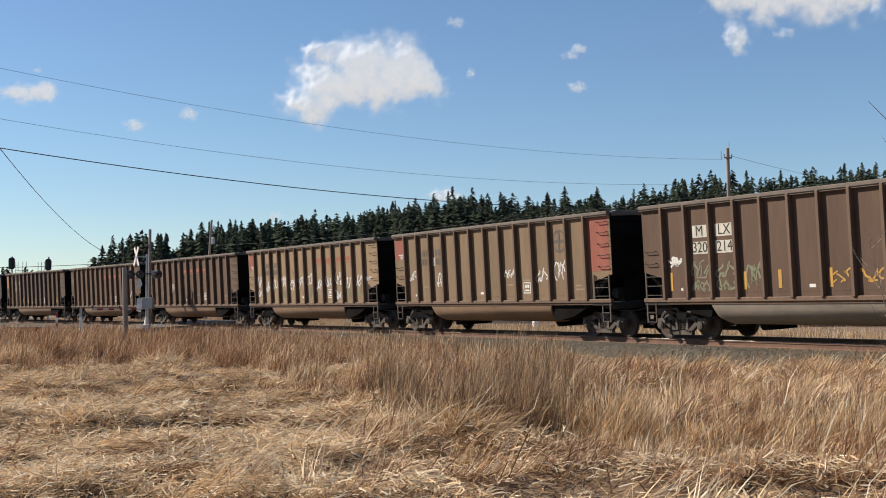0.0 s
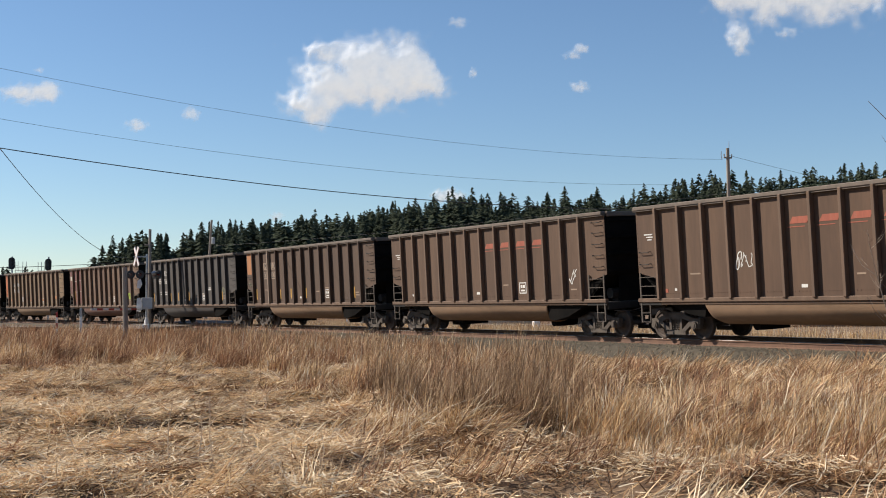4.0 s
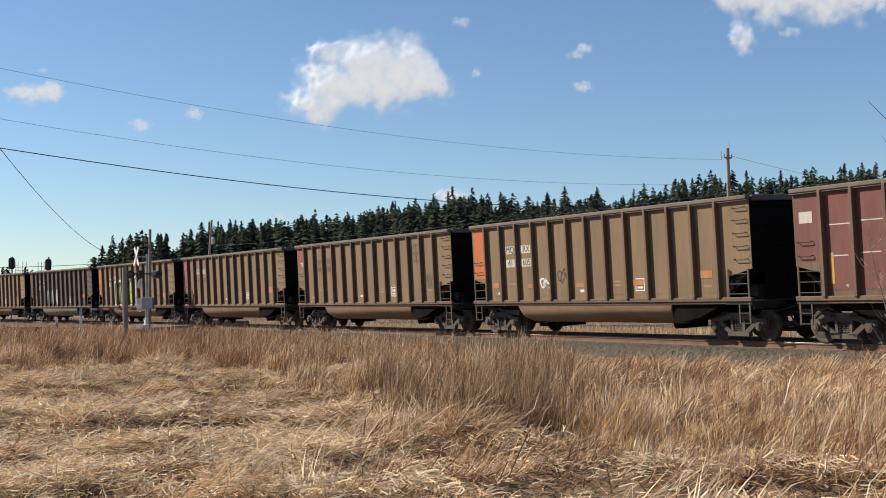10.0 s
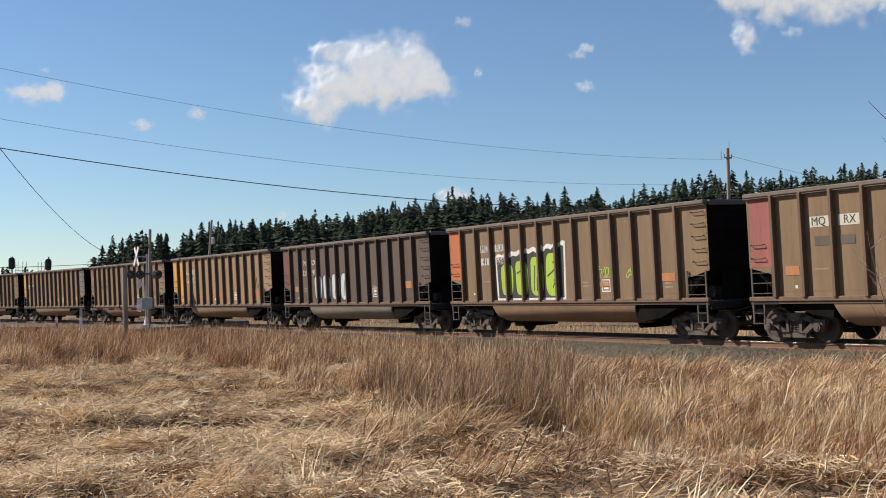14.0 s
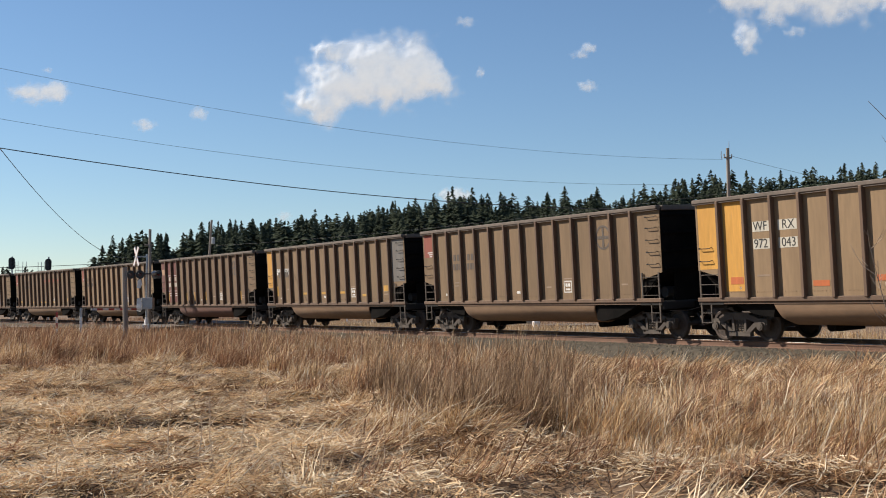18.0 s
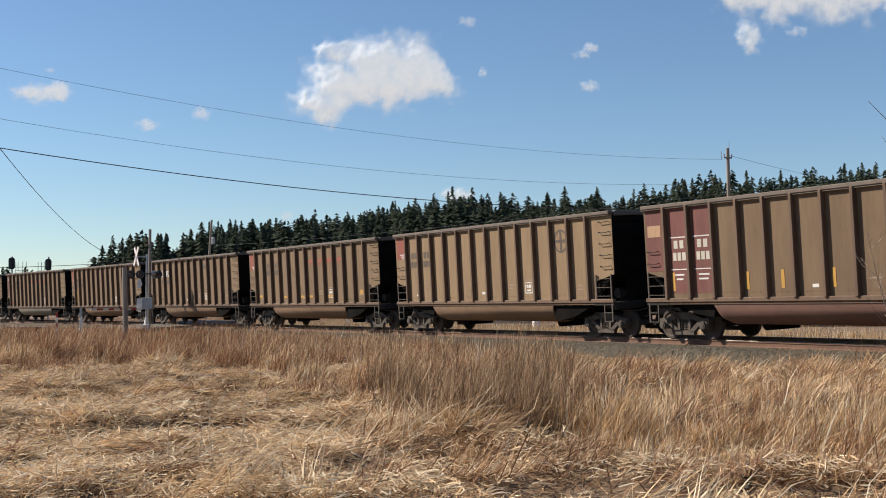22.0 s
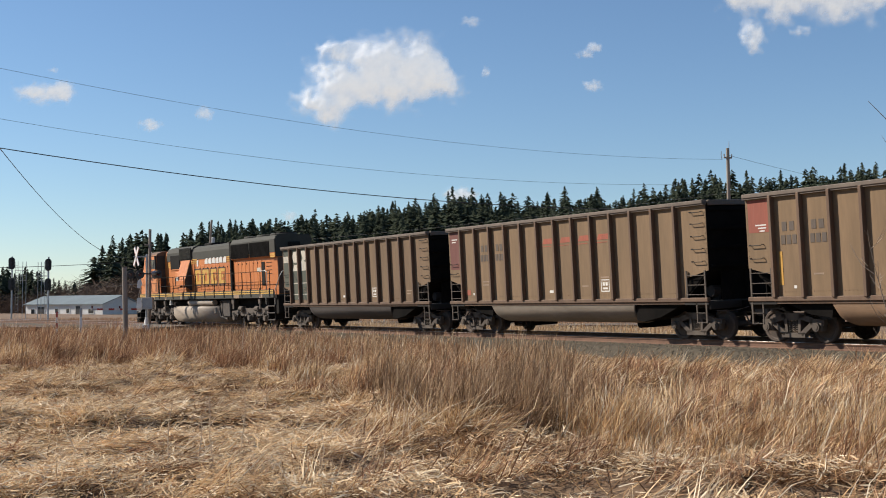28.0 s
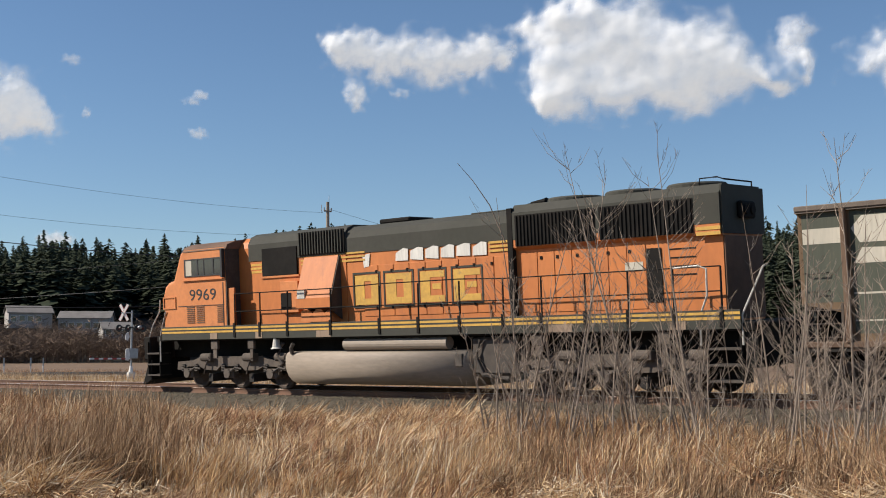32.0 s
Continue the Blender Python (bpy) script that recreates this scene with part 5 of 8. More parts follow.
        tube(bm, [(4.2, y, 4.97), (4.2 + dx * 0.7, y, 4.98), (4.2 + dx, y, 4.98)], 0.03, 8, 0.10)
        part("trumpet", bm, M["l_black"], horn)
    bm = shape()
    box(bm, 4.15, 4.3, -0.25, 0.25, 4.74, 4.96)
    part("horn_bracket", bm, M["l_black"], horn)
    bm = shape()
    tube(bm, [(9.45, -0.7, 4.88), (9.45, -0.7, 5.06), (9.9, -0.7, 5.06), (10.05, -0.7, 5.0), (10.05, 0.7, 5.0), (10.05, 0.7, 4.88)], 0.02, 6)
    part("roof_rail", bm, M["l_black"], loco)
    # handrails
    rail = new("handrail")
    rail.parent = loco
    xs = [-6.4, -5.2, -3.95, -2.1, -0.15, 1.3, 2.75, 4.2, 5.4, 6.7, 7.9, 9.1, 10.3]
    for i, x in enumerate(xs):
        bm = shape()
        h = 3.0
        tube(bm, [(x, -1.545, 2.0), (x, -1.53, h)], 0.024, 6)
        box(bm, x - 0.05, x + 0.05, -1.60, -1.575, 1.66, 2.1, 0.006)
        part("stanchion", bm, M["l_black"], rail)
    for z in (3.0, 2.45):
        bm = shape()
        tube(bm, [(x, -1.53, z + (0.05 if -2 < x < 4 and z > 2.8 else 0)) for x in xs], 0.018, 6)
        part("rail_bar", bm, M["l_black"], rail)
    bm = shape()
    tube(bm, [(9.1, -1.53, 3.0), (9.75, -1.53, 3.03), (9.95, -1.53, 2.95), (9.95, -1.55, 2.35), (9.75, -1.55, 1.9), (9.75, -1.55, 1.25)], 0.024, 6)
    part("step_grab", bm, M["l_steel"], rail, "pale bent grab rail by the rear steps")
    bm = shape()
    tube(bm, [(10.75, -1.5, 1.25), (10.75, -1.5, 1.9), (11.1, -1.35, 2.7), (11.15, -1.2, 2.95), (11.1, -0.9, 3.0)], 0.024, 6)
    part("step_grab", bm, M["l_steel"], rail)
    bm = shape()
    tube(bm, [(-10.35, -1.5, 0.9), (-10.35, -1.5, 1.7), (-10.2, -1.5, 2.1), (-9.95, -1.54, 2.55)], 0.024, 6)
    part("step_grab", bm, M["l_steel"], rail)
    bm = shape()
    tube(bm, [(-11.15, -1.35, 0.75), (-11.15, -1.35, 1.7), (-10.95, -1.35, 2.1), (-10.55, -1.35, 2.55), (-10.5, -1.35, 2.95)], 0.024, 6)
    part("step_grab", bm, M["l_steel"], rail)
    # steps at both ends
    for e in (-1, 1):
        st = new("corner_steps")
        st.parent = loco
        x0, x1 = (-11.1, -10.4) if e < 0 else (9.85, 10.7)
        bm = shape()
        box(bm, x0, x0 + 0.04, -1.5, -1.0, 0.40, 1.56)
        box(bm, x1 - 0.04, x1, -1.5, -1.0, 0.40, 1.56)
        box(bm, x0, x1, -1.05, -1.0, 0.40, 1.56)
        part("step_box", bm, M["l_black"], st)
        for z in (0.42, 0.78, 1.14):
            bm = shape()
            box(bm, x0, x1, -1.52, -1.05, z, z + 0.05)
            part("tread_plate", bm, M["l_gear"], st)
        bm = shape()
        xe = -11.0 if e < 0 else 10.75
        box(bm, min(xe, xe + e * 0.35), max(xe, xe + e * 0.35), -1.45, 1.45, 0.75 if e > 0 else 0.95, 1.72, 0.03)
        part("end_plate", bm, M["l_black"], loco)
        o = linked("coupler", CAR["coupler"], M["truck"], loco)
        o.matrix_basis = pose(e * 10.75 - (0.3 if e < 0 else -0.0), 0, 0.86, 0, 0, 0 if e > 0 else 180)
    bm = shape()
    prism(bm, [(-11.1, 0.95), (-11.5, 0.14), (-11.42, 0.12), (-11.0, 0.3), (-10.95, 0.95)], -1.42, 1.42)
    part("plough", bm, M["l_black"], loco)
    bm = shape()
    for y in (-0.45, 0.45):
        box(bm, -10.3, -10.1, y - 0.15, y + 0.15, 2.2, 2.5, 0.03)
    part("ditch_lights", bm, M["l_black"], loco)
    # fuel tank, air reservoir, bell, blower ducts
    bm = shape()
    half = [(-1.34, 1.18), (-1.43, 1.14), (-1.48, 1.05), (-1.50, 0.92), (-1.50, 0.78), (-1.47, 0.62), (-1.40, 0.47), (-1.29, 0.34), (-1.14, 0.25), (-0.95, 0.20)]
    tank = half + [(-y, z) for y, z in half[::-1]]
    prism(bm, tank, -4.2, 2.85, "x")
    bmesh.ops.bevel(bm, geom=[e for e in bm.edges if abs(e.verts[0].co.x - e.verts[1].co.x) < 0.01], offset=0.04, segments=2, affect="EDGES")
    ft = part("fuel_tank", bm, M["l_tank"], loco, "pale dusty fuel tank", True)
    bm = shape()
    box(bm, 2.5, 2.75, -1.53, -1.35, 0.75, 1.1, 0.02)
    part("fuel_gauge", bm, M["l_gear"], ft)
    bm = shape()
    tube(bm, [(-3.9, -1.45, 1.12), (-3.9, -1.5, 1.3), (-3.8, -1.5, 1.42)], 0.06, 8)
    part("filler", bm, M["l_gear"], ft)
    bm = shape()
    cylinder(bm, (-1.73, -1.32, 1.38), (2.17, -1.32, 1.38), 0.17, 16)
    part("air_reservoir", bm, M["l_tank"], loco)
    bm = shape()
    lathe(bm, [(0.02, 0.34), (0.09, 0.31), (0.11, 0.2), (0.13, 0.06), (0.18, 0.0)], 14, Matrix.Translation((-4.6, -1.45, 1.28)) @ Matrix.Rotation(radians(90), 4, "X"))
    part("bell", bm, M["l_steel"], loco)
    bm = shape()
    box(bm, 2.95, 4.4, -1.35, 1.35, 0.55, 1.5, 0.05)
    part("blower_box", bm, M["l_gear"], loco)
    bm = shape()
    tube(bm, [(3.3, -1.4, 1.45), (3.15, -1.45, 1.0), (3.4, -1.45, 0.55), (4.2, -1.4, 0.45)], 0.07, 8)
    part("air_pipe", bm, M["l_gear"], loco)
    bm = shape()
    tube(bm, [(-4.4, -1.35, 1.45), (-4.6, -1.4, 1.1), (-4.4, -1.4, 0.8)], 0.07, 8)
    part("air_pipe", bm, M["l_gear"], loco)
    # trucks
    for e in (-1, 1):
        tr = new("six_wheel_truck")
        tr.parent = loco
        tr.location = (e * 7.05, 0, 0)
        for y in (-1.18, 1.18):
            bm = shape()
            prism(bm, [(-2.75, 0.62), (-2.7, 0.88), (-1.9, 0.92), (-1.5, 1.04), (1.5, 1.04), (1.9, 0.92), (2.7, 0.88), (2.75, 0.62), (2.35, 0.60), (2.2, 0.72), (1.6, 0.74), (1.3, 0.62), (0.7, 0.60), (0.5, 0.74), (-0.5, 0.74), (-0.7, 0.60), (-1.3, 0.62), (-1.6, 0.74), (-2.2, 0.72), (-2.35, 0.60)], y - 0.07, y + 0.07)
            fr = part("truck_frame", bm, M["l_truck"], tr)
        for x in (-2.05, 0.0, 2.05):
            bm = shape()
            box(bm, x - 0.24, x + 0.24, -1.36, -1.08, 0.36, 0.66, 0.04)
            cylinder(bm, (x, -1.36, 0.52), (x, -1.42, 0.52), 0.15, 14)
            part("axle_box", bm, M["l_truck"], tr)
            for dx in (-0.33, 0.33):
                bm = shape()
                for j in range(5):
                    cylinder(bm, (x + dx - 0.09, -1.28, 0.58 + j * 0.05), (x + dx + 0.09, -1.28, 0.60 + j * 0.05), 0.02, 5)
                part("coil_spring", bm, M["l_gear"], tr)
            bm = shape()
            tube(bm, [(x + 0.1, -1.40, 0.56), (x + 0.45, -1.42, 0.70), (x + 0.7, -1.40, 0.66)], 0.03, 6)
            part("damper", bm, M["l_gear"], tr)
            w = linked("wheelset", CAR["wheelset"], M["wheel"], tr)
            w.matrix_basis = pose(x, 0, 0.52) @ Matrix.Diagonal((1.14, 1, 1.14, 1))
        for x in (-1.1, 1.0, 2.5):
            bm = shape()
            cylinder(bm, (x - 0.2, -1.32, 1.02), (x + 0.25, -1.32, 1.02), 0.13, 12)
            box(bm, x + 0.2, x + 0.32, -1.42, -1.2, 0.9, 1.14, 0.02)
            tube(bm, [(x + 0.1, -1.36, 0.95), (x + 0.0, -1.4, 0.7), (x - 0.1, -1.36, 0.5)], 0.025, 6)
            part("brake_cylinder", bm, M["l_truck"], tr)
        bm = shape()
        box(bm, -2.4, 2.4, -1.0, 1.0, 0.5, 1.0)
        for x in (-1.0, 1.0):
            box(bm, x - 0.1, x + 0.1, -1.25, 1.25, 0.25, 0.5)
        part("truck_core", bm, M["grime"], tr)
    for x, w in ((-7.7, 0.35), (-5.9, 0.3), (5.0, 0.35), (8.6, 0.3)):
        bm = shape()
        box(bm, x, x + w, -1.50, -1.40, 1.28, 1.56, 0.02)
        box(bm, x + 0.1, x + w - 0.08, -1.48, -1.42, 1.0, 1.3)
        part("frame_bracket", bm, M["l_truck"], loco)
    TRAIN.append((loco, 1.86 - 7.275 - PITCH * 21 - PITCH / 2 - 22.55 / 2))
    return loco


LOCO = locomotive()

# ---- crossing, poles and wires ----
M["roof_grey"] = surface("metal_roof", (0.20, 0.24, 0.24), (0.16, 0.19, 0.19), 0.5, 0.2, big=0.3, fine=3, bump=0.03)
M["siding"] = surface("white_siding", (0.70, 0.69, 0.66), (0.60, 0.59, 0.56), 0.7, big=0.3, fine=3, stretch=(1, 1, 3), bump=0.05)
M["house_wall"] = surface("dull_house_siding", (0.40, 0.38, 0.35), (0.32, 0.30, 0.28), 0.8, big=0.3, fine=3, bump=0.05)
M["house_roof"] = surface("dark_shingles", (0.20, 0.185, 0.175), (0.15, 0.14, 0.13), 0.9, big=0.4, fine=3, bump=0.1)
M["conifer"] = surface("conifer_needles", (0.064, 0.076, 0.050), (0.045, 0.055, 0.037), 0.9, big=0.15, fine=1.5, bump=0.0, island=0.18, spec=0.02)
M["bark"] = surface("bark", (0.11, 0.085, 0.065), (0.075, 0.058, 0.045), 0.95, big=1, fine=8, bump=0.3)
M["thicket"] = surface("bare_thicket_twigs", (0.19, 0.135, 0.10), (0.13, 0.092, 0.068), 0.95, big=0.1, fine=1, bump=0.0, island=0.35, spec=0.1)
M["hill"] = surface("hillside_scrub", (0.070, 0.055, 0.035), (0.045, 0.04, 0.026), 0.95, big=0.03, fine=0.4, bump=0.0)
M["lens_red"] = surface("dark_red_lens", (0.10, 0.012, 0.012), (0.08, 0.01, 0.01), 0.25, big=4, fine=20, bump=0)


def wood_pole(name, base, top, r0, r1, label, arms=()):
    base, top = Vector(base), Vector(top)
    p = thing(name, label, "pole")
    p.location = base
    bm = shape()
    n = 7
    tube(bm, [(top - base) * (i / n) + Vector((0, 0, -0.3 if i == 0 else 0)) for i in range(n + 1)], r0, 10, r1)
    part("shaft", bm, M["wood_pole"], p)
    for z, half, d in arms:
        at = (top - base) * ((z - base.z) / (top.z - base.z))
        d = Vector((d[0], d[1], 0)).normalized()
        bm = shape()
        tube(bm, [at - d * half, at + d * half], 0.06, 4)
        arm = part("crossarm", bm, M["wood_pole"], p)
        for k in (-0.95, 0.95):
            q = at + d * half * k
            bm = shape()
            tube(bm, [q, q + Vector((0, 0, 0.10)), q + Vector((0, 0, 0.14)), q + Vector((0, 0, 0.26))], 0.035, 8, 0.05)
            part("insulator", bm, M["galv"], arm)
    return p


def wire(a, b, sag, r, label="thin black overhead wire"):
    a, b = Vector(a), Vector(b)
    bm = shape()
    tube(bm, [a.lerp(b, i / 28) - Vector((0, 0, sag * 4 * (i / 28) * (1 - i / 28))) for i in range(29)], r, 4)
    return tagged(part("overhead_wire", bm, M["wire"]), label, "wire", "overhead wires")


POLE_R = (20.95, 87.5)
POLE_L = (-22.3, 56.0)
pr = wood_pole("utility_pole", (POLE_R[0] + 0.1, POLE_R[1], -0.6), (POLE_R[0], POLE_R[1], 12.6), 0.17, 0.12, "weathered wooden utility pole beyond the track with a short crossarm", [(11.9, 0.32, (-1, -0.25))])
bm = shape()
tube(bm, [(-0.55, -0.14, 12.35), (-0.62, -0.14, 12.6), (-0.60, -0.14, 12.95)], 0.03, 6)
part("pin", bm, M["galv"], pr)
bm = shape()
tube(bm, [(0, 0, 13.0), (0, 0, 13.7)], 0.02, 5)
part("pin", bm, M["galv"], pr)
pl = wood_pole("utility_pole", (POLE_L[0], POLE_L[1], -0.7), (POLE_L[0], POLE_L[1], 12.8), 0.17, 0.12, "weathered wooden utility pole with a crossarm beside the field", [(12.2, 1.3, (1, 0.3))])
wire((-21.1, 56.3, 12.4), (20.5, 87.3, 11.75), 1.05, 0.008)
wire((POLE_L[0] + 0.1, 56.0, 10.15), (20.9, 87.4, 10.0), 1.15, 0.008)
wire((POLE_L[0] + 0.1, 56.0, 8.75), (20.9, 87.4, 8.1), 1.02, 0.023, "thick black cable slung between wooden poles")
wire((POLE_L[0], 56.0, 10.4), (-37.5, 142.0, 7.0), 1.8, 0.025, "black service cable hanging down towards the crossing")
wire((21.0, 87.6, 12.1), (60.0, 110.0, 9.0), 0.8, 0.011)
wood_pole("utility_pole", (-29.2, 147.2, 0.0), (-28.55, 147.4, 11.9), 0.19, 0.13, "tall leaning wooden utility pole with a small transformer", [])
bm = shape()
lathe(bm, [(0.05, 0.0), (0.22, 0.03), (0.22, 0.75), (0.18, 0.8), (0.05, 0.84)], 14, pose(0.95, -0.3, 8.9, 90))
part("transformer", bm, M["galv"], bpy.data.objects["utility_pole.002"])
wire((-28.2, 147.3, 7.6), (40.0, 170.0, 9.5), 1.2, 0.03, "pale sagging cable along the far road")
wire((-28.2, 147.3, 7.6), (-75.0, 120.0, 6.0), 1.2, 0.03, "pale sagging cable along the far road")
post = wood_pole("wooden_post", (-14.55, 55.0, -0.8), (-14.65, 55.0, 2.85), 0.12, 0.11, "grey weathered wooden post standing in tall grass")


wire((-28.4, 147.3, 6.4), (20.9, 87.5, 7.2), 0.45, 0.022, "grey telephone cable slung before the wood")
wire((-28.4, 147.3, 8.7), (20.9, 87.5, 9.3), 0.45, 0.011)
wire((-28.4, 147.3, 6.4), (-90.0, 310.0, 7.0), 1.0, 0.022, "grey telephone cable slung before the wood")


def crossing_signal(m, arm_dir, label):
    """Mast with crossbuck, paired flashing lights, bell, box and lowered gate."""
    c = thing("crossing_signal", label, "crossing signal", "crossing signals", m)
    bm = shape()
    tube(bm, [(0, 0, 0.2), (0, 0, 4.4)], 0.065, 10)
    part("mast", bm, M["galv"], c)
    bm = shape()
    box(bm, -0.22, 0.22, -0.22, 0.22, -0.6, 0.12, 0.02)
    tube(bm, [(0, 0, 0.1), (0, 0, 0.55)], 0.16, 10, 0.09)
    part("foundation", bm, M["white"], c)
    buck = new("crossbuck")
    buck.parent = c
    buck.matrix_basis = pose(-0.62, -0.12, 4.25, 0, 0, -52)
    for a in (-1, 1):
        bm = shape()
        box(bm, -0.64, 0.64, -0.012, 0.012, -0.115, 0.115)
        b = part("blade", bm, M["white"], buck)
        b.matrix_basis = pose(0, 0.014 * a, 0, 0, 60 * a, 0)
        bm = shape()
        for z in (-0.112, 0.092):
            box(bm, -0.64, 0.64, -0.016, -0.0125, z, z + 0.02)
        part("red_edge", bm, M["red"], b)
    bm = shape()
    box(bm, -0.8, 0.05, -0.1, -0.06, 4.2, 4.28)
    part("bracket", bm, M["galv"], c)
    for x, y in ((-0.95, -0.15), (-0.35, -0.25), (0.45, 0.1), (0.75, -0.15)):
        lt = new("flasher")
        lt.parent = c
        lt.matrix_basis = pose(x, y, 3.15, 0, 0, 20 if x < 0 else -25)
        bm = shape()
        lathe(bm, [(0.25, 0.0), (0.26, 0.01), (0.26, 0.025), (0.02, 0.03)], 18)
        part("backboard", bm, M["black"], lt)
        bm = shape()
        tube(bm, [(0, 0.02, 0), (0, 0.22, 0)], 0.11, 12, 0.07)
        part("housing", bm, M["black"], lt)
        bm = shape()
        lathe(bm, [(0.10, -0.012), (0.105, 0.0), (0.02, 0.002)], 14)
        part("lens", bm, M["lens_red"], lt)
        bm = shape()
        prism(bm, [(-0.12, 0.02), (-0.09, 0.10), (0, 0.13), (0.09, 0.10), (0.12, 0.02), (0.105, 0.02), (0.08, 0.085), (0, 0.115), (-0.08, 0.085), (-0.105, 0.02)], -0.25, 0.0)
        part("hood", bm, M["black"], lt)
    bm = shape()
    tube(bm, [(-1.0, -0.05, 3.2), (0.8, -0.05, 3.2)], 0.04, 8)
    part("light_arm", bm, M["black"], c)
    bm = shape()
    lathe(bm, [(0.02, 0.0), (0.14, 0.03), (0.17, 0.12), (0.13, 0.2), (0.03, 0.23)], 16, pose(0.5, -0.25, 3.12, 90))
    part("bell", bm, M["galv"], c)
    bm = shape()
    box(bm, -0.28, 0.42, -0.25, 0.25, 1.05, 1.75, 0.03)
    mech = part("gate_mechanism", bm, M["galv"], c)
    bm = shape()
    prism(bm, [(-0.55, 0.95), (-0.30, 0.90), (-0.18, 1.35), (-0.32, 1.75), (-0.50, 1.7)], -0.33, -0.27)
    part("counterweight", bm, M["white"], mech)
    bm = shape()
    prism(bm, [(-0.52, 2.35), (-0.35, 2.30), (-0.22, 2.55), (-0.32, 2.9), (-0.5, 2.75)], -0.25, -0.2)
    part("counterweight", bm, M["white"], mech)
    arm = new("gate_arm")
    arm.parent = c
    ax, ay = arm_dir
    L = math.hypot(ax, ay)
    arm.matrix_basis = pose(-0.2, -0.3, 1.05, 0, 0, math.degrees(math.atan2(ay, ax)))
    n = 9
    for i in range(n):
        bm = shape()
        box(bm, L * i / n, L * (i + 1) / n, -0.015, 0.015, -0.055, 0.055)
        part("stripe", bm, M["red" if i % 2 else "white"], arm)
    for k in (0.45, 0.98):
        bm = shape()
        tube(bm, [(L * k, 0, 0.06), (L * k, 0, 0.2)], 0.05, 8)
        part("gate_light", bm, M["lens_red"], arm)
    return c


crossing_signal(pose(-18.0, 72.7, -0.12), (-2.2, -3.0), "railway crossing signal with crossbuck, flashers and lowered striped gate")
crossing_signal(pose(6.35, 82.0, -0.1, 0, 0, 15) @ Matrix.Diagonal((0.95, 0.95, 0.95, 1)), (-3.0, -0.6), "railway crossing signal with crossbuck and lowered gate beyond the track")
bm = shape()
tube(bm, [(0, 0, -0.4), (0, 0, 5.95)], 0.11, 10, 0.085)
mp = thing("mast_pole", "slender grey pole beside the crossing signal", "pole", m=pose(-18.05, 73.6, -0.1))
part("shaft", bm, M["wood_pole"], mp)
bm = shape()
box(bm, -0.35, 0.25, -0.05, 0.05, 4.95, 5.03)
part("crossarm", bm, M["wood_pole"], mp)


def signal_mast(m, heads, label):
    s = thing("railway_signal", label, "railway signal", "railway signals", m)
    bm = shape()
    tube(bm, [(0, 0, -0.5), (0, 0, 6.4)], 0.08, 10)
    part("mast", bm, M["galv"], s)
    for z in heads:
        h = new("signal_head")
        h.parent = s
        h.location = (0, -0.12, z)
        bm = shape()
        n = 22
        prism(bm, [(0.33 * math.cos(2 * math.pi * j / n), 0.30 * math.sin(2 * math.pi * j / n) + (0.32 if math.sin(2 * math.pi * j / n) > 0 else -0.32)) for j in range(n)], -0.02, 0.02)
        part("target", bm, M["black"], h)
        for k in (-0.38, 0.0, 0.38):
            bm = shape()
            tube(bm, [(0, -0.02, k), (0, -0.26, k)], 0.12, 10, 0.13)
            part("lens_hood", bm, M["black"], h)
        bm = shape()
        box(bm, -0.16, 0.16, 0.02, 0.3, -0.5, 0.5)
        part("case", bm, M["black"], h)
    lad = new("ladder")
    lad.parent = s
    for x in (0.22, 0.52):
        bm = shape()
        tube(bm, [(x, 0.4, -0.4), (x, 0.25, 5.9)], 0.02, 5)
        part("stile", bm, M["galv"], lad)
    for j in range(16):
        bm = shape()
        z = 0.1 + j * 0.36
        tube(bm, [(0.22, 0.39 - 0.024 * z, z), (0.52, 0.39 - 0.024 * z, z)], 0.012, 4)
        part("rung", bm, M["galv"], lad)
    plat = new("platform")
    plat.parent = s
    for z in (4.0, 4.5, 5.0):
        bm = shape()
        tube(bm, [(0.1, 0.5, z), (1.25, 0.5, z)], 0.022, 5)
        part("guard_rail", bm, M["galv"], plat)
    for x in (0.15, 0.7, 1.25):
        bm = shape()
        tube(bm, [(x, 0.5, 3.6), (x, 0.5, 5.0)], 0.022, 5)
        part("guard_post", bm, M["galv"], plat)
    for x in (0.9, 1.25):
        bm = shape()
        tube(bm, [(x, 0.5, -0.4), (x, 0.5, 5.9)], 0.03, 5)
        part("leg", bm, M["galv"], plat)
    return s


signal_mast(pose(-43.6, 121.0, -0.1), (5.7, 3.6), "railway signal with dark oval targets on a ladder mast")
signal_mast(pose(-40.3, 122.2, -0.1) @ Matrix.Diagonal((-1, 1, 1, 1)), (5.6, 3.6), "railway signal with dark oval targets on a ladder mast")


def marker(x, y, z, h, w, keys, label):
    p = thing("marker_post", label, "marker post", "marker posts", pose(x, y, z))
    n = len(keys)
    for i, k in enumerate(keys):
        bm = shape()
        box(bm, -w / 2, w / 2, -0.04, 0.04, -0.3 if i == 0 else h * i / n, h * (i + 1) / n, 0.01)
        part("band", bm, M[k], p)


marker(-20.25, 67.0, -0.45, 1.45, 0.13, ("white", "white", "galv"), "white trackside marker post in tall grass")
marker(-21.6, 67.0, -0.45, 1.25, 0.09, ("white", "red", "white", "red"), "thin red and white trackside marker post")
for i in range(7):
    marker(-9.0 + i * 1.7 + (0.6 if i % 2 else 0), 112.0 + i, -0.5, 1.5, 0.12, ("white", "galv"), "pale guide post beside the far road")

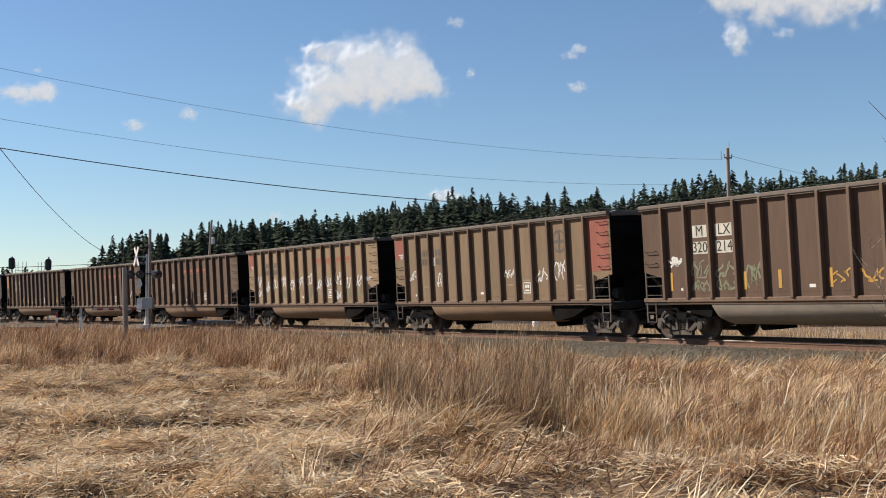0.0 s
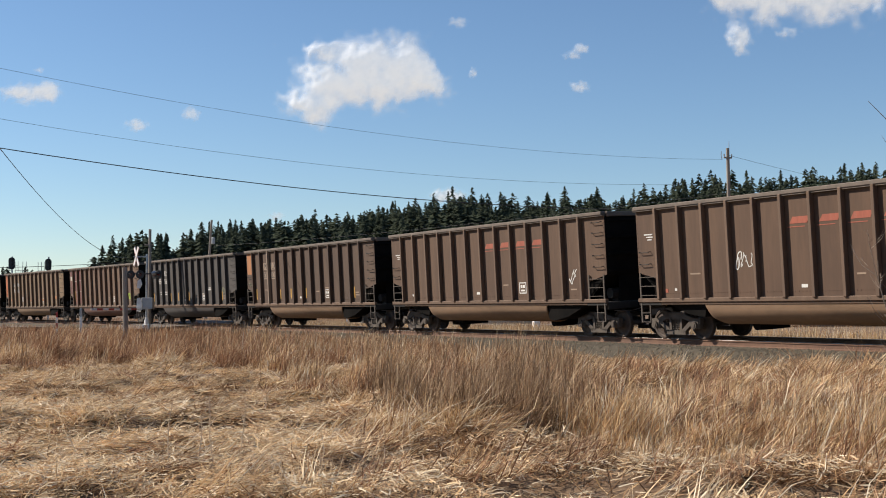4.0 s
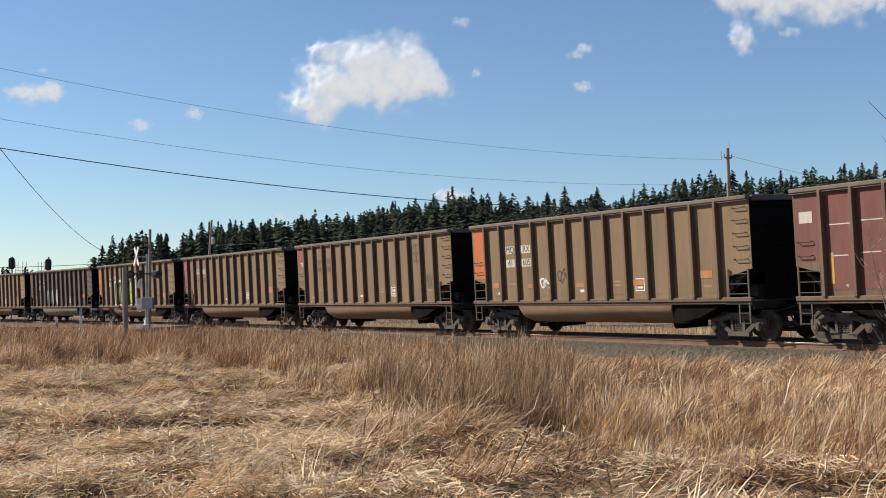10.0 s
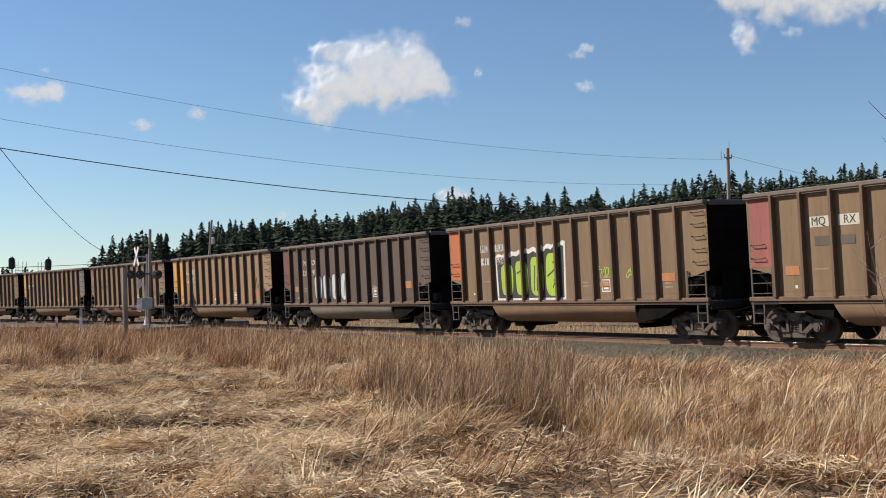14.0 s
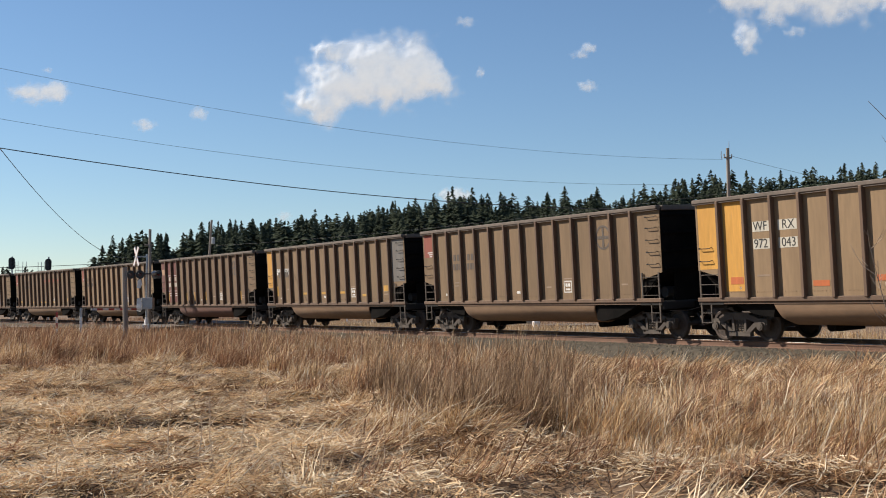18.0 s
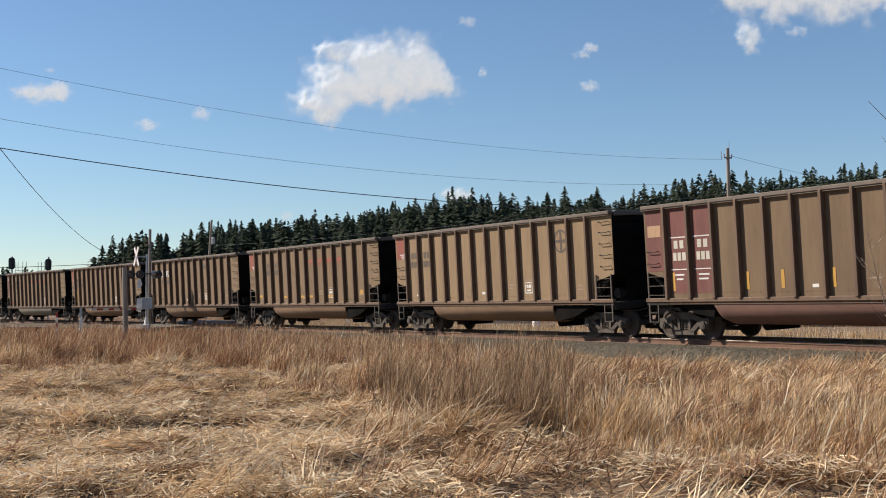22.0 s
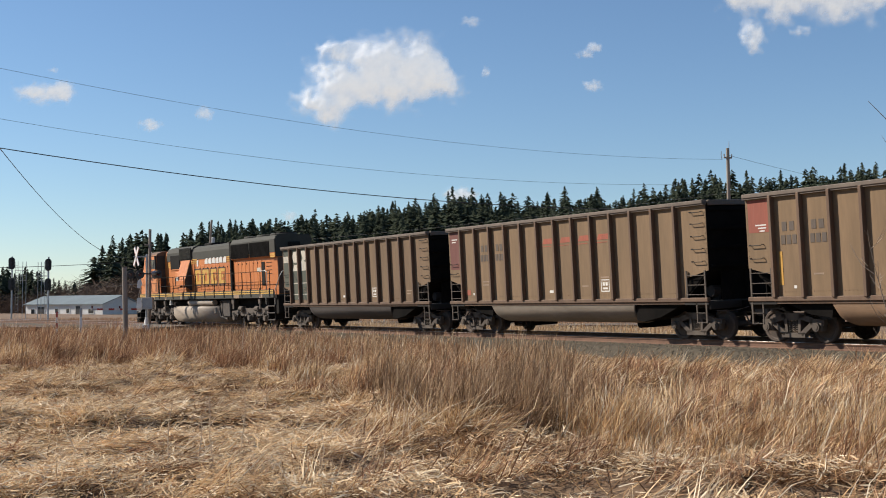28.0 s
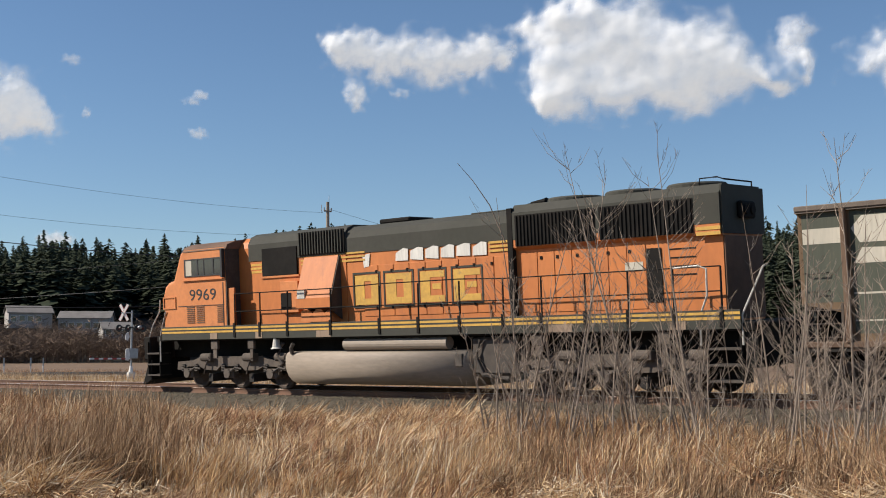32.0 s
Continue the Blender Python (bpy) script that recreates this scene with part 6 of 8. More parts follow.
# road beyond the track, with a concrete kerb
bm = shape()
prism(bm, [(-60, 92.0), (-13.0, 93.0), (40, 96.0), (40, 103), (-60, 100)], -0.60, -0.42, "z")
tagged(part("road", bm, M["asphalt"]), "pale worn asphalt road beyond the track", "road", kind="structure")
bm = shape()
prism(bm, [(-14.2, 98.8), (8.0, 100.6), (8.0, 101.1), (-14.2, 99.3)], -0.5, -0.16, "z")
tagged(part("kerb", bm, M["concrete"]), "low pale concrete kerb along the road", "kerb", kind="structure")
# crossing deck where the road meets the rails
_x, _y, _h = on_track(-44.0)
bm = shape()
box(bm, -4.5, 4.5, -0.66, 0.66, -0.2, -0.005)
box(bm, -4.5, 4.5, -4.5, -0.86, -0.25, -0.01)
box(bm, -4.5, 4.5, 0.86, 3.0, -0.25, -0.01)
deck = tagged(part("crossing_deck", bm, M["asphalt"]), "worn asphalt road crossing between the rails", "crossing", kind="structure")
deck.matrix_basis = Matrix.Translation((_x, _y, 0)) @ Matrix.Rotation(_h, 4, "Z") @ Matrix.Rotation(BANK, 4, "X")


def gable(name, label, m, w, d, h, rise, wall, roof, windows, ridge_x=True, category="building"):
    """A building with walls, pitched roof, doors and windows on the side that is seen."""
    b = thing(name, label, category, "", m)
    bm = shape()
    if ridge_x:
        prism(bm, [(-d / 2, -1), (-d / 2, h), (0, h + rise), (d / 2, h), (d / 2, -1)], -w / 2, w / 2, "x")
    else:
        prism(bm, [(-w / 2, -1), (-w / 2, h), (0, h + rise), (w / 2, h), (w / 2, -1)], -d / 2, d / 2, "y")
    part("wall", bm, M[wall], b)
    e = 0.4
    for sg in (-1, 1):
        bm = shape()
        if ridge_x:
            k = rise / (d / 2)
            prism(bm, [(0, h + rise + 0.03), (sg * (d / 2 + e), h - k * e + 0.03), (sg * (d / 2 + e), h - k * e + 0.18), (0, h + rise + 0.2)], -w / 2 - e, w / 2 + e, "x")
        else:
            k = rise / (w / 2)
            prism(bm, [(0, h + rise + 0.03), (sg * (w / 2 + e), h - k * e + 0.03), (sg * (w / 2 + e), h - k * e + 0.18), (0, h + rise + 0.2)], -d / 2 - e, d / 2 + e, "y")
        part("roof", bm, M[roof], b)
    for x, z, ww, hh, kind in windows:
        g = new("window" if kind else "door")
        g.parent = b
        bm = shape()
        box(bm, x - ww / 2, x + ww / 2, -d / 2 - 0.05, -d / 2 - 0.01, z, z + hh)
        part("pane" if kind else "door_leaf", bm, M["glass" if kind else "black"], g)
        bm = shape()
        for a in ((x - ww / 2 - 0.1, x + ww / 2 + 0.1, z - 0.1, z), (x - ww / 2 - 0.1, x + ww / 2 + 0.1, z + hh, z + hh + 0.1), (x - ww / 2 - 0.1, x - ww / 2, z, z + hh), (x + ww / 2, x + ww / 2 + 0.1, z, z + hh)):
            box(bm, a[0], a[1], -d / 2 - 0.08, -d / 2 - 0.005, a[2], a[3])
        part("frame", bm, M["white"], g)
    return b


gable("barn", "long low white farm building with a grey metal roof", pose(-76.5, 254.0, -0.4, 0, 0, -33), 24.0, 10, 2.4, 1.7, "siding", "roof_grey", [(-9.6, 0.4, 1.2, 1.0, 1), (-7.0, 0.0, 2.4, 1.9, 0), (-2.0, 0.6, 1.0, 0.9, 1), (1.5, 0.6, 1.0, 0.9, 1), (4.6, 0.0, 1.4, 2.0, 0), (8.6, 0.5, 1.6, 1.0, 1)])
gable("shed", "low grey shed beside the white farm building", pose(-58.0, 255.0, -0.5, 0, 0, 12), 9.5, 8, 1.4, 1.0, "siding", "roof_grey", [(-2.5, 0.2, 1.6, 1.1, 0), (2.2, 0.2, 1.2, 1.0, 1)])

# ---- hill, woods and houses ----
SKYLINE = [(-24, 492), (-20.3, 488), (-17.0, 490), (-16.2, 458), (-14.3, 432), (-12.2, 430), (-11.2, 411), (-8.8, 405), (-6.0, 391), (-3.8, 379), (-2.2, 366), (-0.6, 357), (1.2, 347), (3.2, 362), (5.8, 352), (8.6, 352), (10.6, 348), (11.5, 322), (13.6, 329), (15.2, 326), (17.0, 326), (18.6, 318), (21.0, 320), (26, 318), (34, 325), (44, 345), (60, 380)]


def skyline(yaw):
    for (a, p), (b, q) in zip(SKYLINE, SKYLINE[1:]):
        if yaw <= b:
            k = max(0.0, (yaw - a) / (b - a))
            return (545.5 - (p + (q - p) * k)) / 2118.0
    return (545.5 - 380) / 2118.0


RIDGE = 540.0


def hill_z(yaw, r):
    top = max(1.0, skyline(yaw) * RIDGE + 0.93 - 21.0)
    k = min(1.0, max(0.0, (r - 250.0) / (RIDGE - 250.0)))
    return -0.9 + (top + 0.9) * (0.55 * k + 0.45 * k * k * (3 - 2 * k))


verts, faces = [], []
_yaws = [-30 + 1.5 * i for i in range(64)]
_rads = [245, 262, 280, 300, 325, 350, 380, 410, 450, 495, 540, 600, 700]
for yw in _yaws:
    for r in _rads:
        a = radians(yw)
        z = hill_z(yw, min(r, RIDGE)) - (0.1 * (r - RIDGE) if r > RIDGE else 0)
        verts.append((r * math.sin(a), r * math.cos(a), z if r > 245 else -2.0))
_n = len(_rads)
for i in range(len(_yaws) - 1):
    for j in range(_n - 1):
        faces.append((i * _n + j, i * _n + j + 1, (i + 1) * _n + j + 1, (i + 1) * _n + j))
me = bpy.data.meshes.new("hillside")
me.from_pydata(verts, [], [f[::-1] for f in faces])
me.shade_smooth()
tagged(linked("hillside", me, M["hill"]), "low wooded hillside beyond the fields", "hill", kind="structure")


def conifer_arrays(seed, tiers=22):
    """A ragged conifer, one metre high: whorls of drooping boughs round a thin stem."""
    r = random.Random(seed)
    v, f = [], []

    def tri(*p):
        k = len(v)
        v.extend(p)
        f.append((k, k + 1, k + 2))
    tri((-0.012, 0, 0), (0.012, 0, 0), (0, 0, 1.0))
    tri((0, -0.012, 0), (0, 0.012, 0), (0, 0, 1.0))
    lean = r.uniform(-0.02, 0.02)
    full, start, power = r.uniform(0.14, 0.25), r.uniform(0.05, 0.2), r.uniform(0.6, 1.0)
    for i in range(tiers * 8):
        u = r.random() ** 0.85
        z = start + (1 - start) * u
        a = r.uniform(0, 6.28)
        patch = 1 + 0.25 * math.sin(7 * z + 2 * a + seed) + 0.15 * math.sin(17 * z + seed)
        w = (full * (1 - u) ** power + 0.010) * r.uniform(0.55, 1.15) * patch
        c, s_ = math.cos(a), math.sin(a)
        half = 0.19 * w + 0.008
        drop = w * r.uniform(0.05, 0.60)
        root = (lean * z, 0, z + 0.015)
        tip = (c * w + lean * z, s_ * w, z - drop)
        mid = r.uniform(0.5, 0.75)
        e1 = (c * w * mid - s_ * half, s_ * w * mid + c * half, z - drop * 0.5 - 0.010)
        e2 = (c * w * mid + s_ * half, s_ * w * mid - c * half, z - drop * 0.5 - 0.010)
        tri(root, e1, tip)
        tri(root, tip, e2)
    return np.array(v), np.array(f)


def scatter(name, kinds, places, material, label, category):
    """Joins many copies of the shapes into one object that nobody could count."""
    vs, fs, base = [], [], 0
    for kind, (x, y, z), h, wscale, turn in places:
        v, f = kinds[kind]
        c, s_ = math.cos(turn), math.sin(turn)
        p = np.empty_like(v)
        p[:, 0] = (v[:, 0] * c - v[:, 1] * s_) * h * wscale + x
        p[:, 1] = (v[:, 0] * s_ + v[:, 1] * c) * h * wscale + y
        p[:, 2] = v[:, 2] * h + z
        vs.append(p)
        fs.append(f + base)
        base += len(v)
    me = fast_mesh(name, np.concatenate(vs), np.concatenate(fs))
    return tagged(linked(name, me, material), label, category, kind="stuff")


def fast_mesh(name, v, f):
    me = bpy.data.meshes.new(name)
    me.vertices.add(len(v))
    me.vertices.foreach_set("co", np.asarray(v, np.float32).ravel())
    k = f.shape[1]
    me.loops.add(f.size)
    me.loops.foreach_set("vertex_index", f.astype(np.int32).ravel())
    me.polygons.add(len(f))
    me.polygons.foreach_set("loop_start", np.arange(0, f.size, k, dtype=np.int32))
    me.update(calc_edges=True)
    return me


CONIFERS = [conifer_arrays(i, 20 + i % 6) for i in range(10)]
rw = random.Random(21)
places = []
for i in range(1600):
    yw = rw.uniform(-16.4, 36.0)
    if yw < -15 and rw.random() < 0.55:
        continue
    r = 330 + (RIDGE - 330) * rw.random() ** 0.75
    if -3.5 < yw < 6.0 and r < 365:
        continue
    a = radians(yw)
    h = rw.uniform(15, 23) * (1.0 if r < 480 else rw.choice((0.75, 0.95, 1.0, 1.15)))
    z = hill_z(yw, r) - 0.8
    places.append((rw.randrange(10), (r * math.sin(a), r * math.cos(a), z), h, rw.uniform(1.15, 1.85) * (1.15 if h < 18 else 1), rw.uniform(0, 6.28)))
for i in range(70):
    yw, r = rw.uniform(-22.5, -17.0), rw.uniform(285, 330)
    a = radians(yw)
    places.append((rw.randrange(10), (r * math.sin(a), r * math.cos(a), hill_z(yw, r) - 0.8), rw.uniform(8.0, 13.0) * (0.75 if yw > -18.2 else 1.0), rw.uniform(1.2, 1.9), rw.uniform(0, 6.28)))
scatter("conifer_wood", CONIFERS, places, M["conifer"], "dense dark green conifer wood covering the hill", "trees")
# single firs that stand out on the skyline
for i in range(44):
    yw = -15.8 + i * 0.90 + rw.uniform(-0.3, 0.3)
    r = rw.uniform(RIDGE - 25, RIDGE)
    a = radians(yw)
    h = rw.uniform(21, 27)
    t = thing("fir_tree", "tall dark green fir on the skyline of the wooded hill", "tree", "firs on the skyline", pose(r * math.sin(a), r * math.cos(a), hill_z(yw, r) - 0.8))
    v, f = conifer_arrays(300 + i, rw.choice((20, 23, 26)))
    part_me = fast_mesh("crown", v[6:] * np.array((h * 1.35, h * 1.35, h)), f[2:] - 6)
    linked("crown", part_me, M["conifer"], t)
    bm = shape()
    tube(bm, [(0, 0, -0.5), (0, 0, h * 0.5), (0, 0, h * 0.98)], 0.3, 6, 0.03)
    part("trunk", bm, M["bark"], t)


def thicket_arrays(seed):
    """A bare shrub, one metre high: many upright forking twigs."""
    r = random.Random(seed)
    v, f = [], []
    for i in range(64):
        a, rr = r.uniform(0, 6.28), 0.42 * math.sqrt(r.random())
        x, y = rr * math.cos(a), rr * math.sin(a)
        h = (1 - 0.5 * (rr / 0.42) ** 2) * r.uniform(0.55, 1.0)
        tx, ty = x + 0.35 * x + r.uniform(-0.08, 0.08), y + 0.35 * y + r.uniform(-0.08, 0.08)
        b = r.uniform(0, 3.14)
        wx, wy = 0.0042 * math.cos(b), 0.0042 * math.sin(b)
        k = len(v)
        v += [(x - wx, y - wy, 0), (x + wx, y + wy, 0), (tx, ty, h)]
        f.append((k, k + 1, k + 2))
        for j in range(9):
            u = r.uniform(0.25, 0.95)
            px, py, pz = x + (tx - x) * u, y + (ty - y) * u, h * u
            dx, dy, dz = r.uniform(-0.20, 0.20), r.uniform(-0.20, 0.20), r.uniform(0.04, 0.20)
            k = len(v)
            v += [(px - wx * 0.9, py - wy * 0.9, pz - 0.004), (px + wx * 0.9, py + wy * 0.9, pz + 0.005), (px + dx, py + dy, pz + dz)]
            f.append((k, k + 1, k + 2))
    return np.array(v), np.array(f)


THICKETS = [thicket_arrays(i) for i in range(6)]
places = []
for i in range(560):
    yw = rw.uniform(-24, 9)
    r = rw.uniform(262, 345)
    if yw < -13.2 and r < 275:
        continue
    a = radians(yw)
    h = rw.uniform(6.5, 12.0) * (1.1 if -14 < yw < -3 else 0.95) * (0.6 if -3 < yw < 6 and r > 285 else 1.0) * (0.8 if yw < -17.5 else 1)
    places.append((rw.randrange(6), (r * math.sin(a), r * math.cos(a), hill_z(yw, r) - 0.6), h, rw.uniform(1.0, 1.7), rw.uniform(0, 6.28)))
scatter("bare_thicket", THICKETS, places, M["thicket"], "belt of bare brown alder and bramble thicket", "bushes")

for x, y, w, h, ang, nm in ((-0.6, 322.0, 10.5, 3.0, 8, "white two-storey house with a dark roof on the hillside"), (13.5, 318.0, 12.5, 3.4, -12, "pale house with a wide dark roof on the hillside"), (-22.0, 325.0, 6.0, 2.6, 20, "small pale house half hidden by bushes"), (19.5, 300.0, 7.0, 2.4, 5, "small white house below the wood")):
    yw = math.degrees(math.atan2(x, y))
    z = hill_z(yw, math.hypot(x, y))
    up = {-0.6: 9.4, 13.5: 7.6, -22.0: 7.0, 19.5: 5.4}[x]
    n = int(w / 2.2)
    gable("house", nm, pose(x, y, up, 0, 0, ang), w, 8.0, h, 1.7, "house_wall", "house_roof", [(-w / 2 + 1.2 + i * 2.0, 0.9, 1.3, 1.3, 1) for i in range(n)], category="house")
    bm = shape()
    box(bm, x - w * 0.6, x + w * 0.6, y - 6, y + 6, z - 2, up - 0.95)
    tagged(part("house_terrace", bm, M["hill"]), "scrubby earth terrace under a hillside house", "terrace", kind="structure")

# ---- clouds ----


def cloud_material():
    m, nt, p = _nodes("cloud_vapour")
    out = nt.nodes["Material Output"]
    nt.nodes.remove(p)
    at = nt.nodes.new("ShaderNodeAttribute")
    at.attribute_name = "thickness"
    co = nt.nodes.new("ShaderNodeTexCoord")
    n = nt.nodes.new("ShaderNodeTexNoise")
    n.inputs["Scale"].default_value, n.inputs["Detail"].default_value = 0.03, 6
    nt.links.new(co.outputs["Object"], n.inputs["Vector"])
    add = nt.nodes.new("ShaderNodeMath")
    add.operation = "MULTIPLY_ADD"
    nt.links.new(n.outputs["Fac"], add.inputs[0])
    add.inputs[1].default_value = 0.30
    nt.links.new(at.outputs["Fac"], add.inputs[2])
    r = nt.nodes.new("ShaderNodeMapRange")
    r.interpolation_type = "SMOOTHSTEP"
    r.inputs["From Min"].default_value, r.inputs["From Max"].default_value = -0.04, 1.16
    nt.links.new(add.outputs[0], r.inputs["Value"])
    dif = nt.nodes.new("ShaderNodeBsdfDiffuse")
    dif.inputs["Color"].default_value = (0.37, 0.37, 0.375, 1)
    # own emission stands in for sunlight scattered inside the cloud
    glow = nt.nodes.new("ShaderNodeEmission")
    glow.inputs["Color"].default_value, glow.inputs["Strength"].default_value = (0.96, 0.98, 1.0, 1), 0.60
    s = nt.nodes.new("ShaderNodeAddShader")
    nt.links.new(dif.outputs[0], s.inputs[0])
    nt.links.new(glow.outputs[0], s.inputs[1])
    tr = nt.nodes.new("ShaderNodeBsdfTransparent")
    mx = nt.nodes.new("ShaderNodeMixShader")
    nt.links.new(r.outputs[0], mx.inputs[0])
    nt.links.new(tr.outputs[0], mx.inputs[1])
    nt.links.new(s.outputs[0], mx.inputs[2])
    nt.links.new(mx.outputs[0], out.inputs["Surface"])
    return m


M["cloud"] = cloud_material()
FAR = 3000.0
CLOUDS = []


def cloud(yaw, elev, w, h, lobes, seed, thin=0.0):
    """A far cumulus: a billowing sheet w by h metres, thick in its lobes (x, z, radius x, radius z) and fraying to nothing at its rim."""
    nx = max(36, min(130, int(w / 4.5)))
    nz = max(28, min(90, int(h / 4.5)))
    rnd = random.Random(seed)
    ox, oz = rnd.uniform(0, 500), rnd.uniform(0, 500)
    size = min(w, h)
    fq = 3.2 / size ** 0.75 / 2.6
    v, dens = [], []
    for j in range(nz + 1):
        for i in range(nx + 1):
            x, z = (i / nx * 2 - 1), (j / nz * 2 - 1)
            px, pz = x * w / 2, z * h / 2
            wx = noise.fractal((px * fq * 0.8 + ox, pz * fq * 0.8, 3.0), 0.9, 2.0, 4) * 0.20
            wz = noise.fractal((px * fq * 0.8, pz * fq * 0.8 + oz, 5.0), 0.9, 2.0, 4) * 0.22
            miss, soft_miss = 1.0, 1.0
            for lx, lz, rx, rz in lobes:
                miss *= 1 - 0.93 * math.exp(-1.55 * (((x + wx - lx) / rx) ** 2 + ((z + wz - lz) / rz) ** 2) ** 1.25)
                soft_miss *= 1 - 0.8 * math.exp(-1.3 * (((x + 0.35 * wx - lx) / rx) ** 2 + ((z + 0.35 * wz - lz) / rz) ** 2))
            body = 1 - miss
            d = 1.15 * body - 0.33 + 0.22 * noise.fractal((px * fq * 2 + ox, pz * fq * 2 + oz, 1.0), 1.0, 2.1, 5) - thin
            rim = min(1.0, 5 * (1 - abs(x)), 5 * (1 - abs(z)))
            d = d * rim - (1 - rim) * 0.5
            puff = noise.fractal((px * fq * 1.1 + ox, pz * fq * 1.1 + oz, 7.0), 1.2, 2.0, 2)
            v.append((px, -((1 - soft_miss) * 0.34 + 0.010 * puff) * size, pz))
            dens.append(d)
    v = np.array(v)
    g = np.arange((nx + 1) * (nz + 1)).reshape(nz + 1, nx + 1)
    f = np.stack([g[:-1, :-1], g[:-1, 1:], g[1:, 1:], g[1:, :-1]], -1).reshape(-1, 4)
    me = fast_mesh("cloud", v, f)
    me.shade_smooth()
    at = me.attributes.new("thickness", "FLOAT", "POINT")
    at.data.foreach_set("value", np.array(dens, np.float32))
    ob = linked("cloud", me, M["cloud"])
    ob.visible_shadow = False
    tagged(ob, "white fair-weather cumulus cloud drifting in a blue sky", "cloud", "clouds")
    CLOUDS.append((ob, yaw, elev))
    return ob


def sky_at(px, py):
    """Yaw and height in degrees of a spot in the resting view."""
    return math.degrees(math.atan((px - 784) / 2118.0)), 2.83 + math.degrees(math.atan((441 - py) / 2118.0))


U = FAR / 2118.0
PUFF = [(0.0, 0.0, 0.75, 0.75)]


def put_cloud(px, py, w, h, lobes, seed, thin=0.0):
    yw, el = sky_at(px, py)
    cloud(yw, el, w * U * 1.36, h * U * 1.36, lobes, seed, thin - 0.04 + (0.14 if w < 80 else 0.0))


# the main cloud, then the small ones about it
put_cloud(642, 142, 290, 160, [(-0.42, -0.42, 0.30, 0.34), (-0.30, -0.05, 0.34, 0.40), (-0.02, 0.25, 0.42, 0.48), (0.30, 0.22, 0.36, 0.48), (0.45, 0.02, 0.30, 0.36), (0.05, -0.1, 0.5, 0.36), (-0.40, 0.44, 0.14, 0.18)], 1)
put_cloud(52, 182, 112, 50, [(-0.3, -0.05, 0.45, 0.6), (0.2, 0.05, 0.45, 0.6)], 2, 0.0)
put_cloud(236, 230, 52, 30, PUFF, 3, 0.12)
put_cloud(332, 207, 46, 32, PUFF, 4, 0.2)
put_cloud(1020, 96, 62, 40, [(-0.15, -0.15, 0.55, 0.5), (0.25, 0.25, 0.4, 0.45)], 5, 0.24)
put_cloud(1024, 158, 55, 32, PUFF, 6, 0.22)
put_cloud(808, 40, 64, 30, PUFF, 7, 0.36)
put_cloud(1310, 84, 70, 70, [(-0.05, 0.2, 0.6, 0.5), (0.1, -0.25, 0.45, 0.5)], 8, 0.06)
put_cloud(1400, 80, 70, 38, PUFF, 9, 0.38)
put_cloud(785, 347, 75, 34, [(-0.2, 0, 0.5, 0.6), (0.3, 0.05, 0.5, 0.6)], 10, 0.0)
put_cloud(484, 384, 50, 26, PUFF, 11, 0.3)
put_cloud(835, 130, 26, 30, PUFF, 12, 0.3)
put_cloud(1440, 20, 330, 125, [(-0.3, 0.05, 0.42, 0.55), (0.15, 0.0, 0.45, 0.6), (-0.62, 0.25, 0.25, 0.4), (0.5, 0.1, 0.3, 0.4)], 13, 0.02)
cloud(28.3, 13.75, 500 * U * 1.5, 250 * U * 1.5, [(-0.42, 0.05, 0.26, 0.40), (-0.40, -0.28, 0.24, 0.26), (-0.16, 0.20, 0.34, 0.46), (0.10, 0.06, 0.36, 0.42), (0.34, -0.10, 0.34, 0.30), (-0.05, -0.26, 0.46, 0.26), (-0.36, 0.44, 0.26, 0.20), (0.56, -0.16, 0.16, 0.14)], 14)
cloud(34.9, 14.5, 85 * U * 1.5, 80 * U * 1.5, PUFF, 15, 0.16)
cloud(41.5, 13.2, 320 * U * 1.5, 150 * U * 1.5, [(-0.2, 0, 0.45, 0.55), (0.25, 0.05, 0.45, 0.5)], 16)
put_cloud(60, 145, 30, 16, PUFF, 17, 0.35)


def cloud_pose(yaw, elev, t):
    # the wind carries them slowly to the right
    a, b = radians(yaw + 0.026 * (t - 0.0)), radians(elev + 0.0015 * t)
    p = Vector((math.sin(a) * math.cos(b), math.cos(a) * math.cos(b), math.sin(b))) * FAR
    return Matrix.Translation(EYE + p) @ Matrix.Rotation(-a, 4, "Z") @ Matrix.Rotation(b, 4, "X")

# ---- grass, weeds and saplings ----


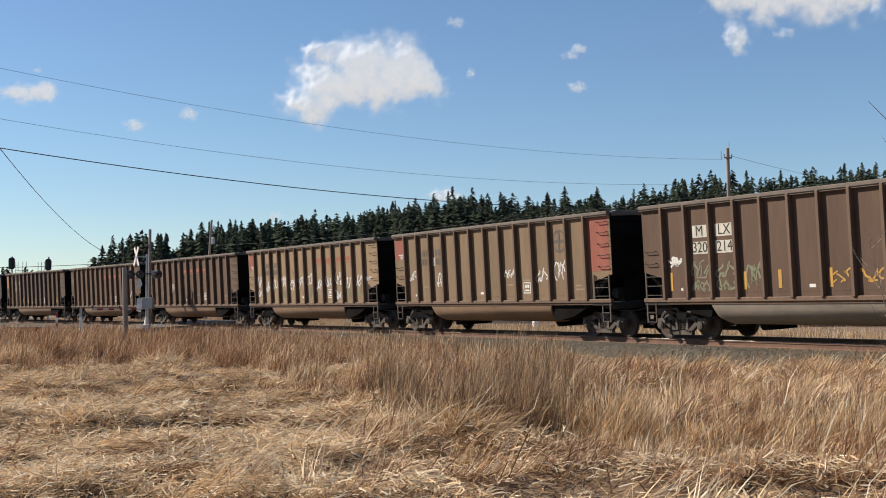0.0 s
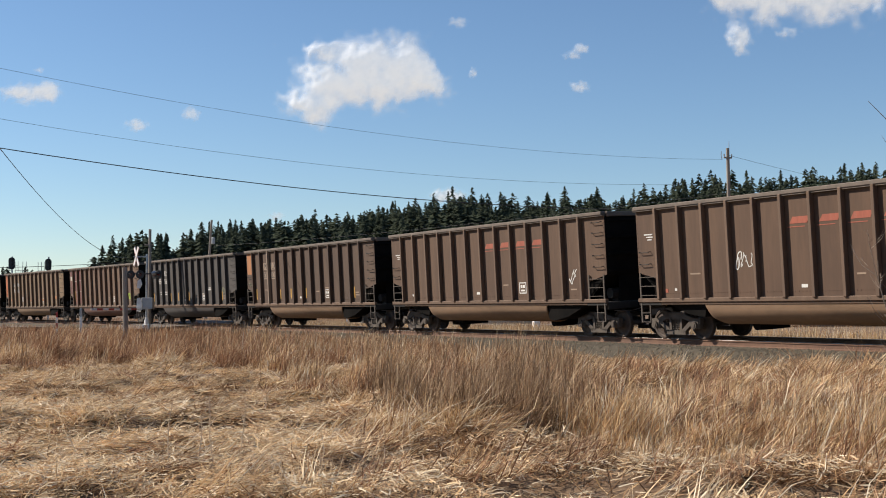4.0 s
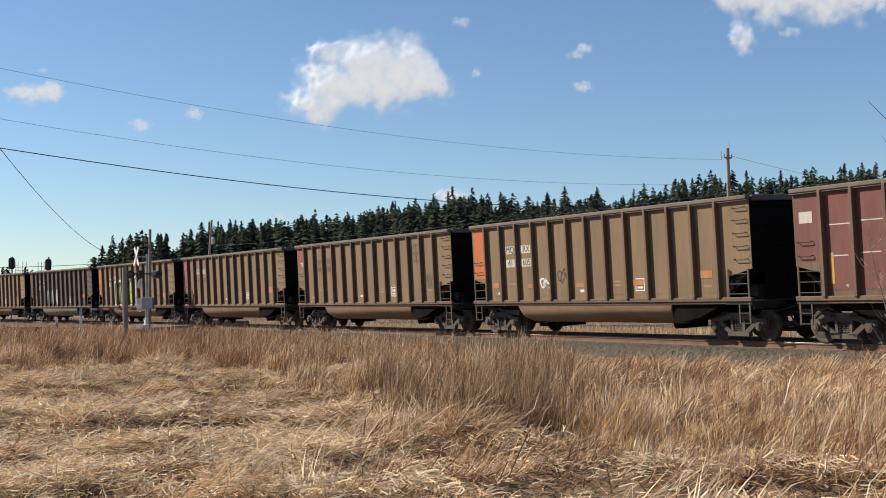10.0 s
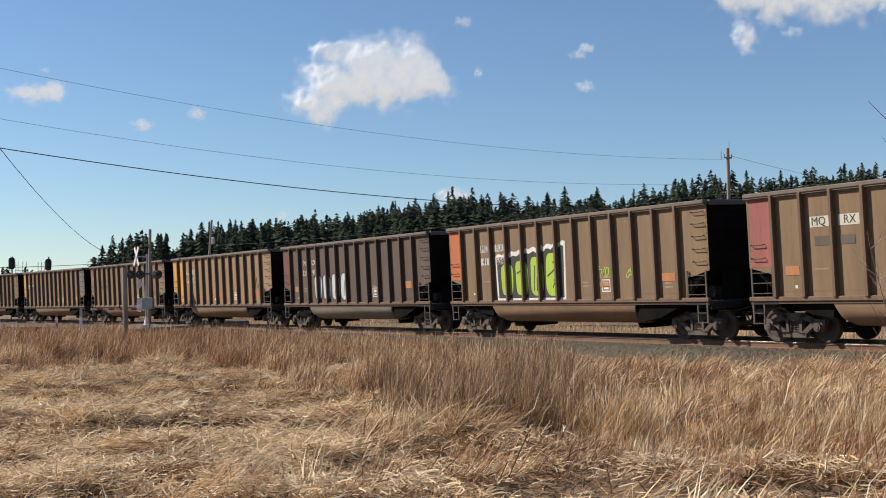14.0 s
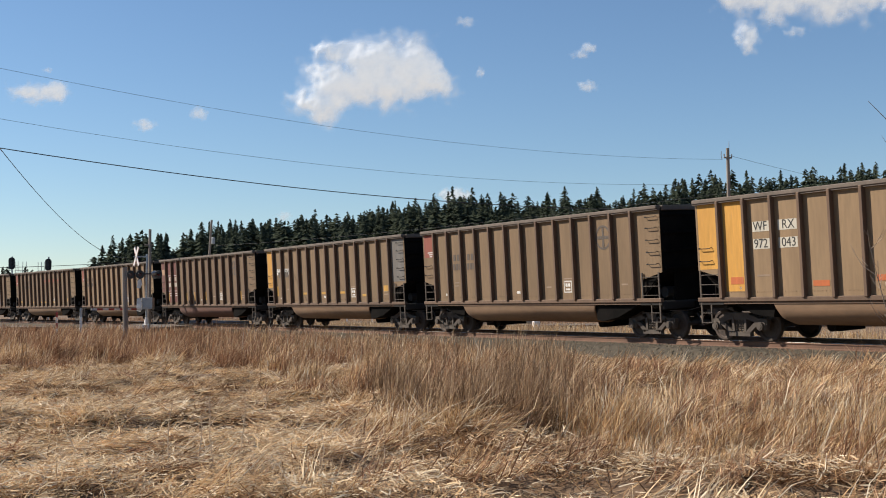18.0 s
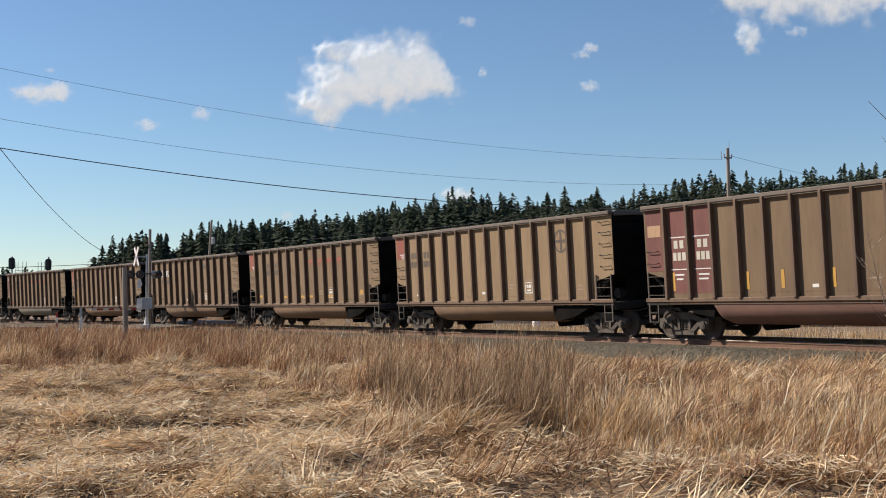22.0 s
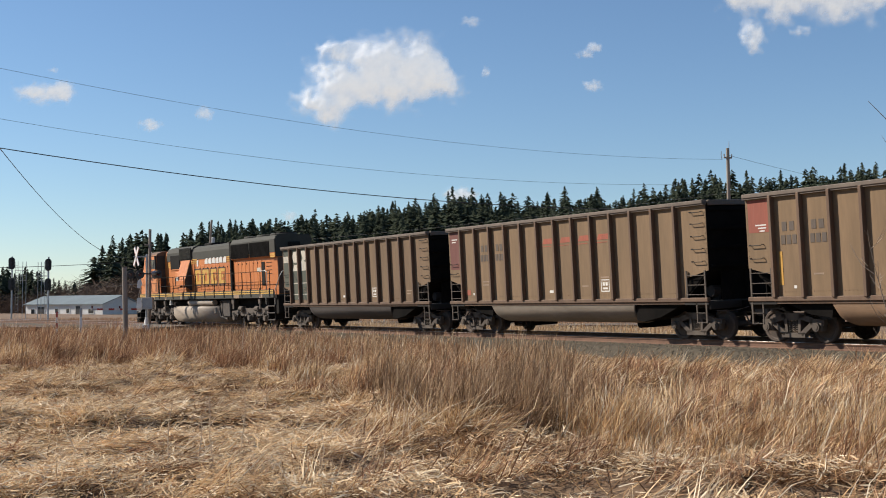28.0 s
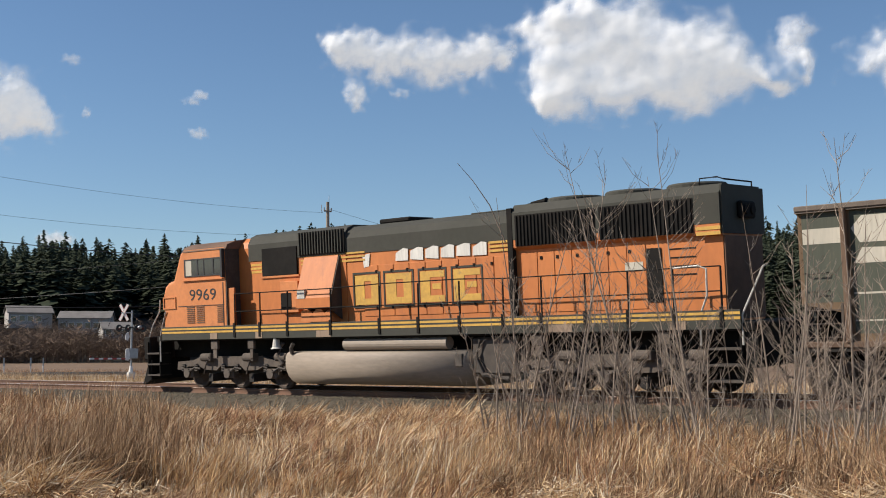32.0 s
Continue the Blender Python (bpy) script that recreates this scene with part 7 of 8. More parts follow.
def straw(name, tones, rough=0.7):
    """Dry grass: the tone changes from blade to blade, and light shines through a little."""
    m, nt, p = _nodes(name)
    geo = nt.nodes.new("ShaderNodeNewGeometry")
    ramp = nt.nodes.new("ShaderNodeValToRGB")
    el = ramp.color_ramp.elements
    while len(el) < len(tones):
        el.new(0.5)
    for i, c in enumerate(tones):
        el[i].position = i / len(tones)
        el[i].color = (c[0], c[1] * 0.965, c[2] * 0.93, 1)
    ramp.color_ramp.interpolation = "CONSTANT"
    nt.links.new(geo.outputs["Random Per Island"], ramp.inputs[0])
    k = _ramp(nt, _noise(nt, 0.5, 4), 0.35, 0.65, ramp.outputs[0], _tone(nt, ramp.outputs[0], 0.80))
    k = _ramp(nt, _noise(nt, 3.2, 3), 0.38, 0.62, k, _tone(nt, k, 0.74))
    nt.links.new(k, p.inputs["Base Color"])
    p.inputs["Roughness"].default_value = rough
    p.inputs["Specular IOR Level"].default_value = 0.12
    tl = nt.nodes.new("ShaderNodeBsdfTranslucent")
    nt.links.new(k, tl.inputs["Color"])
    mx = nt.nodes.new("ShaderNodeMixShader")
    mx.inputs[0].default_value = 0.24
    nt.links.new(p.outputs[0], mx.inputs[1])
    nt.links.new(tl.outputs[0], mx.inputs[2])
    nt.links.new(mx.outputs[0], nt.nodes["Material Output"].inputs["Surface"])
    return m


M["straw"] = straw("dry_straw", [(0.22, 0.125, 0.065), (0.68, 0.46, 0.245), (0.42, 0.255, 0.135), (0.86, 0.63, 0.37), (0.95, 0.78, 0.53), (0.56, 0.365, 0.19), (0.95, 0.86, 0.68), (0.78, 0.55, 0.30)])
M["pale"] = straw("bright_cut_straw", [(0.60, 0.42, 0.25), (0.88, 0.67, 0.42), (0.95, 0.80, 0.56), (0.72, 0.52, 0.31), (0.95, 0.84, 0.64)])
M["rust"] = straw("russet_grass", [(0.17, 0.088, 0.05), (0.40, 0.215, 0.12), (0.25, 0.132, 0.075), (0.52, 0.31, 0.18), (0.33, 0.175, 0.10), (0.22, 0.115, 0.065), (0.84, 0.60, 0.38)])
M["weed"] = straw("grey_weeds", [(0.17, 0.105, 0.062), (0.42, 0.28, 0.17), (0.24, 0.155, 0.09), (0.58, 0.41, 0.25), (0.32, 0.21, 0.125), (0.19, 0.12, 0.07), (0.82, 0.63, 0.42)])
M["thatch"] = straw("brown_thatch", [(0.15, 0.085, 0.047), (0.36, 0.22, 0.12), (0.22, 0.125, 0.07), (0.50, 0.325, 0.185), (0.28, 0.165, 0.09)])
NPR = np.random.RandomState(11)


def np_track(x, y):
    """Vectorised distance from the track on the camera's side."""
    s = np.arange(-140, 45, 1.0)
    px = np.array([on_track(a)[0] for a in s])
    py = np.array([on_track(a)[1] for a in s])
    hh = np.array([on_track(a)[2] for a in s])
    out = np.empty(len(x))
    for i in range(0, len(x), 4000):
        d2 = (x[i:i + 4000, None] - px) ** 2 + (y[i:i + 4000, None] - py) ** 2
        j = d2.argmin(1)
        out[i:i + 4000] = (x[i:i + 4000] - px[j]) * np.sin(hh[j]) - (y[i:i + 4000] - py[j]) * np.cos(hh[j])
    return out


def np_noise(x, y, f, seed):
    return np.array([noise.noise((a * f + seed, b * f, seed * 0.7)) for a, b in zip(x, y)])


def np_mound(x, y, d):
    return np.array([mound(a, b, c) for a, b, c in zip(x, y, d)])


def blades(x, y, z, length, width, lean, lean_dir, bend, short=False):
    """Curving ribbons: lean is the tilt at the root and bend the further droop towards the tip, in radians."""
    n = len(x)
    face = np.where(lean > 0.8, lean_dir + math.pi / 2 + NPR.normal(0, 0.4, n), NPR.uniform(0, math.pi, n))
    roll = NPR.normal(0, 0.45, n)
    wx, wy, wz = np.cos(face) * np.cos(roll) * width / 2, np.sin(face) * np.cos(roll) * width / 2, np.sin(roll) * np.clip(lean, 0, 1) * width / 2
    m = 5 if short else 7
    v = np.empty((n, m, 3))
    cx, cy, cz = x.copy(), y.copy(), z.copy()
    last = 0.0
    for k, (u, t) in enumerate(((0.0, 1.0), (0.55, 0.9), (1.0, 0.0)) if short else ((0.0, 1.0), (0.42, 0.9), (0.78, 0.65), (1.0, 0.0))):
        step = (u - last) * length
        phi = np.clip(lean + bend * (u + last) / 2, 0, 1.48 if short else 2.2)
        if k and not short:
            phi = phi + NPR.normal(0, 0.34, n)
        way = lean_dir + NPR.normal(0, 0.35 if short else 0.75, n)
        cx = cx + np.sin(phi) * np.cos(way) * step
        cy = cy + np.sin(phi) * np.sin(way) * step
        cz = cz + np.cos(phi) * step
        last = u
        if 2 * k + 1 < m:
            v[:, 2 * k] = np.stack((cx - wx * t, cy - wy * t, cz - wz * t), 1)
            v[:, 2 * k + 1] = np.stack((cx + wx * t, cy + wy * t, cz + wz * t), 1)
        else:
            v[:, m - 1] = np.stack((cx, cy, cz), 1)
    tri = np.array([(0, 1, 3), (0, 3, 2), (2, 3, 4)] if short else [(0, 1, 3), (0, 3, 2), (2, 3, 5), (2, 5, 4), (4, 5, 6)])
    f = (np.arange(n)[:, None, None] * m + tri[None]).reshape(-1, 3)
    return v.reshape(-1, 3), f


def straw_zone(x, y):
    """One where the field is mown and lies flat, nought where the grass stands tall."""
    edge = -1.3 + 0.10 * (y - 14) + 1.1 * np_noise(x, y, 0.35, 4.0)
    k = 1 / (1 + np.exp((x - edge) * 2.2))
    k = k * (1 / (1 + np.exp((y - 30 - 9.0 * np_noise(x, y, 0.16, 9.0)) * 0.7)))
    return k


def grow(name, count, rmin, rmax, material, label, chooser, per=1, lump=0.0, short=False, over=0.0):
    """Scatters tufts in the wedge that the lens sweeps, and lets chooser shape their blades."""
    r = np.sqrt(NPR.uniform(rmin ** 2, rmax ** 2, count))
    a = np.radians(NPR.uniform(-23, 41, count))
    x, y = r * np.sin(a), r * np.cos(a)
    d = np_track(x, y)
    ok = d > 3.3
    x, y, r, d = x[ok], y[ok], r[ok], d[ok]
    keep, args = chooser(x, y, r, d)
    x, y, r, d = x[keep], y[keep], r[keep], d[keep]
    args = [q[keep] if isinstance(q, np.ndarray) else np.full(len(x), q) for q in args]
    height, width, lean, ldir, bend, spread = args
    rep = lambda q: np.repeat(q, per)
    X, Y = rep(x) + NPR.normal(0, 1, len(x) * per) * rep(spread), rep(y) + NPR.normal(0, 1, len(x) * per) * rep(spread)
    n = len(X)
    Z = FIELD - 0.02 + over * NPR.uniform(0, 1, n) + np.repeat(np.array([0.05 * noise.noise((a * 0.9, b * 0.9, 3.0)) for a, b in zip(x, y)]) + 0.10 * np_noise(x, y, 0.22, 0.0) + np.clip(lump * 0.5 * np_noise(x * 0.6, y, 0.9, 40.0), -0.04, 1) + np_mound(x, y, d), per)
    v, f = blades(X, Y, Z, rep(height) * NPR.uniform(0.55, 1.12, n), rep(width) * NPR.uniform(0.7, 1.3, n), np.abs(rep(lean) + NPR.normal(0, 0.12, n)), rep(ldir) + NPR.normal(0, 0.9, n), np.abs(rep(bend) + NPR.normal(0, 0.6, n)), short)
    me = fast_mesh(name, v, f)
    return tagged(linked(name, me, material), label, "grass", kind="stuff")


def sight(x, y, r):
    """Tallest growth that still leaves the track in view over it."""
    yaw = np.degrees(np.arctan2(x, y))
    return np.clip(np.interp(yaw, (1.0, 8.0, 18.0, 22.0), (1.72, 1.14, 1.14, 1.40)) - np.interp(yaw, (-25, -10, -5, -2, 4.5, 8.5, 11, 45), (0.0108, 0.0122, 0.0180, 0.0212, 0.0245, 0.037, 0.043, 0.041)) * r, 0.18, 1.3) * NPR.uniform(0.72, 1.28, len(r))


def russet(x, y, r, d):
    n1 = np_noise(x, y, 0.3, 12.0)
    s = straw_zone(x, y)
    start = np.interp(np.degrees(np.arctan2(x, y)), (-25, -6, -2), (38, 34, 26))
    keep = (NPR.uniform(0, 1, len(x)) > s) & ((n1 + np.clip((r - start) / 14, -0.6, 0.7) + NPR.uniform(-0.3, 0.3, len(x))) > 0.0)
    c = tussocks(x, y, 0.45, 15.0)
    h = np.minimum(np.clip(0.55 + 0.45 * n1 + 0.6 * c, 0.3, 1.35) * np.clip((d - 3.0) / 2.5, 0.4, 1), sight(x, y, r))
    return keep, (h, 0.007 + 0.00023 * r, 0.18 + 0.25 * np.abs(np_noise(x, y, 0.5, 19.0)), 0.1 + 2.5 * n1, 0.7, 0.07 + 0.002 * r)


# trampled hollows where the straw is thin: bearing, distance, half widths across and along the view
HOLLOWS = [(4.4, 14.2, 1.3, 0.9), (13.6, 17.4, 1.5, 0.8), (15.5, 10.6, 2.2, 0.7), (-1.8, 10.4, 0.8, 0.4), (-3.8, 20.5, 1.2, 1.2), (-12.0, 21.5, 3.0, 0.9), (9.0, 12.0, 1.0, 0.5), (1.5, 11.8, 0.9, 0.45), (19.5, 13.5, 0.9, 0.7), (25.0, 12.5, 1.2, 0.7), (31.0, 11.5, 1.0, 0.6), (36.5, 12.5, 1.2, 0.8)]


def hollow(x, y):
    k = np.zeros(len(x))
    wob = 0.35 * np_noise(x, y, 1.1, 17.0)
    for b, r, wa, wr in HOLLOWS:
        cx, cy = r * math.sin(radians(b)), r * math.cos(radians(b))
        u = ((x - cx) * math.cos(radians(b)) - (y - cy) * math.sin(radians(b))) / wa
        v = ((x - cx) * math.sin(radians(b)) + (y - cy) * math.cos(radians(b))) / wr
        k = np.maximum(k, np.clip(1.5 - 1.3 * (u * u + v * v) + wob, 0, 1))
    return k


def tussocks(x, y, f, seed):
    """Clumps with sharp rims: one at a clump's heart, nought in the hollows between."""
    n = np_noise(x, y, f, seed) + 0.35 * np_noise(x, y, f * 2.3, seed + 5)
    return np.clip((n + 0.13) * 3.2, 0, 1)


def standing(x, y, r, d):
    # tall straw in the strip before the track and all over the right-hand side
    s = straw_zone(x, y)
    n1 = np_noise(x, y, 0.55, 2.0)
    n2 = np_noise(x, y, 1.5, 6.0)
    yaw = np.degrees(np.arctan2(x, y))
    zone = np.maximum(1 / (1 + np.exp(-(yaw - 13.5) * 0.8)), np.clip((13 - d) / 5, 0, 1) * (1 - s))
    c = tussocks(x, y, 0.75, 71.0)
    zone = zone * np.where(yaw < 9.5, 0.35, 0.5) * (1 - 0.95 * hollow(x, y))
    keep = (NPR.uniform(0, 1, len(x)) < zone) & (NPR.uniform(0, 1, len(x)) < c)
    h = np.clip(0.30 + 0.35 * c + 0.25 * n1 + 0.2 * n2, 0.25, 0.9) * np.clip((d - 3.0) / 2.8, 0.35, 1) * np.clip((r - 3) / 9, 0.5, 1)
    h = np.minimum(h, sight(x, y, r))
    return keep, (h, 0.0062 + 0.00022 * r, 0.12 + 0.12 * n2, 0.1 + 2.0 * n1, 1.1 + 0.5 * n1, 0.05 + 0.002 * r)


def weedy(x, y, r, d):
    s = straw_zone(x, y)
    n1 = np_noise(x, y, 0.4, 22.0)
    keep = (NPR.uniform(0, 1, len(x)) > s) & (n1 + NPR.uniform(-0.2, 0.2, len(x)) > 0.2) & (r > 14.5)
    return keep, (np.minimum(sight(x, y, r), np.clip(0.9 + 0.3 * n1, 0.4, 1.15) * np.clip((d - 3.0) / 2.5, 0.35, 1) * np.clip((r - 3) / 9, 0.4, 1)), 0.007 + 0.0002 * r, 0.08, 0.5 + n1, 0.2, 0.06)


def lying(x, y, r, d):
    n1 = np_noise(x, y, 0.6, 32.0)
    n2 = np_noise(x, y, 1.7, 36.0)
    yaw = np.degrees(np.arctan2(x, y))
    c = tussocks(x * 0.7, y, 0.8, 81.0)
    tall = 1 / (1 + np.exp(-(yaw - 8.0) * 0.7))
    keep = NPR.uniform(0, 1, len(x)) < (0.36 + 0.64 * c) * (1 - 0.3 * tall) * (1 - 0.85 * hollow(x, y))
    way = np.where(NPR.uniform(0, 1, len(x)) < 0.4, NPR.uniform(-3.1, 3.1, len(x)), -0.1 + 1.8 * n1 + 0.9 * n2)
    return keep, (0.27 + 0.10 * n1 + 0.10 * c, 0.0072 + 0.00026 * r, 0.66 + 0.3 * n1 + 0.25 * n2, way, 1.1, 0.06)


def matted(x, y, r, d):
    n1 = np_noise(x, y, 0.7, 42.0)
    keep = NPR.uniform(0, 1, len(x)) < 1 - 0.65 * straw_zone(x, y)
    return keep, (0.30 + 0.1 * n1, 0.010 + 0.0003 * r, 1.0 + 0.3 * n1, NPR.uniform(-3.1, 3.1, len(x)), 0.5, 0.10)


def cut(x, y, r, d):
    s = straw_zone(x, y)
    c = np.maximum(tussocks(x * 0.5, y, 0.5, 91.0), np.exp(-((np.degrees(np.arctan2(x, y)) + 18) / 6) ** 2) * (r < 17))
    keep = NPR.uniform(0, 1, len(x)) < np.maximum(s * (0.5 + 0.5 * c), 0.10) * (1 - 0.8 * hollow(x, y))
    return keep, (0.13, 0.0095 + 0.00034 * r, 1.1, NPR.uniform(0, 6.28, len(x)), 0.3, 0.10)


def locks(name, count, rmin, rmax, per, material, label, chooser, size=(0.45, 0.95), broad=1.0):
    """Wisps of straw, each combed one way: roots in a small patch, strands lying over one another."""
    r = np.sqrt(NPR.uniform(rmin ** 2, rmax ** 2, count))
    a = np.radians(NPR.uniform(-23, 41, count))
    x, y = r * np.sin(a), r * np.cos(a)
    d = np_track(x, y)
    ok = (d > 4.2) & (NPR.uniform(0, 1, count) < chooser(x, y, r, d))
    x, y, r, d = x[ok], y[ok], r[ok], d[ok]
    m = len(x)
    mown = straw_zone(x, y)
    way = 0.25 + 3.2 * np_noise(x, y, 0.42, 33.0) + NPR.normal(0, 0.75 + 0.6 * mown, m)
    rise = np.clip(0.90 + 0.45 * mown + 0.8 * (1 - mown) * np_noise(x, y, 0.8, 37.0) + NPR.normal(0, 0.16, m), 0.3, 1.5)
    length = NPR.uniform(size[0], size[1], m) * (1 - 0.45 * mown)
    wide = NPR.uniform(0.05, 0.16, m)
    q = lambda v: np.repeat(v, per)
    n = m * per
    along, across = NPR.normal(0, 1, n) * q(length) * 0.28, NPR.normal(0, 1, n) * q(wide)
    X = q(x) + np.cos(q(way)) * along - np.sin(q(way)) * across
    Y = q(y) + np.sin(q(way)) * along + np.cos(q(way)) * across
    hump = np.exp(-(across / q(wide)) ** 2) * q(NPR.uniform(0.0, 0.13, m))
    Z = FIELD - 0.03 + hump + q(0.05 * np_noise(x, y, 0.9, 3.0) + 0.10 * np_noise(x, y, 0.22, 0.0) + np.clip(0.12 * np_noise(x * 0.6, y, 0.9, 40.0), -0.04, 1) + np_mound(x, y, d))
    v, f = blades(X, Y, Z, q(length) * NPR.uniform(0.45, 1.1, n), broad * (0.0058 + 0.00022 * q(r)) * NPR.uniform(0.6, 1.4, n), np.clip(q(rise) + NPR.normal(0, 0.16, n), 0.05, 1.5), q(way) + NPR.normal(0, 0.20, n) * (1 + 1.5 * q(mown)), np.abs(NPR.normal(0.5, 0.45, n)), True)
    return tagged(linked(name, fast_mesh(name, v, f), material), label, "grass", kind="stuff")


def open_field(x, y, r, d):
    """Where straw lies: everywhere but in the hollows, thinly among the tall growth."""
    c = tussocks(x, y, 0.75, 71.0)
    z = straw_zone(x, y)
    return (z * (0.55 + 0.45 * c) + (1 - z) * np.maximum(c, 0.3)) * (1 - 0.75 * hollow(x, y))


def bright_patches(x, y, r, d):
    """The same, but sparse and patchy where tall growth stands."""
    z = straw_zone(x, y)
    return open_field(x, y, r, d) * np.clip(z + (1 - z) * 1.2 * tussocks(x, y, 1.1, 111.0) ** 2, 0, 1)


def mown_field(x, y, r, d):
    return np.clip(straw_zone(x, y) * np.maximum(0.5 + 0.5 * tussocks(x, y, 0.75, 71.0), 1.0 * (r < 14)), 0.05, 1) * (1 - 0.7 * hollow(x, y))


locks("flattened_straw", 2300, 8.0, 30, 64, M["straw"], "pale tangled straw lying in combed wisps across the field", bright_patches)
locks("bleached_straw", 3200, 8.0, 24, 46, M["pale"], "bleached straw in flattened wisps on the mown field", mown_field, (0.30, 0.7), 1.4)
locks("brown_wisps", 1300, 9.0, 26, 46, M["rust"], "brown dead grass in low tangled wisps", open_field, (0.4, 0.8))
grow("loose_straw", 9000, 8.0, 28, M["straw"], "stray pale straws lying over the field", lying, 7, 0.34, True)
grow("far_flattened_straw", 6500, 28, 46, M["straw"], "pale straw lying across the field", lying, 6, 0.34, True)


def bright(x, y, r, d):
    c = np.maximum(tussocks(x * 0.6, y, 0.65, 101.0), np.exp(-((np.degrees(np.arctan2(x, y)) + 18) / 6) ** 2) * (r < 17))
    keep, shape_of = lying(x, y, r, d)
    return keep & (NPR.uniform(0, 1, len(x)) < straw_zone(x, y) * np.maximum(c, 0.4)), shape_of


def bare(x, y, r, d):
    keep, shape_of = matted(x, y, r, d)
    return NPR.uniform(0, 1, len(x)) < hollow(x, y), shape_of


grow("bright_straw", 9000, 8.0, 26, M["pale"], "bright bleached straw in drifts on the mown field", bright, 8, 0.36, True)
def chips(x, y, r, d):
    yaw = np.degrees(np.arctan2(x, y))
    near = 1 / (1 + np.exp((yaw + 2.5 - 3 * np_noise(x, y, 0.6, 23.0)) * 0.6)) * np.clip((19 - r) / 5, 0, 1)
    near = np.maximum(near, 0.6 * np.clip((13.0 - r) / 1.2, 0, 1))
    keep = NPR.uniform(0, 1, len(x)) < near * (0.35 + 0.65 * tussocks(x, y, 0.9, 27.0))
    return keep, (0.17, 0.0085 + 0.0003 * r, 1.25, NPR.uniform(0, 6.28, len(x)), 0.25, 0.12)


grow("straw_chips", 26000, 8.5, 19, M["pale"], "bright broken straw strewn over the mown grass", chips, 8, 0.2, True, 0.16)
grow("hollow_thatch", 22000, 8, 24, M["thatch"], "brown trampled grass in the hollows", bare, 8, 0.05, True)
grow("cut_straw", 34000, 8.0, 34, M["pale"], "short bits of bright cut straw strewn on the mown field", cut, 9, 0.2, True)
grow("brown_thatch", 6500, 8.0, 24, M["thatch"], "brown matted dead grass under the straw", matted, 9, 0.10, True)
grow("far_thatch", 5000, 24, 44, M["thatch"], "brown matted dead grass under the straw", matted, 6, 0.10, True)
grow("standing_grass", 24000, 8.5, 46, M["straw"], "tall curving straw-coloured winter grass", standing, 9)
grow("brown_undergrowth", 13000, 11.5, 30, M["rust"], "low brown dead growth between the pale tussocks", standing, 9)
grow("russet_grass", 9500, 15, 82, M["rust"], "tall reddish brown dead grass along the railway bank", russet, 8)
def bank(x, y, r, d):
    n1 = np_noise(x, y, 0.3, 52.0)
    yaw = np.degrees(np.arctan2(x, y))
    keep = (yaw < 3) & (d > 3.6) & (NPR.uniform(0, 1, len(x)) < 0.9 + n1)
    c = tussocks(x, y, 0.30, 57.0)
    return keep, (np.minimum(np.clip(0.6 + 0.4 * n1 + 0.6 * c, 0.35, 1.35), sight(x, y, r)), 0.008 + 0.00022 * r, 0.22, 0.1 + 2.0 * n1, 0.6, 0.16)


grow("bank_grass", 8000, 40, 84, M["rust"], "reddish brown dead grass on the railway bank", bank, 6)
grow("pale_bank_grass", 4000, 33, 80, M["straw"], "pale straw among the brown grass on the bank", bank, 6)


def stalky(x, y, r, d):
    keep = (d > 3.9) & (d < 8.5)
    return keep, (np.minimum(1.0, 1.5 * sight(x, y, r)), 0.005 + 0.00016 * r, 0.05, 0.2, 0.15, 0.15)


grow("verge_stalks", 5200, 14, 60, M["weed"], "thin dead stalks along the foot of the ballast", stalky, 3)
def weed_bed(x, y, r, d):
    yaw = np.degrees(np.arctan2(x, y))
    n1 = np_noise(x, y, 0.6, 62.0)
    edge = np.exp(-((yaw - 5.6 - 0.25 * (17 - r)) / 3.0) ** 4) * (r > 13.6 + 0.9 * n1) * (d > 4.5)
    keep = NPR.uniform(0, 1, len(x)) < edge * (0.6 + n1)
    h = np.minimum(sight(x, y, r) + 0.15, 1.05 + 0.25 * n1) * (0.6 + 0.4 * tussocks(x, y, 0.8, 63.0))
    return keep, (h, 0.007 + 0.00022 * r, 0.06, 0.2 + n1, 0.25, 0.06)


grow("weed_bed", 17000, 12, 30, M["weed"], "dense bed of upright grey-brown dead weeds", weed_bed, 6)
grow("grey_weeds", 3000, 9, 45, M["weed"], "grey-brown dead weeds among the tall grass", weedy, 9)


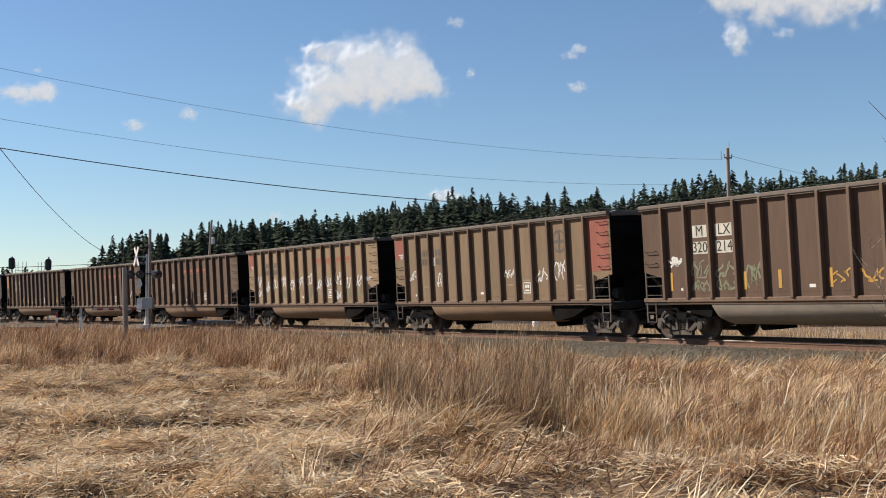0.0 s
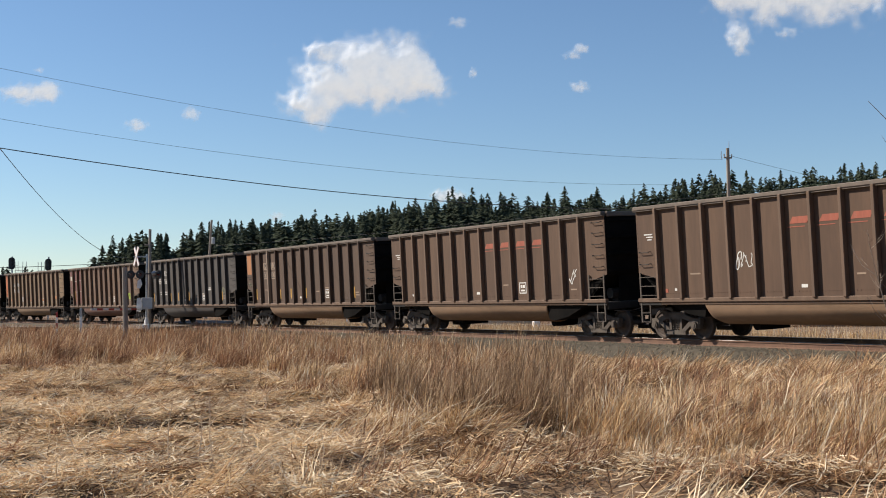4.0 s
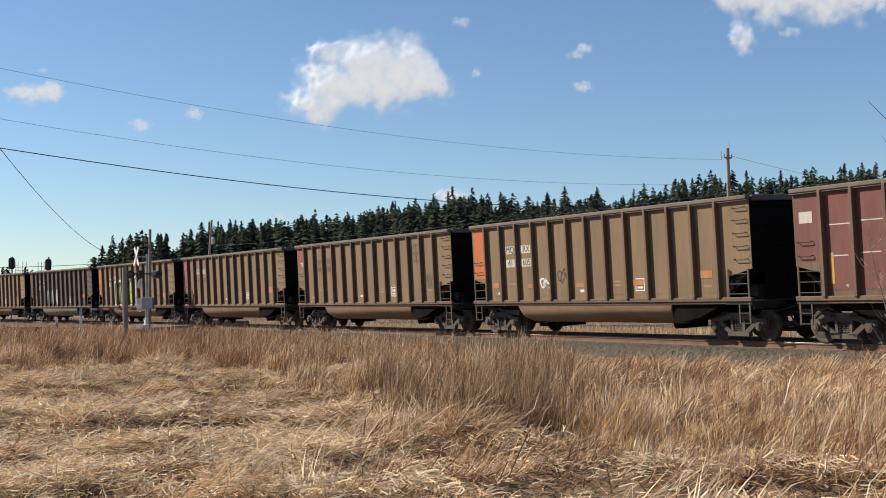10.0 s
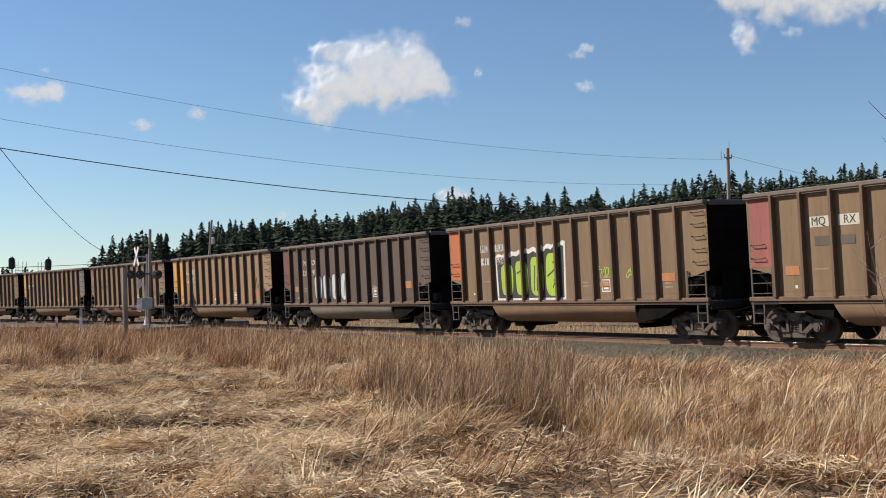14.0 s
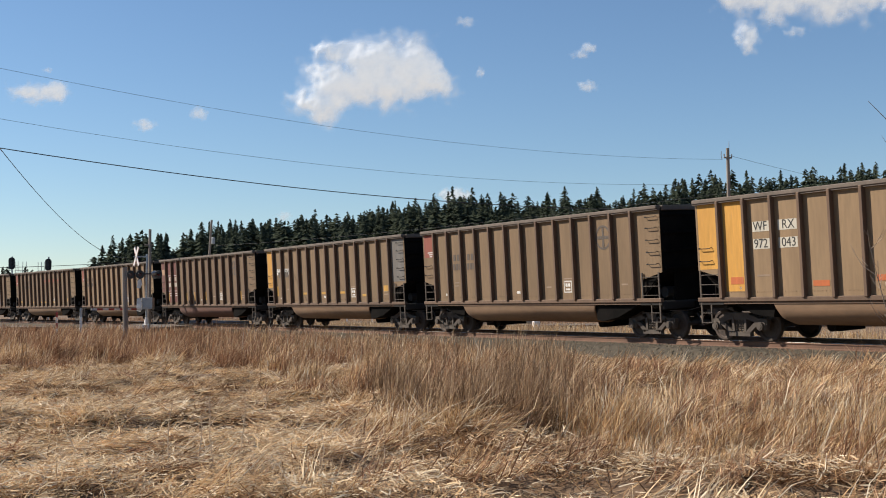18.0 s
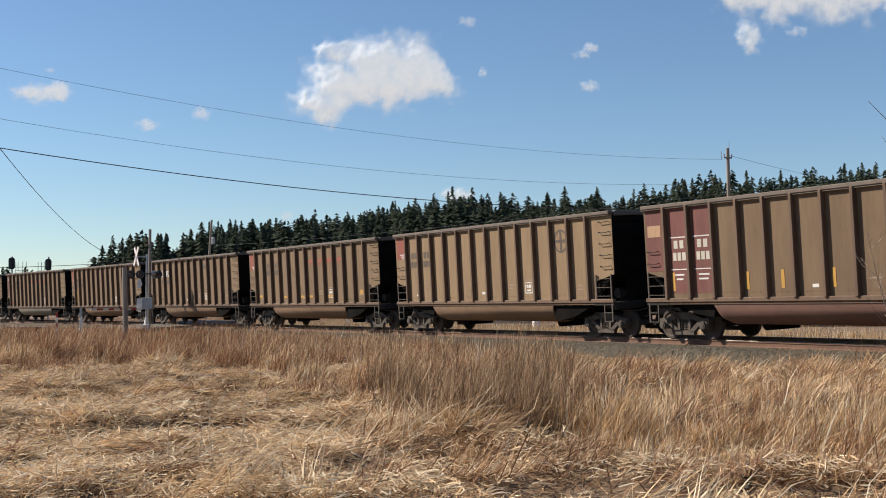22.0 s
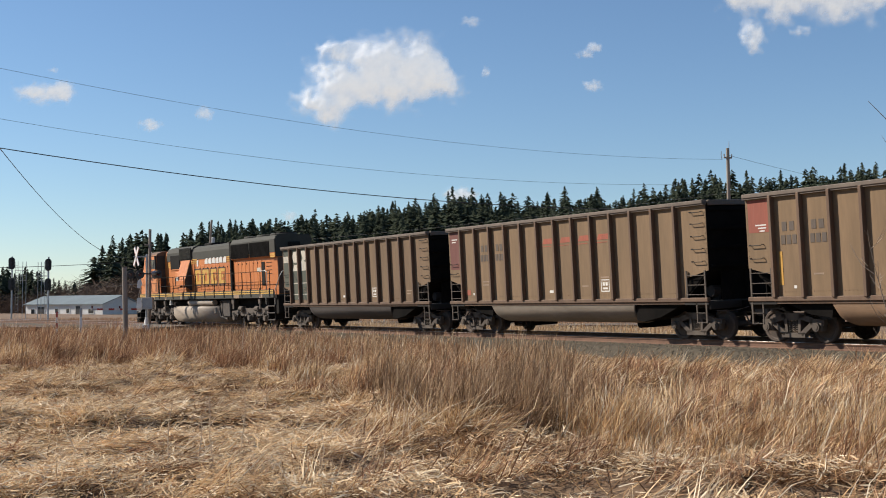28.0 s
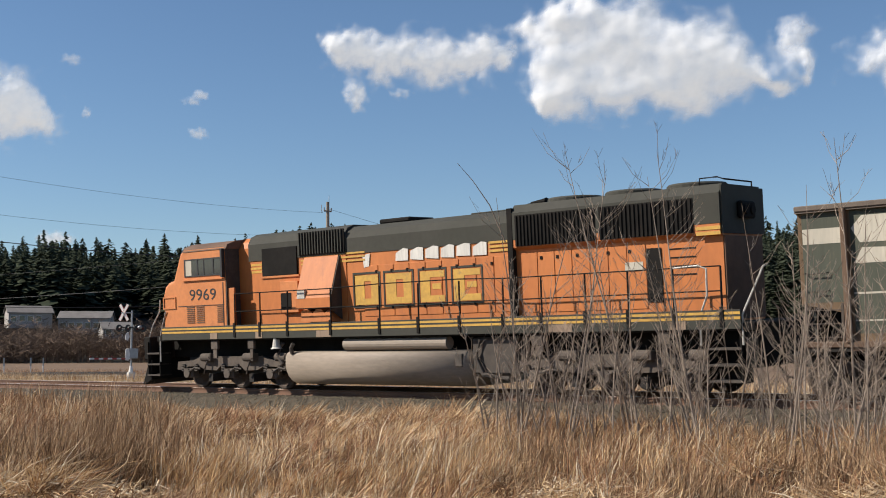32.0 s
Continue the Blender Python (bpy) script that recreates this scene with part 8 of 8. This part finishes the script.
def tuft(x, y, h, rad, kind, lean=0.0, free=False):
    """One tussock: blades fan out from a tight crown and droop at their tips."""
    n = int((500 + 2300 * rad * min(1.3, h)) * (1.0 if free else 0.45))
    a = NPR.uniform(0, 2 * math.pi, n)
    q = rad * np.sqrt(NPR.uniform(0, 1, n))
    dist = math.hypot(x, y)
    # stems gather into a few sheaves that lean their own way
    sheaf = NPR.randint(0, 7, n)
    sx, sy = NPR.normal(0, rad * 0.55, 7)[sheaf], NPR.normal(0, rad * 0.55, 7)[sheaf]
    X, Y = x + 0.55 * q * np.cos(a) + sx, y + 0.55 * q * np.sin(a) + sy
    Z = np.full(n, FIELD - 0.08)
    if not free:
        h = min(h, float(sight(np.array([x]), np.array([y]), np.array([dist]))[0]))
    tall = NPR.uniform(0.62, 1.0, 7)[sheaf]
    tilt = np.abs(NPR.normal(0.16, 0.12, 7))[sheaf] + 0.22 * q / rad * NPR.uniform(0, 1, n)
    way = (0.1 + NPR.normal(0, 0.9, 7))[sheaf] + NPR.normal(0, 0.45, n)
    stiff = kind == "weed"
    v, f = blades(X, Y, Z, h * tall * NPR.uniform(0.30, 1.12, n) ** (1.0 if stiff else 0.8), (0.0062 + 0.00022 * dist) * NPR.uniform(0.6, 1.4, n), tilt * (0.7 if stiff else 1.0) + lean, way, NPR.uniform(0.0, 0.9 if stiff else 1.9, n))
    words = {"straw": "bushy tussock of tall pale straw-coloured grass", "rust": "bushy tussock of tall russet dead grass", "weed": "clump of tall grey-brown dead weeds"}[kind]
    me = fast_mesh("grass_tuft", v, f)
    tagged(linked("grass_tuft", me, M[kind]), words, "grass tuft", "grass tussocks")


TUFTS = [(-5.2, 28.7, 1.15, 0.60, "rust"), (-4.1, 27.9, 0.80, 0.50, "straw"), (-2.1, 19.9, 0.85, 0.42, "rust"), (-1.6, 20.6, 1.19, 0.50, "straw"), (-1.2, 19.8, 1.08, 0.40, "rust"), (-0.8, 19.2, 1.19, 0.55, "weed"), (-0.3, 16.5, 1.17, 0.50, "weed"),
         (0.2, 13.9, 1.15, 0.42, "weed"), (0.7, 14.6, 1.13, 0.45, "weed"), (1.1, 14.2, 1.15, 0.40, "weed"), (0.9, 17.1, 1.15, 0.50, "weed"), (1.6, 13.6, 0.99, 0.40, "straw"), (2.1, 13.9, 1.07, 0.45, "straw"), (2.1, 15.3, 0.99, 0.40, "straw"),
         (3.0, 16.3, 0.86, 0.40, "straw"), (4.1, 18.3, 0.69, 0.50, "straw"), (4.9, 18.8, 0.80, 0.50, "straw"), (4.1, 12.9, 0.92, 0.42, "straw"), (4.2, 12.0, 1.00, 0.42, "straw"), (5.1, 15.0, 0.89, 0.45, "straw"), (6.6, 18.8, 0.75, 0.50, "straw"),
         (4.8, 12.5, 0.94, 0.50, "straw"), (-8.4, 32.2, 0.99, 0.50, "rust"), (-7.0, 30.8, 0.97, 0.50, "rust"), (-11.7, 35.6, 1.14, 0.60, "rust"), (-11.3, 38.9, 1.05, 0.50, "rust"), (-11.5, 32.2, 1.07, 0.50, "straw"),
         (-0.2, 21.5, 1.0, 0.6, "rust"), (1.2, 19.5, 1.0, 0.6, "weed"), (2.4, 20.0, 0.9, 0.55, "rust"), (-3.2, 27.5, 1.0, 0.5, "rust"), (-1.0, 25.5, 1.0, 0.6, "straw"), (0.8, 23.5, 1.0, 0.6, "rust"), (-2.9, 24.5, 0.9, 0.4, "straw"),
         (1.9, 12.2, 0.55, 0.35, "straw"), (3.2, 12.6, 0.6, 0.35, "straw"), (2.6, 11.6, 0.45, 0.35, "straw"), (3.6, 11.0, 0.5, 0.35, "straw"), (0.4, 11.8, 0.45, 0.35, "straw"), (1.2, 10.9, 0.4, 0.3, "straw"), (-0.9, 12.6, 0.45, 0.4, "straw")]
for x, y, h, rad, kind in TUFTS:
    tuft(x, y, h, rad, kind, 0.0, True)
_tr = random.Random(31)
for i in range(100):
    yw = _tr.uniform(9, 40)
    r = math.sqrt(_tr.uniform(8.5 ** 2, 25 ** 2))
    x, y = r * math.sin(radians(yw)), r * math.cos(radians(yw))
    if track_distance(x, y)[0] < 4.6:
        continue
    tuft(x, y, _tr.uniform(0.75, 1.1) * (0.8 if r < 11 else 1), _tr.uniform(0.3, 0.6), _tr.choice(("straw", "straw", "straw", "rust") if yw < 19 else ("straw", "rust", "weed", "weed")))
for i in range(26):
    yw = _tr.uniform(-21, 4)
    r = _tr.uniform(28, 46)
    x, y = r * math.sin(radians(yw)), r * math.cos(radians(yw))
    if track_distance(x, y)[0] < 5:
        continue
    tuft(x, y, _tr.uniform(0.75, 1.1), _tr.uniform(0.4, 0.7), _tr.choice(("straw", "rust", "rust")))


def field_round():
    """Thin straw over the rest of the field, behind and beside the tripod."""
    n = 42000
    r = np.sqrt(NPR.uniform(1.2 ** 2, 38 ** 2, n))
    a = NPR.uniform(math.radians(44), math.radians(334), n)
    x, y = r * np.sin(a), r * np.cos(a)
    ok = np.abs(np_track(x, y)) > 4.2
    near = ok | (y < 0)
    x, y = x[near], y[near]
    n = len(x)
    v, f = blades(x, y, np.full(n, FIELD - 0.03), NPR.uniform(0.25, 0.7, n), NPR.uniform(0.012, 0.022, n), NPR.uniform(0.1, 1.1, n), NPR.uniform(0, 6.3, n), NPR.uniform(0.3, 1.5, n), True)
    tagged(linked("field_straw", fast_mesh("field_straw", v, f), M["straw"]), "pale straw over the rest of the field", "grass", kind="stuff")


field_round()


def far_verge(name, s0, s1, d0, d1, count, h, material, label):
    """Grass beyond the track."""
    s = NPR.uniform(s0, s1, count)
    off = -NPR.uniform(d0, d1, count)
    p = np.array([on_track(a, o)[:2] for a, o in zip(s, off)])
    n = count * 6
    X, Y = np.repeat(p[:, 0], 6) + NPR.normal(0, 0.12, n), np.repeat(p[:, 1], 6) + NPR.normal(0, 0.12, n)
    v, f = blades(X, Y, np.full(n, FIELD - 0.04), NPR.uniform(0.5, 1.1, n) * h, NPR.uniform(0.012, 0.022, n), NPR.uniform(0, 0.4, n), NPR.uniform(0, 6.3, n), NPR.uniform(0, 0.3, n), True)
    me = fast_mesh(name, v, f)
    tagged(linked(name, me, material), label, "grass", kind="stuff")


far_verge("far_verge_grass", -60, 45, 4.6, 15, 6500, 0.95, M["straw"], "pale dry grass on the far side of the track")
far_verge("far_field_grass", -150, -30, 20, 60, 4000, 0.6, M["rust"], "brown dead grass in the far field")


def loose_ballast():
    """Single stones strewn over the near shoulder of the bank."""
    v, f = [], []
    n = 26000
    s = NPR.uniform(-60, 42, n)
    off = NPR.uniform(0.95, 3.9, n)
    size = NPR.uniform(0.022, 0.05, n)
    octa = np.array([(1, 0, 0), (-1, 0, 0), (0, 1, 0), (0, -1, 0), (0, 0, 0.8), (0, 0, -0.8)], float)
    fo = np.array([(0, 2, 4), (2, 1, 4), (1, 3, 4), (3, 0, 4)])
    V = np.empty((n, 6, 3))
    for i in range(n):
        x, y, _ = on_track(s[i], off[i])
        z = (-0.17 if off[i] < 1.9 else -0.17 - (off[i] - 1.9) * 0.422) - off[i] * math.tan(BANK)
        V[i] = octa * size[i] * NPR.uniform(0.6, 1.3, (6, 3)) + (x, y, z)
    F = (np.arange(n)[:, None, None] * 6 + fo[None]).reshape(-1, 3)
    me = fast_mesh("ballast_stones", V.reshape(-1, 3), F)
    tagged(linked("ballast_stones", me, M["stone"]), "loose grey crushed stones on the track bank", "stones", kind="stuff")


loose_ballast()
M["twig"] = surface("bare_twig_bark", (0.34, 0.27, 0.21), (0.20, 0.155, 0.118), 0.85, big=2, fine=12, stretch=(3, 3, 0.5), bump=0.2, island=0.25)
M["stalk"] = surface("dead_stalk", (0.74, 0.58, 0.40), (0.52, 0.38, 0.25), 0.85, big=3, fine=15, bump=0.1)


def sapling(x, y, h, seed, stems=3):
    """A leafless alder sapling: a few upright stems with fine forking twigs."""
    r = random.Random(seed)
    t = thing("bare_sapling", "leafless grey-brown sapling with fine twigs in tall grass", "sapling", "bare saplings by the track", pose(x, y, FIELD - 0.1))
    for k in range(stems):
        hh = h * (1.0 if k == 0 else r.uniform(0.45, 0.85))
        bx, by = r.uniform(-0.25, 0.25), r.uniform(-0.25, 0.25)
        dx, dy = r.uniform(-0.22, 0.22), r.uniform(-0.22, 0.22)
        pts = []
        for j in range(8):
            u = j / 7
            pts.append(Vector((bx + dx * hh * u + 0.05 * math.sin(5 * u + seed), by + dy * hh * u + 0.05 * math.cos(4 * u + seed), hh * u)))
        bm = shape()
        tube(bm, pts, 0.010 + 0.003 * hh, 6, 0.003)
        stem = part("stem", bm, M["twig"], t)
        bm = shape()
        for j in range(int(5 + hh * 3)):
            u = r.uniform(0.22, 0.98)
            i = min(6, int(u * 7))
            p = pts[i].lerp(pts[i + 1], u * 7 - i)
            a = r.uniform(0, 6.28)
            L = (1 - 0.55 * u) * hh * r.uniform(0.10, 0.30)
            q1 = p + Vector((math.cos(a) * L * 0.5, math.sin(a) * L * 0.5, L * 0.40))
            q2 = p + Vector((math.cos(a) * L * 0.85, math.sin(a) * L * 0.85, L * 1.0))
            tube(bm, [p, q1, q2], 0.0052, 4, 0.002, False)
            for _ in range(3):
                v0 = p.lerp(q2, r.uniform(0.3, 0.9))
                b = a + r.uniform(-1.2, 1.2)
                l2 = L * r.uniform(0.2, 0.45)
                tube(bm, [v0, v0 + Vector((math.cos(b) * l2 * 0.7, math.sin(b) * l2 * 0.7, l2 * 0.7))], 0.0035, 3, 0.002, False)
        tagged(part("twig_mass", bm, M["twig"], stem), kind="stuff")
    return t


def dry_stalk(x, y, h, lean, seed):
    r = random.Random(seed)
    t = thing("dry_stalk", "thin dead weed stalk standing above flattened straw", "weed", "dead weed stalks", pose(x, y, FIELD - 0.05))
    bm = shape()
    pts = [Vector((lean * h * (j / 5) ** 1.3 + 0.01 * math.sin(j * 2 + seed), 0.02 * math.cos(j), h * j / 5)) for j in range(6)]
    tube(bm, pts, 0.008, 5, 0.004)
    part("stem", bm, M["stalk"], t)
    for j in range(4):
        p = pts[3].lerp(pts[5], r.random())
        bm = shape()
        tube(bm, [p, p + Vector((r.uniform(-0.06, 0.06), r.uniform(-0.05, 0.05), 0.06))], 0.004, 4, 0.002)
        part("side_twig", bm, M["stalk"], t)


def on_ray(yaw, dist):
    return dist * math.sin(radians(yaw)), dist * math.cos(radians(yaw))


_sr = random.Random(77)
for i, (yw, hh) in enumerate(((22.6, 4.3), (24.8, 4.85), (27.7, 5.2), (30.1, 4.6), (31.7, 5.0), (35.7, 4.3), (38.5, 4.6))):
    x, y = on_ray(yw, 20.0 - max(0.0, yw - 27) * 0.25)
    sapling(x, y, hh, 150 + i, 2)
for i in range(62):
    yw = 20.9 + 19.4 * (i + 0.5) / 62 + _sr.uniform(-0.4, 0.4)
    dd = _sr.uniform(18.5, 23.0) - max(0.0, (yw - 27)) * 0.26
    x, y = on_ray(yw, dd)
    if track_distance(x, y)[0] < 3.9:
        continue
    sapling(x, y, _sr.choice((1.7, 2.0, 2.3, 2.6, 3.0, 3.5)), 200 + i, _sr.choice((1, 2, 3)))
_edge = sapling(*on_ray(22.0, 20.0), 4.1, 171, 1)
for pts in (((0.0, 0.0, 3.6), (-0.28, 0.0, 4.22), (-0.58, 0.0, 4.62), (-0.84, 0.02, 4.90)),):
    bm = shape()
    tube(bm, [Vector(p) for p in pts], 0.012, 5, 0.004)
    part("branch", bm, M["twig"], _edge)
for px, yy, hh, ln in ((-2.35, 10.2, 0.85, 0.05), (-2.14, 10.6, 0.70, 0.01), (-1.96, 10.3, 0.90, -0.06), (-1.82, 10.8, 0.86, 0.05), (-2.95, 10.0, 0.55, -0.25), (-3.2, 10.1, 0.5, 0.02), (-1.55, 10.0, 0.40, 0.3)):
    dry_stalk(px, yy, hh, ln, int(px * 100))

# ---- motion ----


def roll_wheels(wheels, radius):
    """Turns alike wheels together; each keeps its own place on its truck."""
    for w in wheels:
        w.matrix_parent_inverse = Matrix.Translation(w.location)
        w.location = (0, 0, 0)
    walk(wheels[0], [(i / FPS, Matrix.Rotation((run(i / FPS) / radius) % (2 * math.pi), 4, "Y")) for i in range(32 * FPS + 1)])
    keys = wheels[0].animation_data
    for w in wheels[1:]:
        w.rotation_mode = "QUATERNION"
        own_keys = w.animation_data_create()
        own_keys.action = keys.action
        own_keys.action_slot = keys.action_slot


def motions():
    times = [i * 1.0 for i in range(33)]
    for ob, s0 in TRAIN:
        rows = []
        for t in times:
            rows.append((t, train_pose(max(-470.0, s0 + run(t)))))
        walk(ob, rows)
    # wheels roll without slipping
    for group, radius in (([o for o, _ in TRAIN[:-1]], 0.457), ([LOCO], 0.521)):
        roll_wheels([w for o in group for w in o.children_recursive if w.name.split(".")[0] == "wheelset"], radius)
    for ob, yw, el in CLOUDS:
        walk(ob, [(t, cloud_pose(yw, el, t)) for t in (0.0, 16.0, 32.0)])


motions()
